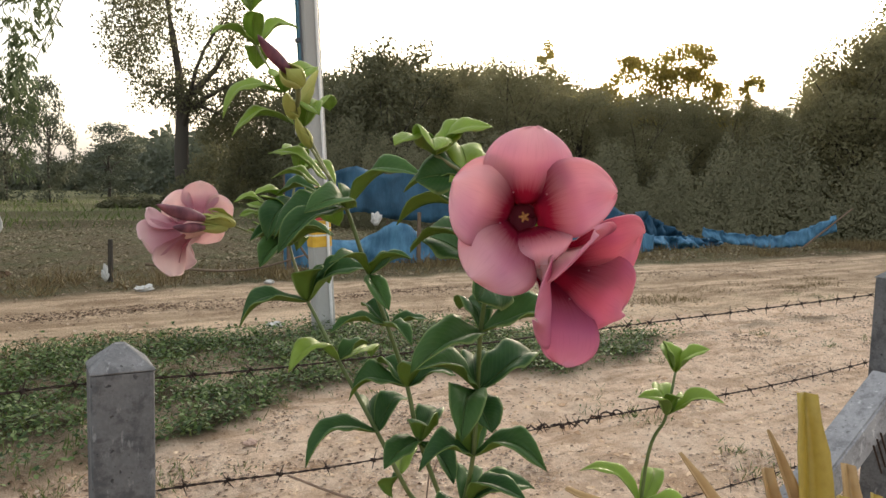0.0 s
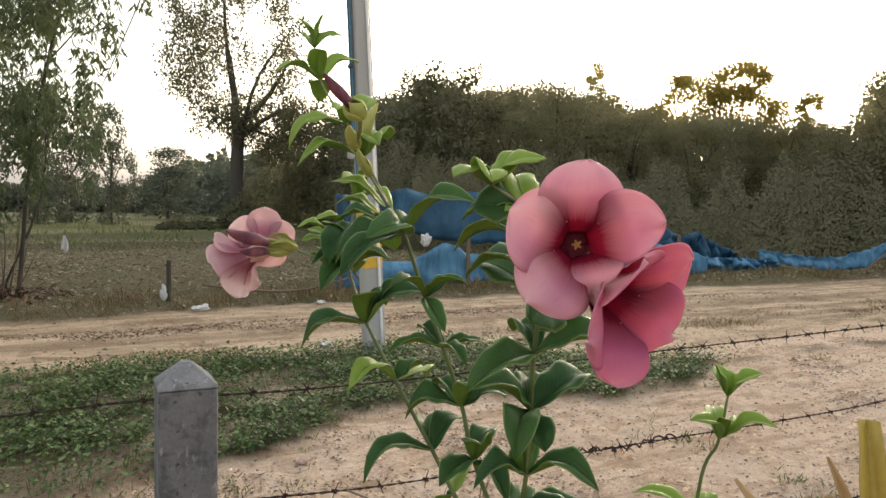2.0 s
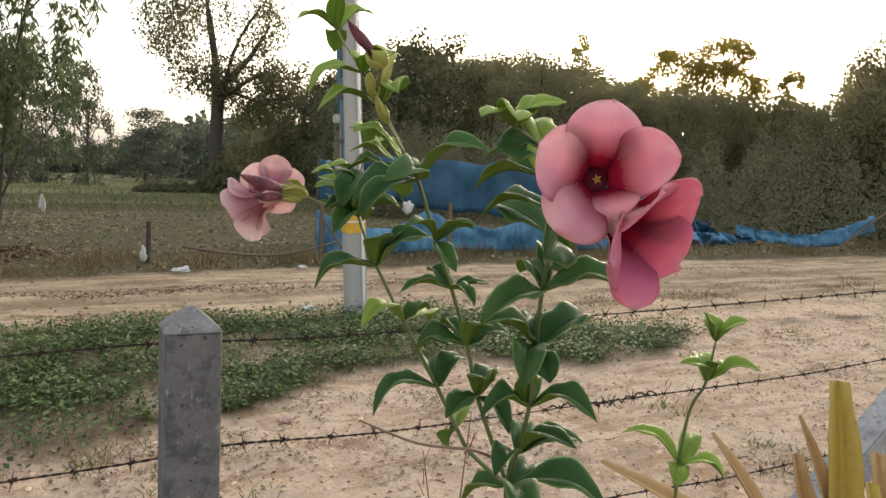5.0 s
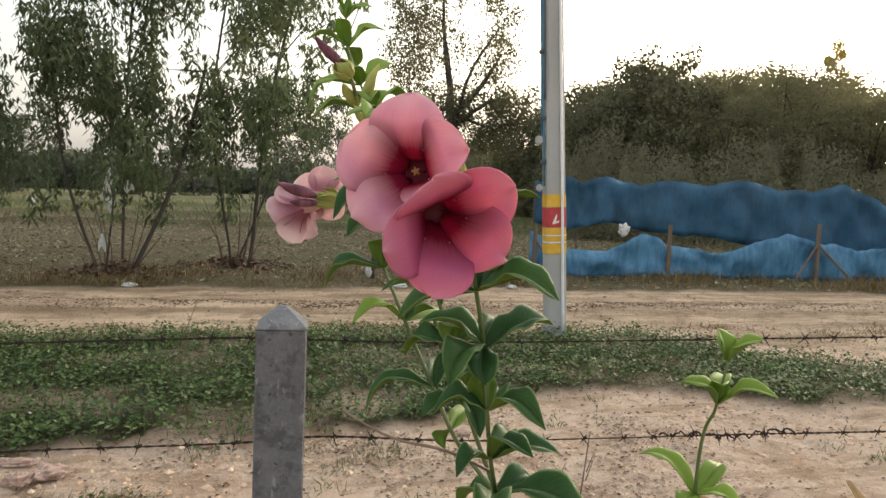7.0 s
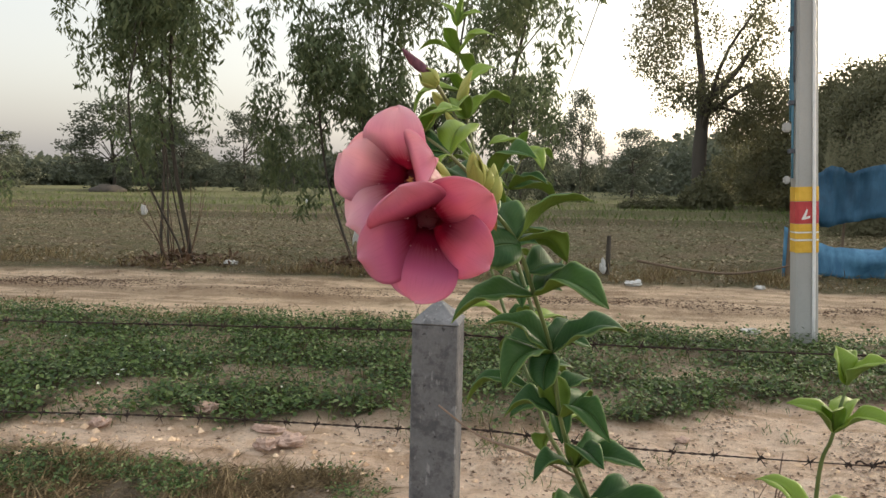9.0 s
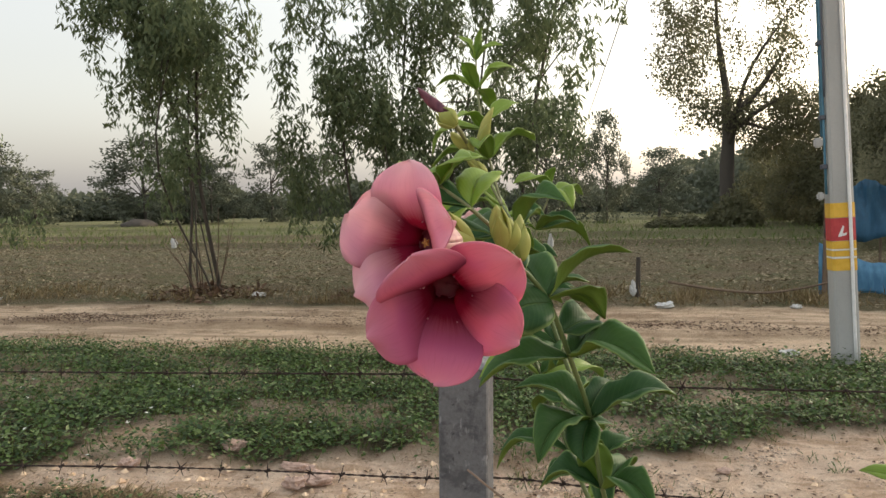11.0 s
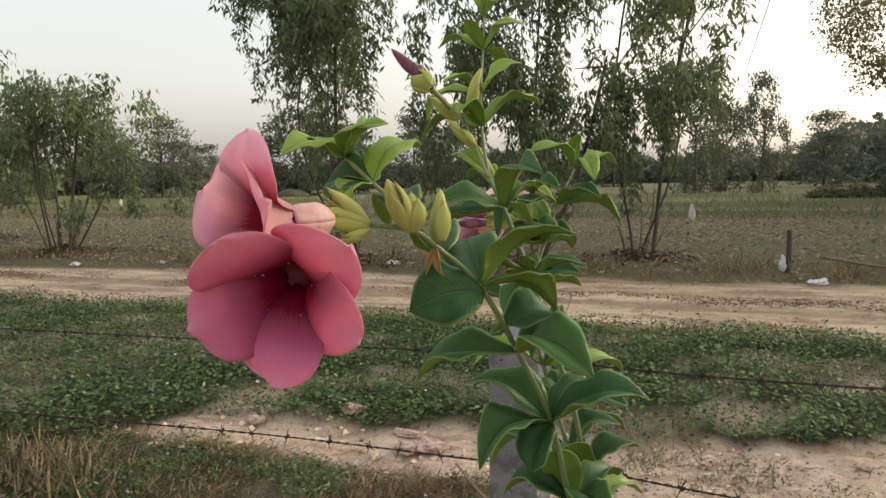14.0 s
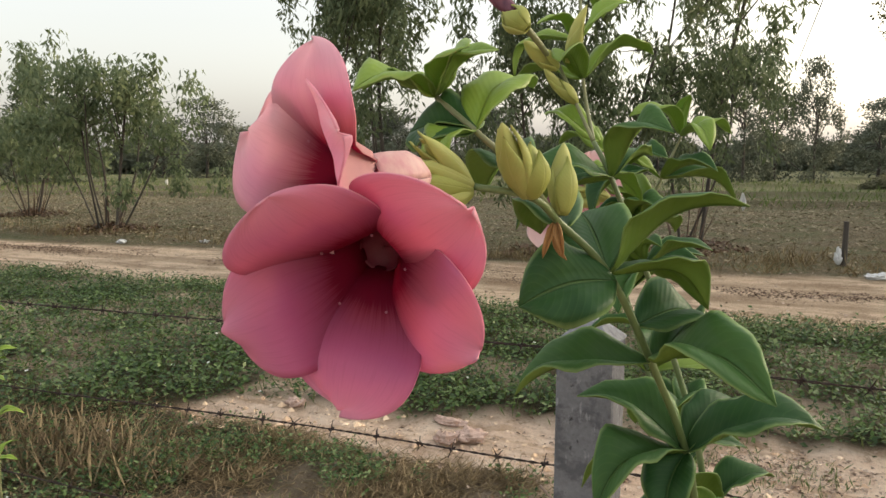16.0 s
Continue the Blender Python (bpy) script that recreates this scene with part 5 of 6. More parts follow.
GOLD = "thin-leaved tree tinted gold for the low sun behind it"
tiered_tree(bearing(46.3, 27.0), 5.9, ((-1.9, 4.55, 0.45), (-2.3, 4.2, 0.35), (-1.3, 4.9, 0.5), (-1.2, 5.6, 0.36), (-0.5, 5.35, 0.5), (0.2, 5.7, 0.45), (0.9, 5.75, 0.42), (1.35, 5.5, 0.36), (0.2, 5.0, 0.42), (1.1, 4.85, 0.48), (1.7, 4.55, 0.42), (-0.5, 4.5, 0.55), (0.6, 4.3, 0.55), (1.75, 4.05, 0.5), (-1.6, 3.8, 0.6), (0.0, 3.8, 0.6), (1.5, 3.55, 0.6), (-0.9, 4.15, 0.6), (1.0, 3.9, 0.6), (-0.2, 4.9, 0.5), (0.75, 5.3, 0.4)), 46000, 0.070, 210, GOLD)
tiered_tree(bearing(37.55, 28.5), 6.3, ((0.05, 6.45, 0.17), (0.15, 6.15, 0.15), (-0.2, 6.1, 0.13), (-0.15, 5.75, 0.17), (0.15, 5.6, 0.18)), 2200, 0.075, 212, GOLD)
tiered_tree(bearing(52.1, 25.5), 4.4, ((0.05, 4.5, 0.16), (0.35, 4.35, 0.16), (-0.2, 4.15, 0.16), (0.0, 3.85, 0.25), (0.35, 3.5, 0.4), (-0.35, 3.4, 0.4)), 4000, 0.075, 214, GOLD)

# the big tree in the field
open_crown = lambda z: 0.33 * math.sin(math.pi * (0.15 + 0.8 * z)) + 0.03
rb = random.Random(300)
lumps = crown_points(rb, 135, open_crown)
lumps[:, 2] = 0.36 + 0.66 * lumps[:, 2] - 0.10 * (lumps[:, 0] > 0.12)
big_limbs = limb_set(rb, (0, 0, -0.02), (0.01, 0, 0.40), [tuple(q) for q in lumps[:9]], 0.036, M_BARK_DARK, "trunk", 0.03, 10)
big_crown = crown_mesh("crown", lumps, 150, 0.038, 0.0130, 0.6, M_BIGTREE, 303)
big = tree_thing((big_limbs, big_crown), (6.9, 37.5), 13.5, 10.6, 0.6, "big_tree", "tall old tree with a dark trunk and open crown", "")
rr = np.random.RandomState(9)
k = 2600
ang, q = rr.uniform(0, 6.28, k), np.sqrt(rr.uniform(0, 1, k))
cc = np.stack([q * np.cos(ang) * 1.1, q * np.sin(ang) * 1.0, rr.uniform(0, 1.6, k) * (1 - q * 0.75)], axis=1)
me = scatter_mesh("bush", cc, rr.normal(0, 1, (k, 3)), rr.normal(0, 1, (k, 3)), rr.uniform(0.12, 0.28, k), rr.uniform(0.07, 0.14, k), M_BIGTREE, 0.05)
for dx, dy, s, sz in ((0.1, -0.9, 1.15, 1.25), (-1.9, -1.0, 1.0, 0.42), (-3.1, -1.1, 0.8, 0.40)):
    bush = put("bush", me, None, "dark bush grown up round the foot of the big tree", "bush", "bushes by the big tree")
    bush.location = (6.9 + dx, 37.5 + dy, float(ground_z(6.9 + dx, 37.5 + dy)))
    bush.scale = (s, s, sz)

# middle distance trees
airy = lambda z: 0.10 + 0.30 * math.sin(math.pi * min(1, 0.25 + 0.7 * z))
MID = [broad_variant(400 + i, 70, 84, 0.050, 0.030, M_FAR, airy, 0.016, 0.55, M_BARK_DARK) for i in range(2)]
for bq, d, h, wd in ((-2.9, 47, 7.5, 5.4), (-0.9, 52, 5.4, 6.0), (1.7, 46, 6.7, 3.8), (-24.2, 70, 7.0, 8.0), (-20.6, 74, 6.6, 7.5), (-33.2, 69, 7.6, 11.0), (-30.4, 71, 6.6, 10.0), (-28.6, 68, 5.2, 7.0), (-43.0, 76, 7.6, 9.5), (-46.0, 80, 5.4, 10.0), (-40.2, 82, 5.2, 9.0), (-53.5, 60, 6.4, 9.0), (-58, 55, 6.0, 9.0), (-14.0, 80, 6.0, 9.0), (-9.0, 84, 6.6, 9.5), (5.4, 60, 5.2, 7)):
    tree_thing(MID[int(abs(bq)) % 2], bearing(bq, d), h, wd, bq, "field_tree", "dark leafy tree standing in the far fields", "far field trees")
# far woods: one ragged belt
rr = np.random.RandomState(15)
n = 85000
bb = rr.uniform(-78, 24, n)
dd = rr.uniform(120, 150, n) - 45 * step(2, 10, bb)
lim = 1.1 + dd * np.tan(np.radians(1.7 + 0.7 * soft_noise(bb, 0 * bb, 0.45, 2) + 0.4 * soft_noise(bb, 0 * bb, 1.7, 4) + 2.0 * step(2.5, 8.5, bb) + 0.4 * step(10, 14, bb)))
zz = rr.uniform(0, 1, n) ** 0.75 * lim * (0.8 + 0.2 * soft_noise(bb, dd * 0.3, 1.1, 6))
cc = np.stack([np.sin(np.radians(bb)) * dd, np.cos(np.radians(bb)) * dd, zz], axis=1)
me = scatter_mesh("far_woods", cc, rr.normal(0, 1, (n, 3)), rr.normal(0, 1, (n, 3)) + np.array([0, 0, 0.6]), dd * rr.uniform(0.005, 0.011, n), dd * rr.uniform(0.0035, 0.0075, n), M_FAR, 0.06)
put("far_woods", me, None, "belt of far dark green woods along the horizon", "woods", kind="stuff")
mound = thing("field_mound", (-36, 54, 0), "low dark earth mound under a far tree", "mound")
bm = bmesh.new()
bmesh.ops.create_icosphere(bm, subdivisions=3, radius=1.0)
for v in bm.verts:
    f = 1 + 0.18 * noise.noise(v.co * 2.2)
    v.co = Vector((v.co.x * 1.5 * f, v.co.y * 1.2 * f, max(v.co.z, -0.1) * 0.62 * f))
part("earth", bm, M_BARK_DARK, mound, smooth=True)


# ---- rags, sacks, stakes and litter ----
def crumpled(name, at, size, mat, label, category, seed, group=""):
    """A crumpled scrap: a dented, flattened lump with sharp folds."""
    bm = bmesh.new()
    bmesh.ops.create_icosphere(bm, subdivisions=3, radius=0.5)
    o = Vector((seed * 3.1, seed * 1.7, 0))
    for v in bm.verts:
        f = 1 + 0.55 * noise.noise(v.co * 3.2 + o) + 0.3 * noise.noise(v.co * 7 + o)
        v.co = Vector((v.co.x * size[0] * f, v.co.y * size[1] * f, (v.co.z + 0.4) * size[2] * f))
    me = bpy.data.meshes.new(name)
    bm.to_mesh(me)
    bm.free()
    me.materials.append(mat)
    z = at[2] if len(at) > 2 else float(ground_z(at[0], at[1]))
    return put(name, me, None, label, category, group, m=Matrix.Translation((at[0], at[1], z)))


M_RAG = paint("white_cloth", (0.48, 0.48, 0.47), (0.62, 0.62, 0.6), 0.8)
for i, (x, y, s) in enumerate(((1.76, 5.57, 0.13), (-1.70, 8.0, 0.14), (-3.82, 8.70, 0.18), (1.13, 8.03, 0.19), (-8.39, 7.68, 0.15), (2.42, 8.0, 0.12), (-7.2, 8.1, 0.14))):
    crumpled("plastic_scrap", (x, y), (s, s * 0.7, s * 0.35), M_RAG, "crumpled white plastic scrap lying by the road", "litter", i + 1, "white litter")
for i, (x, y) in enumerate(((-11.7, 19.6), (-11.7, 33.5), (-34.3, 33.5))):
    sack = crumpled("field_sack", (x, y), (0.17, 0.15, 0.34), M_RAG, "white sack standing in the field", "sack", 20 + i, "field sacks")
crumpled("net_bag", (4.28, 9.24, 0.58), (0.13, 0.1, 0.16), M_RAG, "white plastic bag caught on the low net", "bag", 31)
for i, (x, y, s) in enumerate(((-1.22, 2.98, 0.10), (-0.80, 2.66, 0.09), (-0.72, 2.72, 0.11), (-1.6, 2.75, 0.08), (0.9, 3.1, 0.05), (-0.2, 2.95, 0.06))):
    crumpled("stone", (x, y), (s, s * 0.8, s * 0.5), M_STONE, "pinkish earth-stained stone lying on the sand", "stone", 40 + i, "stones")
crumpled("flat_slab", (-0.86, 2.83), (0.13, 0.05, 0.03), M_STONE, "broken flat piece of pale stone", "stone", 55)


def rag(at, w, h, label, seed):
    """A cloth hanging from its upper end."""
    g = np.zeros((12, 7, 3))
    for i in range(12):
        for j in range(7):
            u, v = i / 11, j / 6 - 0.5
            ww = w * (0.25 + 0.75 * min(1, u * 1.6))
            g[i, j] = (v * ww, 0.05 * math.sin(v * 9 + seed + u * 2) * (0.3 + u) * w * 3, -u * h * (1 + 0.18 * math.sin(v * 7 + seed)))
    return put("white_rag", sheet_mesh("white_rag", g, 0.004, (M_RAG, M_RAG)), None, label, "rag", "white rags", m=Matrix.Translation(at))


rag((-2.132, 8.86, 1.25), 0.14, 0.46, "white cloth rag hanging on a eucalyptus stem", 1)
rag((-1.92, 8.86, 1.11), 0.11, 0.13, "white plastic rag tied to a eucalyptus twig", 3)
rag((-2.215, 8.86, 0.49), 0.09, 0.18, "white plastic rag near the foot of a eucalyptus", 5)
rag((-0.172, 10.0, 0.73), 0.08, 0.19, "white plastic rag on a eucalyptus stem", 7)


def stake(at, h, label):
    ob = thing("field_stake", (at[0], at[1], float(ground_z(*at))), label, "stake", "stakes")
    bm = bmesh.new()
    rod_bm(bm, (0, 0, -0.15), (0.01, 0, h), 0.032, 8, 0.026)
    part("post", bm, M_BARK_DARK, ob)
    return ob


stake((0.915, 9.06), 0.49, "short dark wooden stake in dry grass")
crumpled("stake_bag", (0.86, 9.0, 0.02), (0.07, 0.05, 0.15), M_RAG, "dirty white bag at the foot of a stake", "bag", 60)
branch = thing("fallen_branch", (1.2, 8.4, 0.06), "long dry fallen branch lying along the field edge", "branch")
tube("stick", [(0, 0, 0.18), (0.5, 0, 0.10), (1.0, 0.05, 0.06), (1.4, 0, 0.12), (1.75, -0.05, 0.22)], [0.016, 0.014, 0.010], M_WOOD, branch, 7, 20)


# ---- the flowering shrub ----
shrub = thing("flowering_shrub", (0.43, 0.60, float(ground_z(0.43, 0.6))), "tall green allamanda shrub with whorled leaves and pink trumpet flowers", "shrub")
ORIGIN = Vector(shrub.location)


class Held:
    """Parts of a thing given in world places."""

    def __init__(self, ob):
        self.ob, self.o = ob, np.array(ob.location)

    def stem(self, pts, radii, mat, n=24, label="", name="stem"):
        return tube(name, np.array(pts) - self.o, np.array(radii) * 0.8, mat, self.ob, 10, n, label)

    def leaf(self, base, tip, width, **k):
        return leaf(self.ob, np.array(base) - self.o, np.array(tip) - self.o, width, **k)


S = Held(shrub)
J = (0.398, 0.560, 0.800)
N0, N1, N2, N3 = (0.336, 0.423, 1.042), (0.349, 0.451, 1.000), (0.362, 0.474, 0.953), (0.370, 0.491, 0.898)
FORK = (0.291, 0.574, 1.100)
NB = (0.303, 0.571, 1.078)
T2, T3, T4, T5 = (0.323, 0.574, 1.026), (0.338, 0.570, 0.984), (0.355, 0.568, 0.933), (0.366, 0.566, 0.886)
L1, L2, L3, L4 = (0.298, 0.645, 0.996), (0.318, 0.625, 0.947), (0.344, 0.602, 0.887), (0.360, 0.592, 0.850)
CAL = (0.3006, 0.3663, 1.0787)
BR_A, BR_B = (0.3165, 0.3825, 1.0745), (0.3215, 0.402, 1.0640)
# main stem and its three shoots
S.stem([(0.43, 0.60, -0.02), (0.44, 0.61, 0.35), (0.42, 0.585, 0.65), J], [0.0065, 0.0055, 0.0042], M_STEM_OLD, 30, "brown woody main stem")
S.stem([J, (0.383, 0.525, 0.845), N3, N2, N1, N0, BR_B, BR_A, CAL], [0.0026, 0.0023, 0.0022, 0.0020, 0.0018, 0.0016], M_STEM, 60)
S.stem([J, T5, T4, T3, T2, NB, FORK], [0.0027, 0.0023, 0.0021, 0.0019], M_STEM, 44)
S.stem([J, (0.376, 0.592, 0.824), L4, L3, L2, L1], [0.0028, 0.0025, 0.0020], M_STEM, 40)
LF = (0.300, 0.700, 1.040)
SH2 = (0.320, 0.737, 1.108)
S.stem([L1, LF, (0.308, 0.72, 1.075), SH2], [0.0019, 0.0016, 0.0012], M_STEM_YOUNG, 20)
TP1, TTOP = (0.259, 0.657, 1.209), (0.257, 0.666, 1.238)
S.stem([FORK, (0.281, 0.590, 1.130), (0.271, 0.615, 1.165), TP1, TTOP], [0.0016, 0.0014, 0.0012, 0.0009], M_STEM_YOUNG, 26)
CLU = (0.264, 0.588, 1.150)
S.stem([FORK, (0.279, 0.580, 1.122), CLU], [0.0015, 0.0014, 0.0013], M_STEM_YOUNG, 16)
SPB, SPR = (0.2962, 0.3790, 1.0985), (0.2770, 0.3860, 1.1120)
S.stem([BR_B, (0.311, 0.388, 1.083), SPB, SPR], [0.0017, 0.0015, 0.0013], M_STEM_YOUNG, 16)
FL3_CAL = (0.263, 0.750, 1.056)
S.stem([LF, (0.285, 0.735, 1.046), FL3_CAL], [0.0015, 0.0013], M_STEM_YOUNG, 10)
S.stem([(0.258, 0.579, 0.874), (0.300, 0.550, 0.858), (0.345, 0.530, 0.852), (0.392, 0.556, 0.822)], [0.0011, 0.0016, 0.0020], M_TWIG, 16, "bare dry side twig", "dry_twig")

# leaves of the flower shoot
S.leaf(N1, (0.399, 0.412, 1.002), 0.036, arch=0.20, fold=36, roll=-8, hang=0.05)
S.leaf(N1, (0.290, 0.436, 0.987), 0.032, arch=0.18, fold=36, roll=10)
S.leaf(N1, (0.362, 0.500, 1.012), 0.028, arch=0.14)
S.leaf((0.339, 0.421, 1.040), (0.311, 0.390, 1.034), 0.034, arch=0.06, fold=20, roll=30, face=0.95)
S.leaf(N0, (0.313, 0.463, 1.068), 0.032, arch=0.05, fold=18, roll=-10, face=0.9)
S.leaf(N0, (0.384, 0.427, 1.075), 0.034, arch=0.14, fold=24, roll=15)
S.leaf(N0, (0.372, 0.452, 1.030), 0.026, arch=0.18, fold=24, roll=20)
S.leaf((0.344, 0.441, 1.018), (0.366, 0.470, 1.022), 0.030, arch=0.10, fold=26, roll=-25)
S.leaf(N2, (0.417, 0.479, 0.975), 0.038, arch=0.16, fold=35, roll=-6)
S.leaf(N2, (0.313, 0.470, 0.978), 0.032, arch=0.12, fold=33, roll=12)
S.leaf(N2, (0.357, 0.446, 0.934), 0.026, arch=0.03, fold=30)
S.leaf(N2, (0.3277, 0.4378, 0.937), 0.032, arch=0.20, fold=37)
S.leaf(N2, (0.382, 0.510, 0.972), 0.026, arch=0.12)
S.leaf(N3, (0.405, 0.449, 0.900), 0.030, arch=0.25, fold=39, roll=-6)
S.leaf(N3, (0.3255, 0.490, 0.899), 0.028, arch=0.28, fold=39, roll=8)
S.leaf(N3, (0.361, 0.480, 0.935), 0.026, arch=0.05, fold=29)
S.leaf(N3, (0.392, 0.535, 0.905), 0.026, arch=0.14)
N4 = (0.383, 0.525, 0.845)
S.leaf(N4, (0.402, 0.472, 0.872), 0.028, arch=0.19, fold=35)
S.leaf(N4, (0.350, 0.505, 0.842), 0.028, arch=0.25, fold=36)
S.leaf(N4, (0.437, 0.505, 0.860), 0.030, arch=0.18, fold=36)
S.leaf(N4, (0.412, 0.565, 0.858), 0.028, arch=0.14)
S.leaf(J, (0.470, 0.500, 0.792), 0.040, arch=0.20, fold=33)
S.leaf(J, (0.372, 0.600, 0.776), 0.032, arch=0.15, fold=33)
S.leaf(J, (0.372, 0.485, 0.800), 0.036, arch=0.18, fold=33)
S.leaf(J, (0.445, 0.590, 0.800), 0.032, arch=0.18, fold=33)
S.leaf(J, (0.398, 0.520, 0.755), 0.034, arch=0.10, fold=30)
# leaves below the flowers on the sprig beside them
S.leaf(SPR, (0.260, 0.355, 1.116), 0.022, young=True, arch=0.15, fold=29)
S.leaf(SPR, (0.3007, 0.385, 1.1300), 0.020, young=True, arch=0.12, fold=30)
S.leaf(SPR, (0.250, 0.377, 1.118), 0.022, young=True, arch=0.15, fold=29)
S.leaf(SPR, (0.2975, 0.366, 1.1290), 0.018, young=True, arch=0.12, fold=30)
S.leaf(SPR, (0.268, 0.402, 1.124), 0.014, young=True, arch=0.10, fold=36)
S.leaf(SPB, (0.306, 0.412, 1.1200), 0.026, young=True, arch=0.18, fold=29)
S.leaf(SPB, (0.282, 0.366, 1.0860), 0.020, young=True, arch=0.18, fold=29)
S.leaf(SPB, (0.268, 0.405, 1.096), 0.024, arch=0.12, fold=26)
S.leaf(SPB, (0.2652, 0.3836, 1.1007), 0.026, arch=0.05, fold=18, face=0.9)
S.leaf((0.312, 0.390, 1.080), (0.2768, 0.4319, 1.0784), 0.028, arch=0.16, fold=34)
S.leaf((0.324, 0.405, 1.062), (0.2965, 0.4527, 1.0599), 0.028, arch=0.16, fold=24)
# leaves of the tall shoot
S.leaf(NB, (0.342, 0.524, 1.1075), 0.030, arch=0.19, fold=36, roll=-8)
S.leaf(NB, (0.250, 0.590, 1.060), 0.030, arch=0.18, fold=33, roll=8)
S.leaf(NB, (0.258, 0.530, 1.082), 0.026, arch=0.18, fold=27, roll=20)
S.leaf(NB, (0.320, 0.605, 1.095), 0.024, arch=0.12)
S.leaf(NB, (0.244, 0.560, 1.052), 0.028, arch=0.15, fold=35)
S.leaf(T2, (0.279, 0.540, 1.046), 0.016, arch=0.12, fold=40, ruffle=0.2)
S.leaf(T2, (0.338, 0.535, 1.046), 0.015, arch=0.12, fold=40, ruffle=0.2)
S.leaf(T2, (0.360, 0.575, 1.040), 0.022, arch=0.15, fold=35)
S.leaf(T2, (0.318, 0.525, 1.010), 0.018, arch=0.06, fold=32, ruffle=0.15)
S.leaf(T3, (0.290, 0.570, 0.988), 0.018, arch=0.12, fold=37, ruffle=0.25)
S.leaf(T3, (0.368, 0.560, 0.992), 0.016, arch=0.07, fold=37, ruffle=0.25)
S.leaf(T3, (0.336, 0.525, 0.982), 0.020, arch=0.14)
S.leaf(T3, (0.330, 0.600, 1.000), 0.022, arch=0.12)
S.leaf(T4, (0.3145, 0.597, 0.9242), 0.032, arch=0.22, fold=36)
S.leaf(T4, (0.394, 0.560, 0.944), 0.028, arch=0.18, fold=33)
S.leaf(T4, (0.352, 0.520, 0.965), 0.026, arch=0.10, fold=30)
S.leaf(T4, (0.345, 0.605, 0.950), 0.026, arch=0.12)
S.leaf(T5, (0.326, 0.550, 0.880), 0.028, arch=0.15, fold=35)
S.leaf(T5, (0.352, 0.528, 0.918), 0.028, arch=0.10, fold=32)
S.leaf(T5, (0.398, 0.590, 0.905), 0.028, arch=0.15)
S.leaf(T5, (0.372, 0.520, 0.870), 0.026, arch=0.12)
S.leaf((0.292, 0.585, 1.100), (0.253, 0.600, 1.123), 0.024, young=True, arch=0.15, fold=32)
S.leaf((0.293, 0.600, 1.094), (0.258, 0.612, 1.104), 0.022, young=True, arch=0.15, fold=32)
S.leaf((0.284, 0.600, 1.085), (0.315, 0.615, 1.066), 0.026, young=True, arch=0.06, fold=22, roll=20)
# top of the tall shoot
UP1, UP2 = (0.278, 0.597, 1.140), (0.270, 0.618, 1.168)
S.leaf(UP1, (0.312, 0.635, 1.163), 0.034, young=True, arch=0.18, fold=29, roll=20)
S.leaf(UP1, (0.224, 0.600, 1.136), 0.026, young=True, arch=0.20, fold=33)
S.leaf(UP1, (0.275, 0.555, 1.150), 0.022, young=True, arch=0.20, fold=35)
S.leaf(UP2, (0.221, 0.620, 1.150), 0.027, young=True, arch=0.28, fold=33)
S.leaf(UP2, (0.299, 0.628, 1.194), 0.022, young=True, arch=0.15, fold=30)
S.leaf(UP2, (0.252, 0.585, 1.178), 0.022, young=True, arch=0.15, fold=30)
S.leaf(TP1, (0.221, 0.650, 1.216), 0.024, young=True, arch=0.18, fold=33)
S.leaf(TP1, (0.294, 0.659, 1.231), 0.024, young=True, arch=0.18, fold=33)
S.leaf(TP1, (0.252, 0.630, 1.232), 0.018, young=True, arch=0.12, fold=33)
S.leaf(TP1, (0.268, 0.690, 1.198), 0.022, young=True, arch=0.12, fold=33)
S.leaf(TTOP, (0.243, 0.660, 1.262), 0.015, young=True, arch=0.07, fold=39)
S.leaf(TTOP, (0.281, 0.664, 1.253), 0.016, young=True, arch=0.15, fold=36)
S.leaf(TTOP, (0.262, 0.664, 1.268), 0.011, young=True, arch=0.05, fold=39)
S.leaf(TTOP, (0.256, 0.690, 1.256), 0.014, young=True, arch=0.10, fold=36)
# the rear shoot with the third flower
S.leaf(L1, (0.240, 0.655, 0.981), 0.030, arch=0.25, fold=36)
S.leaf(L1, (0.345, 0.630, 1.028), 0.034, arch=0.15, fold=33)
S.leaf(L1, (0.300, 0.620, 1.030), 0.030, arch=0.12, fold=32)
S.leaf(L1, (0.335, 0.690, 1.010), 0.028, arch=0.12)
S.leaf(L2, (0.267, 0.598, 0.954), 0.026, arch=0.28, fold=36, young=True)
S.leaf(L2, (0.345, 0.625, 0.962), 0.026, arch=0.10)
S.leaf(L2, (0.375, 0.680, 0.940), 0.026, arch=0.12, young=True)
S.leaf(L3, (0.279, 0.600, 0.874), 0.032, arch=0.25, fold=35)
S.leaf(L3, (0.380, 0.618, 0.910), 0.026, arch=0.28, fold=36)
S.leaf(L3, (0.375, 0.680, 0.890), 0.026, arch=0.15)
S.leaf(L4, (0.355, 0.598, 0.830), 0.026, arch=0.15)
S.leaf(L4, (0.395, 0.640, 0.850), 0.026, arch=0.15, young=True)
S.leaf(LF, (0.262, 0.690, 1.050), 0.026, arch=0.14)
S.leaf(LF, (0.330, 0.670, 1.055), 0.024, arch=0.14)
S.leaf(LF, (0.318, 0.735, 1.036), 0.026, arch=0.14)
S.leaf(LF, (0.273, 0.740, 1.082), 0.022, arch=0.12, young=True)
S.leaf((0.308, 0.72, 1.075), (0.350, 0.700, 1.085), 0.028, arch=0.14)
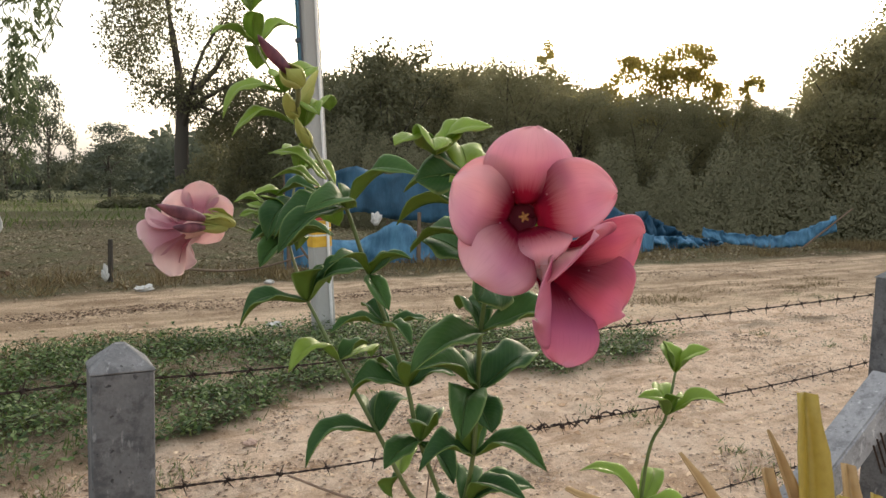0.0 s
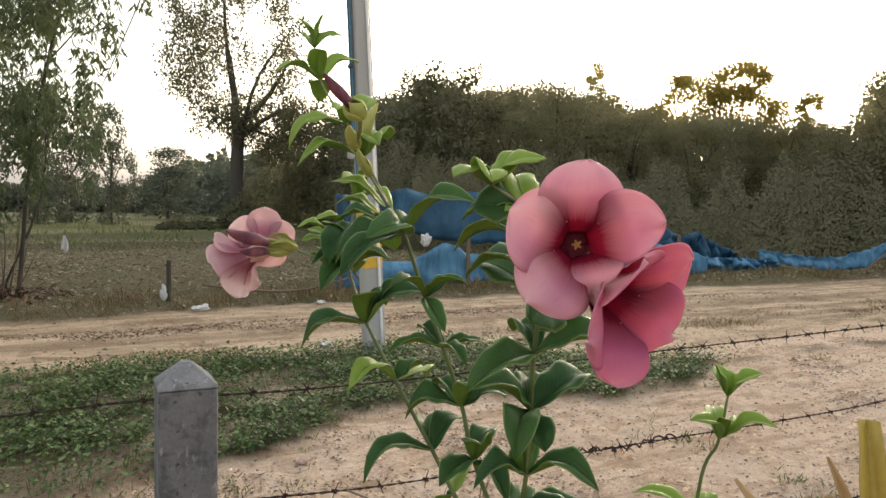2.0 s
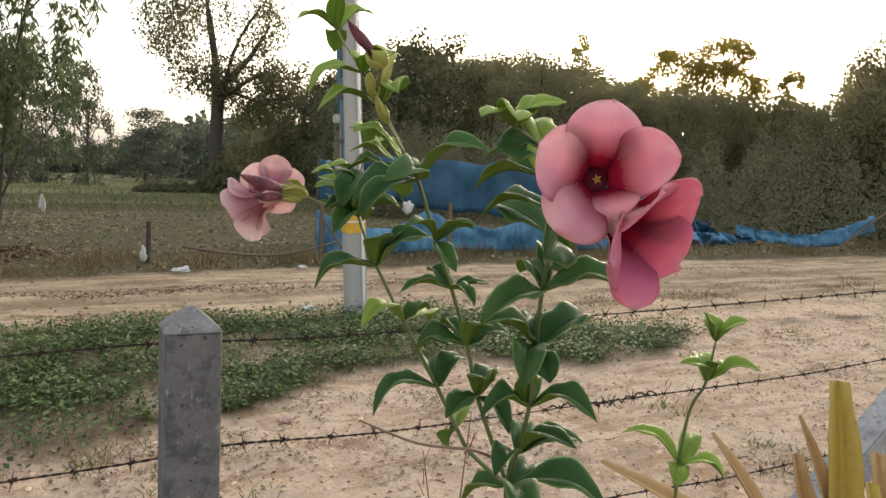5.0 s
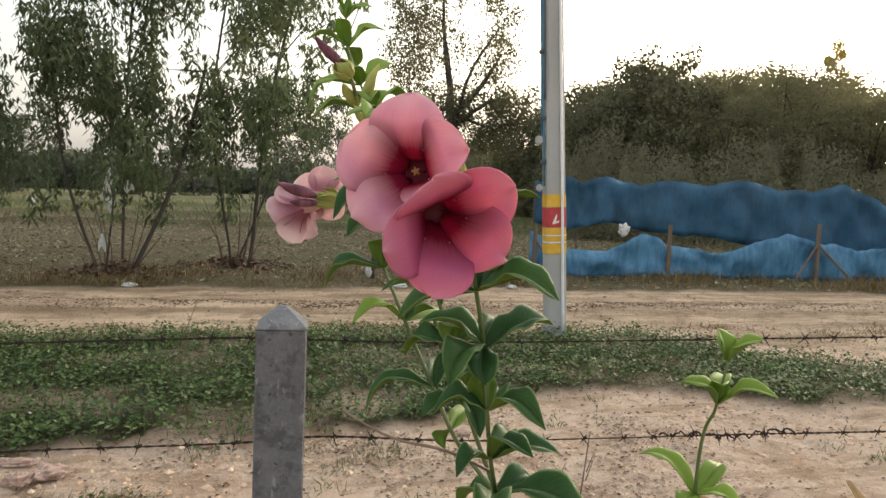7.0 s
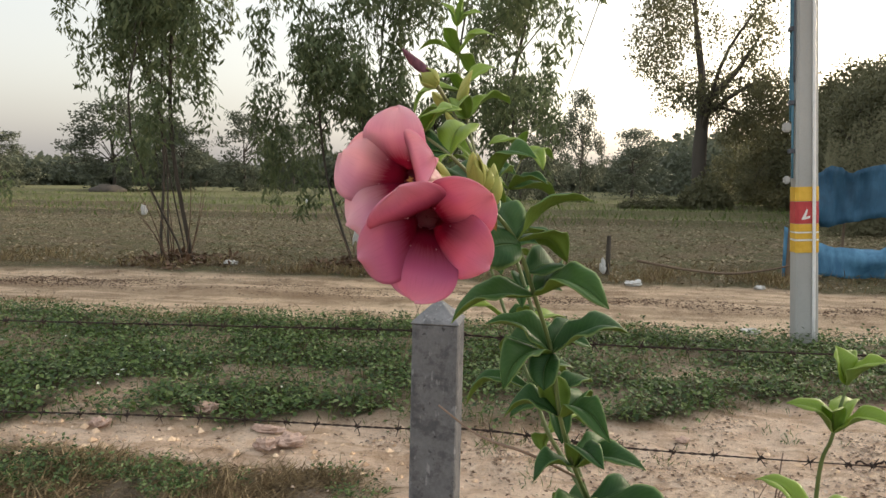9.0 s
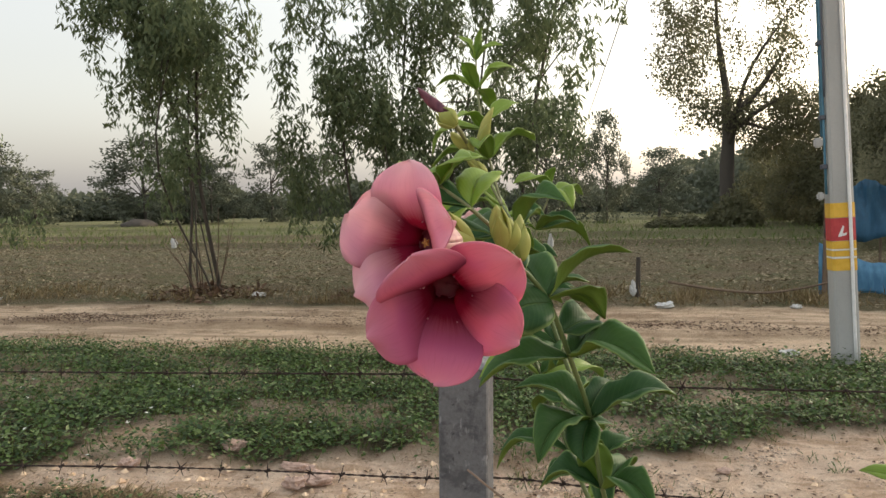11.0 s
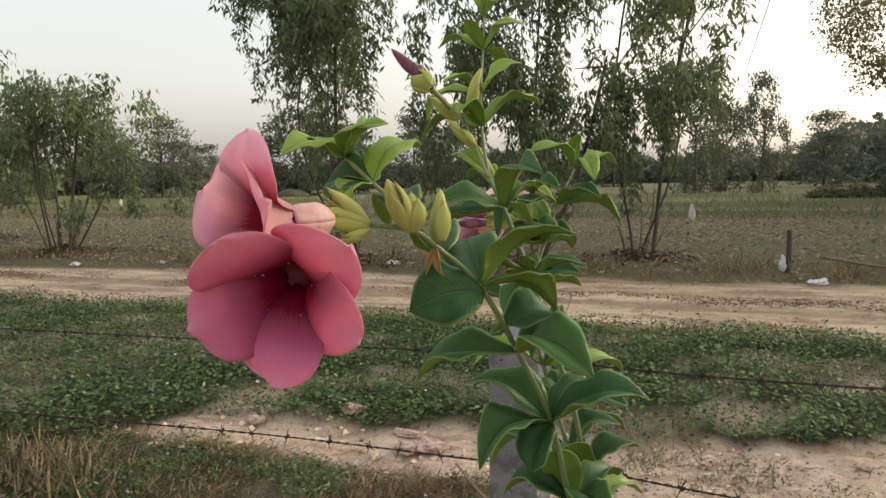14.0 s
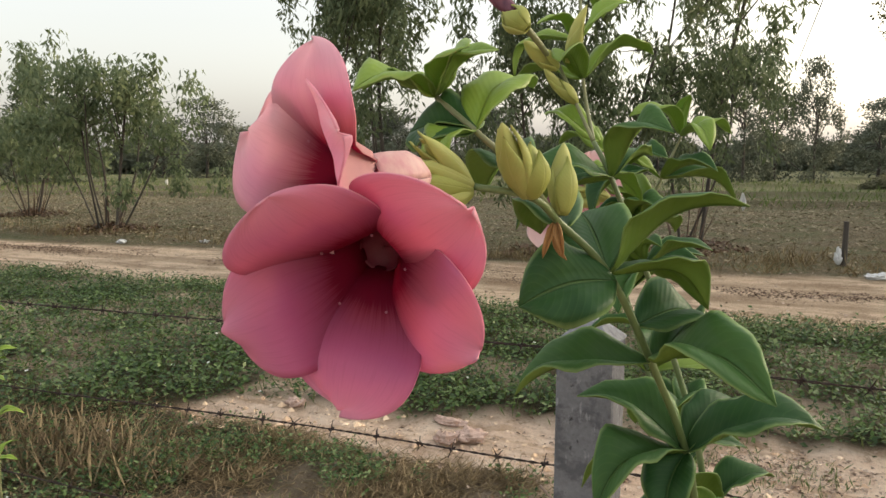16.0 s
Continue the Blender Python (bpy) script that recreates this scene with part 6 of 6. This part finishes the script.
S.leaf((0.308, 0.72, 1.075), (0.270, 0.705, 1.090), 0.024, arch=0.14, young=True)
S.leaf((0.308, 0.72, 1.075), (0.365, 0.735, 1.060), 0.028, arch=0.18)
S.leaf((0.304, 0.690, 1.082), (0.266, 0.660, 1.053), 0.032, arch=0.18, fold=33)
S.leaf((0.276, 0.690, 1.079), (0.248, 0.690, 1.083), 0.018, young=True, arch=0.12, fold=33)
S.leaf((0.280, 0.700, 1.062), (0.255, 0.700, 1.070), 0.017, young=True, arch=0.12, fold=33)
S.leaf((0.292, 0.690, 1.062), (0.270, 0.680, 1.088), 0.020, young=True, arch=0.12, fold=33)
S.leaf((0.290, 0.690, 1.046), (0.322, 0.655, 1.056), 0.028, arch=0.18, fold=35)
S.leaf((0.288, 0.700, 1.086), (0.318, 0.680, 1.094), 0.024, arch=0.14, fold=33)
S.leaf((0.301, 0.660, 1.000), (0.346, 0.655, 1.028), 0.030, arch=0.16, fold=35)
S.leaf(LF, (0.262, 0.665, 1.030), 0.030, arch=0.16, fold=35)
S.leaf(LF, (0.285, 0.665, 1.070), 0.024, young=True, arch=0.12, fold=32)
S.leaf(SH2, (0.355, 0.762, 1.114), 0.022, young=True, arch=0.20, fold=33)
S.leaf(SH2, (0.290, 0.690, 1.127), 0.022, young=True, arch=0.20, fold=33)
S.leaf(SH2, (0.326, 0.725, 1.140), 0.014, young=True, arch=0.07, fold=37)
S.leaf(SH2, (0.345, 0.700, 1.100), 0.022, young=True, arch=0.25, fold=33)


def frame_of(axis, spin):
    """Axes of a flower that faces along axis: right and up as its viewer sees them."""
    z = unit(axis)
    right = unit(np.cross(np.array([0, 0, 1.0]), z))
    up = np.cross(z, right)
    c, s = math.cos(radians(spin)), math.sin(radians(spin))
    return right * c + up * s, up * c - right * s, z


def flower(held, mouth, axis, foot, size, angles, mats, name="flower", label="", flare=1.0, lengths=(1, 1, 1, 1, 1), star=True, heights=(0, 0, 0, 0, 0), widths=(1, 1, 1, 1, 1), lower=(1, 1, 1, 1, 1), upper=(1, 1, 1, 1, 1)):
    """A trumpet flower: slender tube from foot, funnel, five broad overlapping petals about the mouth."""
    o = np.array(mouth)
    ex, ey, ez = frame_of(axis, 0)
    head = thing(name, Vector(o - held.o), "", "")
    head.parent = held.ob
    tagged(head, label)
    k = size / 0.036
    # tube and funnel: a swept skin whose inner side is the dark throat
    f = np.array(foot) - o
    end, lead = -ez * 0.0235 * k, -ez * 0.048 * k
    spine = np.array([(1 - w) ** 2 * f + 2 * w * (1 - w) * lead + w * w * end for w in np.linspace(0, 1, 26)])
    rad = np.interp(np.linspace(0, 1, 26), [0, 0.36, 0.50, 0.68, 0.86, 1.0], np.array([0.0022, 0.0027, 0.0062, 0.0080, 0.0078, 0.0067]) * k)
    g = np.zeros((26, 25, 3))
    for i in range(26):
        d = unit(spine[min(i + 1, 25)] - spine[max(i - 1, 0)])
        a = unit(ex - d * np.dot(ex, d))
        b = np.cross(d, a)
        for j in range(25):
            w = 2 * math.pi * j / 24
            g[i, j] = spine[i] + rad[i] * (a * math.cos(w) + b * math.sin(w)) * (1 + 0.05 * math.cos(5 * w))
    put("corolla_tube", sheet_mesh("corolla_tube", g[:, ::-1], 0.0005, (M_TUBE, M_THROAT)), head, "pale pink flower tube")
    cup = np.zeros((7, 21, 3))
    for i, (cr, cz) in enumerate(((0.0062, 0.0225), (0.0060, 0.0235), (0.0054, 0.0244), (0.0044, 0.0252), (0.0030, 0.0258), (0.0015, 0.0261), (0.0002, 0.0262))):
        for j in range(21):
            w = 2 * math.pi * j / 20
            cup[i, j] = (ex * math.cos(w) + ey * math.sin(w)) * cr * k - ez * cz * k
    put("throat", sheet_mesh("throat", cup, 0.0003, (M_THROAT, M_THROAT)), head, "dark red throat lining")
    for q in range(5):
        th = radians(angles[q])
        rd, tg = ex * math.cos(th) + ey * math.sin(th), ey * math.cos(th) - ex * math.sin(th)
        nu, nv = 25, 17
        g = np.zeros((nu, nv, 3))
        R = size * lengths[q]
        rng = random.Random(q * 13 + int(size * 1e5))
        p1, p2 = rng.uniform(0, 6.28), rng.uniform(0, 6.28)
        for i in range(nu):
            s = 1 - (1 - i / (nu - 1)) ** 1.7
            r = 0.0056 * k + (R - 0.0056 * k) * s
            if s < 0.45:
                hw = 0.0058 * k + 0.0126 * k * math.sin(math.pi / 2 * s / 0.45) ** 1.1
            else:
                hw = 0.0184 * k * max(0.0, 1 - ((s - 0.45) / 0.55) ** 2.15) ** 0.5
            hw = max(hw, 0.0012 * k) * (1 + (widths[q] - 1) * s)
            lift = (-0.0185 * (1 - s) ** 2.4 + 0.0005 - 0.0080 * max(0, s - 0.55) ** 2) * k * flare - 0.006 * k * max(0.0, 1 - s / 0.1)
            for j in range(nv):
                v = -1 + 2 * j / (nv - 1)
                wing = hw * (1.10 + (upper[q] - 1) * s if v > 0 else 0.92 + (lower[q] - 1) * s)
                rr_ = r * (1 + s * s * (1 - s ** 6) * (0.03 * math.sin(2.6 * v + p1) + 0.018 * math.sin(6.5 * v + p2))) - 0.07 * hw * v * v * (0.3 + s)
                z = lift + heights[q] * s ** 1.2 + v * hw * 0.15 * (0.35 + 0.65 * s) + 0.05 * hw * v * v * (1 - s) - 0.03 * hw * v * v * s
                z += 0.0016 * k * s * math.sin(2.2 * v + 2.4 * s + p1) + 0.0010 * k * s * s * math.sin(5.5 * v + p2) + 0.0011 * k * s * (1 - s) * math.cos(9 * v + p1)
                g[i, j] = rd * rr_ + tg * wing * v + ez * z
        put("petal", sheet_mesh("petal", g, 0.0005, mats), head)
        bm = bmesh.new()
        dd = rd * math.cos(0.62) + tg * math.sin(0.62)
        bmesh.ops.create_icosphere(bm, subdivisions=1, radius=0.00045 * k, matrix=Matrix.Translation(Vector(dd * 0.0122 * k - ez * 0.0086 * k)))
        part("throat_scale", bm, M_PETAL_PALE, head, "tiny pale scale at the throat")
    if star:
        bm = bmesh.new()
        for q in range(5):
            th = radians(72 * q + 36)
            dd = ex * math.cos(th) + ey * math.sin(th)
            c0 = -ez * 0.0205 * k
            rod_bm(bm, Vector(c0 + dd * 0.0004 * k), Vector(c0 + dd * 0.0023 * k + ez * 0.0006 * k), 0.0009 * k, 6, 0.0004 * k)
        part("anther_star", bm, M_ANTHER, head, "small orange star deep in the throat")
        # yellow ring where the tube narrows
    v, fc = tube_data(smooth_line([spine[2], spine[4], spine[6], spine[8]], 8), [0.0030 * k, 0.0031 * k, 0.0040 * k], 12)
    put("tube_neck", mesh_of("tube_neck", v, fc, M_YELLOW), head, "yellow neck of the flower tube")
    return head


def sepals(held, foot, axis, length, count=5, mats=(M_SEPAL, M_SEPAL), spread=0.35, width=0.36, seed=1, name="sepal"):
    ex, ey, ez = frame_of(axis, seed * 31)
    rng = random.Random(seed)
    for q in range(count):
        th = 2 * math.pi * q / count + rng.uniform(-0.2, 0.2)
        dd = ex * math.cos(th) + ey * math.sin(th)
        sp = spread * rng.uniform(0.6, 1.4)
        tip = np.array(foot) + (ez + dd * sp) * length * rng.uniform(0.8, 1.15)
        base = np.array(foot) + dd * 0.0012
        held.leaf(base, tip, length * width * rng.uniform(0.85, 1.15), name=name, mats=mats, arch=0.12, fold=48, roll=rng.uniform(-40, 40), widest=0.42)


def calyx(held, foot, axis, length, r, count=3, seed=1, mats=(M_SEPAL, M_SEPAL), name="sepal", open_tip=0.55):
    """Broad plump sepals lapped round a bud, each a curved shell with a free pointed tip."""
    ex, ey, ez = frame_of(axis, seed * 47)
    rng = random.Random(seed)
    o = np.array(foot) - held.o
    for q in range(count):
        th = 2 * math.pi * q / count + rng.uniform(-0.25, 0.25)
        ln = length * rng.uniform(0.82, 1.08)
        flare = open_tip * rng.uniform(0.3, 1.6)
        twist = rng.uniform(-0.5, 0.5)
        nu, nv = 13, 9
        g = np.zeros((nu, nv, 3))
        for i in range(nu):
            u = i / (nu - 1)
            rad = r * (0.25 * (1 - u) + 0.92 * math.sin(math.pi * (0.02 + 0.88 * u)) ** 0.85) + r * flare * max(0, u - 0.76) ** 2 * 9
            half = 1.45 * (2.2 / max(2.0, count)) ** 0.4 * math.sin(math.pi * min(1.0, 0.26 + 0.74 * u)) ** 0.85 + 0.02
            for j in range(nv):
                v = -1 + 2 * j / (nv - 1)
                a = th + twist * u + v * half
                rr_ = rad * (1 + 0.05 * q + 0.05 * math.sin(5 * v + seed) * u + 0.08 * (1 - abs(v)) * u)
                g[i, j] = o + ez * ln * (u - 0.06 * v * v * u) + (ex * math.cos(a) + ey * math.sin(a)) * rr_
        put(name, sheet_mesh(name, g[:, ::-1], 0.0006, mats), held.ob)


def bud(held, foot, tip, r, mat, name="bud", label="", sepal_len=0.0, seed=1):
    """A closed bud: a twisted spindle, with sepals at its foot."""
    a, b = np.array(foot), np.array(tip)
    s = np.linspace(0, 1, 15)
    rad = 0.84 * r * np.sin(np.pi * np.clip(s * 0.86 + 0.12, 0, 1)) ** 0.8
    rad[-1] = r * 0.06
    bend = np.cross(unit(b - a), np.array([0.3, 0.4, 0.85])) * np.linalg.norm(b - a) * 0.05
    pts = np.array([a + (b - a) * q + bend * math.sin(math.pi * q) for q in s]) - held.o
    v, f = tube_data(pts, rad, 14)
    v = np.array(v).reshape(15, 14, 3)
    for i in range(15):
        for j in range(14):
            w = 2 * math.pi * j / 14 + i * 0.16
            v[i, j] = pts[i] + (v[i, j] - pts[i]) * (1 + 0.10 * math.cos(3 * w))
    ob = put(name, mesh_of(name, v.reshape(-1, 3), f, mat), held.ob, label)
    if sepal_len:
        calyx(held, foot, b - a, sepal_len, r * 0.88, 3, seed, open_tip=0.5)
    return ob


FL1, AX1 = (0.2749, 0.2974, 1.0829), (-0.447, -0.894, 0.03)
FL2, AX2 = (0.2981, 0.2907, 1.0536), (0.15, -0.93, -0.33)
flower(S, FL1, AX1, (0.2865, 0.350, 1.0845), 0.0375, (17, 87, 156, 224, 284), (M_PETAL_SOFT, M_PETAL_BACK), label="open pink trumpet flower with a dark red throat", lengths=(0.97, 1.04, 0.98, 0.97, 0.62), heights=(0.0050, -0.006, -0.001, 0.001, -0.010), widths=(0.90, 1.08, 1.08, 1.05, 0.90), lower=(0.62, 1, 1, 1, 1), upper=(1, 1, 1, 1, 0.5))
flower(S, FL2, AX2, (0.2885, 0.343, 1.0835), 0.0375, (34, -26, -101, 193, 116), (M_PETAL, M_PETAL_BACK), label="open pink trumpet flower facing the road fence", lengths=(1.08, 1.0, 0.95, 0.95, 0.86), heights=(-0.001, 0.002, 0.007, 0.009, 0.0095), widths=(1.12, 0.97, 1.0, 1.02, 1.2), star=False)
calyx(S, (0.3000, 0.3665, 1.0790), (-0.0135, -0.021, 0.008), 0.030, 0.0038, 3, seed=3, open_tip=0.8)
calyx(S, (0.3000, 0.3660, 1.0775), (-0.0125, -0.023, 0.004), 0.026, 0.0036, 3, seed=5, open_tip=0.8)
FL3, AX3 = (0.203, 0.775, 1.042), (-0.62, 0.62, -0.35)
flower(S, FL3, AX3, (0.250, 0.752, 1.057), 0.036, (75, 150, 222, 294, 6), (M_PETAL_PALE, M_PETAL_PALE), label="pale pink flower turned towards the field", star=False, lengths=(0.95, 1.0, 1.05, 1.1, 0.95), flare=1.2, heights=(0, -0.004, -0.004, -0.006, 0))
flower(S, (0.238, 0.800, 1.066), (0.12, 0.95, 0.22), (0.252, 0.754, 1.060), 0.035, (20, 92, 164, 236, 308), (M_PETAL_PALE, M_PETAL_PALE), label="pale pink flower seen from behind", star=False, flare=1.2, heights=(-0.006, -0.006, -0.004, 0, -0.004))
bud(S, (0.232, 0.734, 1.064), (0.190, 0.730, 1.077), 0.0072, M_BUD, label="dark purple closed bud")
bud(S, (0.232, 0.735, 1.056), (0.203, 0.730, 1.057), 0.0055, M_BUD, label="dark purple closed bud")
bud(S, (0.254, 0.748, 1.060), (0.226, 0.738, 1.066), 0.0050, M_SEPAL, label="closed green bud", sepal_len=0.030, seed=24)
bud(S, (0.254, 0.746, 1.054), (0.228, 0.735, 1.056), 0.0046, M_SEPAL, label="closed green bud", sepal_len=0.028, seed=25)
calyx(S, (0.262, 0.748, 1.058), (-0.9, -0.15, 0.25), 0.030, 0.0058, 4, seed=26, open_tip=0.9)
sepals(S, (0.260, 0.748, 1.057), (-0.8, -0.2, 0.3), 0.030, 3, seed=7, spread=0.35, width=0.4)
sepals(S, (0.285, 0.735, 1.046), (-0.5, -0.3, 0.6), 0.020, 3, seed=8, spread=0.3, mats=(M_YOUNG, M_YOUNG_UNDER))
# buds beside the flowers
bud(S, (0.2995, 0.3660, 1.0800), (0.2900, 0.3500, 1.0930), 0.0042, M_SEPAL, label="closed yellow-green bud", sepal_len=0.028, seed=21)
bud(S, (0.3000, 0.3665, 1.0765), (0.2930, 0.3500, 1.0715), 0.0034, M_SEPAL, label="closed yellow-green bud", sepal_len=0.020, seed=22)
bud(S, (0.3150, 0.3810, 1.0750), (0.3130, 0.3620, 1.1000), 0.0056, M_SEPAL, label="closed yellow-green bud", sepal_len=0.029, seed=11)
bud(S, (0.3170, 0.3820, 1.0745), (0.3185, 0.3760, 1.0930), 0.0066, M_SEPAL, label="closed yellow-green bud", sepal_len=0.020, seed=12)
bud(S, (0.3225, 0.4015, 1.0670), (0.3215, 0.4060, 1.0945), 0.0056, M_SEPAL, label="closed yellow-green bud", sepal_len=0.026, seed=13)
sepals(S, (0.3205, 0.4005, 1.0640), (0.05, -0.15, -0.8), 0.013, 4, seed=14, spread=0.35, mats=(M_WITHERED, M_WITHERED), name="withered_sepal")
# bud cluster of the tall shoot
bud(S, (0.254, 0.547, 1.171), (0.228, 0.543, 1.195), 0.0052, M_BUD, label="purple-brown unopened flower bud")
tube("bud_stalk", np.array([(0.264, 0.580, 1.146), (0.262, 0.562, 1.156), (0.256, 0.545, 1.167)]) - S.o, [0.0016, 0.0018, 0.0022], M_STEM_YOUNG, shrub, 8, 10)
calyx(S, (0.259, 0.543, 1.164), (-0.025, -0.001, 0.022), 0.021, 0.0070, 4, seed=15, open_tip=0.35)
bud(S, (0.266, 0.580, 1.146), (0.252, 0.557, 1.160), 0.0058, M_SEPAL, label="closed yellow-green bud", sepal_len=0.020, seed=16)
bud(S, (0.270, 0.588, 1.150), (0.284, 0.580, 1.182), 0.0048, M_SEPAL, label="closed yellow-green bud", sepal_len=0.028, seed=18)
bud(S, (0.278, 0.582, 1.124), (0.262, 0.566, 1.144), 0.0045, M_SEPAL, label="closed yellow-green bud", sepal_len=0.022, seed=19)

# ---- the young shoot beside it ----
young = thing("young_shoot", (0.60, 0.56, float(ground_z(0.6, 0.56))), "young green shoot with fresh leaf pairs on a thin stem", "shrub")
Y = Held(young)
S0, S1, S2 = (0.571, 0.520, 0.809), (0.572, 0.495, 0.898), (0.579, 0.493, 0.936)
Y.stem([(0.60, 0.56, -0.02), (0.59, 0.55, 0.4), S0, S1, S2], [0.0030, 0.0024, 0.0018, 0.0013], M_STEM, 36)
Y.leaf(S2, (0.573, 0.500, 0.964), 0.024, young=True, arch=0.05, fold=54)
Y.leaf(S2, (0.596, 0.474, 0.961), 0.027, young=True, arch=0.07, fold=50)
Y.leaf(S2, (0.590, 0.515, 0.960), 0.018, young=True, arch=0.07, fold=50)
Y.leaf(S1, (0.606, 0.464, 0.917), 0.022, young=True, arch=0.20, fold=48)
Y.leaf(S1, (0.540, 0.494, 0.922), 0.022, young=True, arch=0.18, fold=46)
Y.leaf(S1, (0.562, 0.470, 0.925), 0.020, young=True, arch=0.12, fold=46)
Y.leaf(S1, (0.600, 0.530, 0.918), 0.020, young=True, arch=0.14)
Y.leaf(S0, (0.537, 0.562, 0.836), 0.026, young=True, arch=0.22, fold=46)
Y.leaf(S0, (0.594, 0.482, 0.806), 0.026, young=True, arch=0.25, fold=46)
Y.leaf(S0, (0.612, 0.545, 0.830), 0.024, young=True, arch=0.14)
Y.leaf(S0, (0.548, 0.500, 0.800), 0.026, young=True, arch=0.16)
Y.leaf((0.585, 0.543, 0.68), (0.540, 0.520, 0.700), 0.028, young=True, arch=0.16)
Y.leaf((0.585, 0.543, 0.68), (0.630, 0.560, 0.705), 0.028, young=True, arch=0.16)

# ---- bromeliad below the strut ----
brom = thing("bromeliad", (1.26, 0.80, float(ground_z(1.26, 0.8))), "bromeliad with long yellow and tan strap leaves", "plant")
B = Held(brom)
for base, tip, w, arch, tan in (
        ((1.275, 0.82, 0.02), (1.345, 0.85, 0.722), 0.095, 0.02, False), ((1.27, 0.80, 0.02), (1.035, 0.85, 0.668), 0.056, 0.08, True),
        ((1.24, 0.80, 0.02), (0.800, 0.85, 0.665), 0.054, 0.14, True), ((1.26, 0.79, 0.02), (1.050, 0.85, 0.545), 0.052, 0.16, True),
        ((1.29, 0.81, 0.02), (1.262, 0.86, 0.662), 0.046, 0.03, True), ((1.33, 0.82, 0.02), (1.475, 0.85, 0.565), 0.07, 0.05, True),
        ((1.34, 0.82, 0.02), (1.566, 0.85, 0.490), 0.065, 0.08, False), ((1.31, 0.80, 0.02), (1.420, 0.83, 0.520), 0.075, 0.03, False),
        ((1.34, 0.80, 0.02), (1.700, 0.84, 0.520), 0.050, 0.10, False), ((1.30, 0.84, 0.02), (1.330, 0.92, 0.560), 0.065, 0.04, True),
        ((1.24, 0.78, 0.02), (1.00, 0.70, 0.40), 0.046, 0.15, True)):
    m2 = (M_STRAP_TAN, M_STRAP_TAN) if tan else (M_STRAP, M_STRAP)
    B.leaf(base, tip, w, name="strap_leaf", mats=m2, arch=arch, fold=44, curl=0.1, ruffle=0.02, widest=0.6, thick=0.0015, blunt=0.22, tip_w=0.28 if w > 0.06 else 0.1)

# ---- seedlings and the shrub twig at the fence ----
def shoot(at, height, n, size, label, seed, mats=None, lean=(0, 0)):
    rng = random.Random(seed)
    z0 = float(ground_z(at[0], at[1]))
    ob = thing("leafy_shoot", (at[0], at[1], z0), label, "plant", "small shoots")
    top = np.array([lean[0], lean[1], height])
    tube("stem", [(0, 0, -0.02), top * 0.5 + np.array([rng.uniform(-0.02, 0.02), 0, 0]), top], [0.0035, 0.0012], M_STEM_YOUNG, ob, 6, 12)
    for i in range(n):
        s = 0.35 + 0.65 * i / max(1, n - 1)
        a = i * 2.4 + rng.uniform(-0.4, 0.4)
        b = top * s
        tip = b + np.array([math.cos(a), math.sin(a), rng.uniform(0.1, 0.7)]) * size * rng.uniform(0.7, 1.2)
        leaf(ob, b, tip, size * 0.42, young=True, arch=0.15, fold=44)
    return ob


shoot((0.36, 1.06), 0.46, 12, 0.06, "young yellow-green leafy shoot below the flowers", 3)
shoot((0.50, 1.10), 0.44, 12, 0.055, "young yellow-green leafy shoot below the flowers", 4)
shoot((-0.91, 0.93), 0.88, 16, 0.045, "yellow-green shrub twig growing by the barbed wire", 6, lean=(0.0, 0.03))
shoot((-1.02, 0.98), 0.72, 16, 0.05, "yellow-green shrub twig growing by the barbed wire", 8, lean=(0.03, 0.02))


def bare_twig(at, height, seed, lean=(0.0, 0.0)):
    rng = random.Random(seed)
    ob = thing("bare_twig", (at[0], at[1], float(ground_z(at[0], at[1]))), "thin bare dry twig standing in the sand", "twig", "dry twigs")
    top = np.array([lean[0], lean[1], height])
    tube("stick", [(0, 0, -0.03), top * 0.5 + np.array([rng.uniform(-0.02, 0.02), 0, 0]), top], [0.003, 0.0012], M_TWIG, ob, 6, 10)
    for i in range(5):
        b = top * rng.uniform(0.45, 0.95)
        a = rng.uniform(0, 6.28)
        tube("side_twig", [b, b + np.array([math.cos(a) * 0.03, math.sin(a) * 0.03, 0.05])], [0.0014, 0.0007], M_TWIG, ob, 5, 4)
    return ob


bare_twig((0.73, 1.25), 0.62, 1, (0.03, 0.0))
bare_twig((0.80, 1.5), 0.45, 2, (-0.02, 0.0))
bare_twig((-0.52, 3.9), 0.45, 3, (0.14, 0.0))
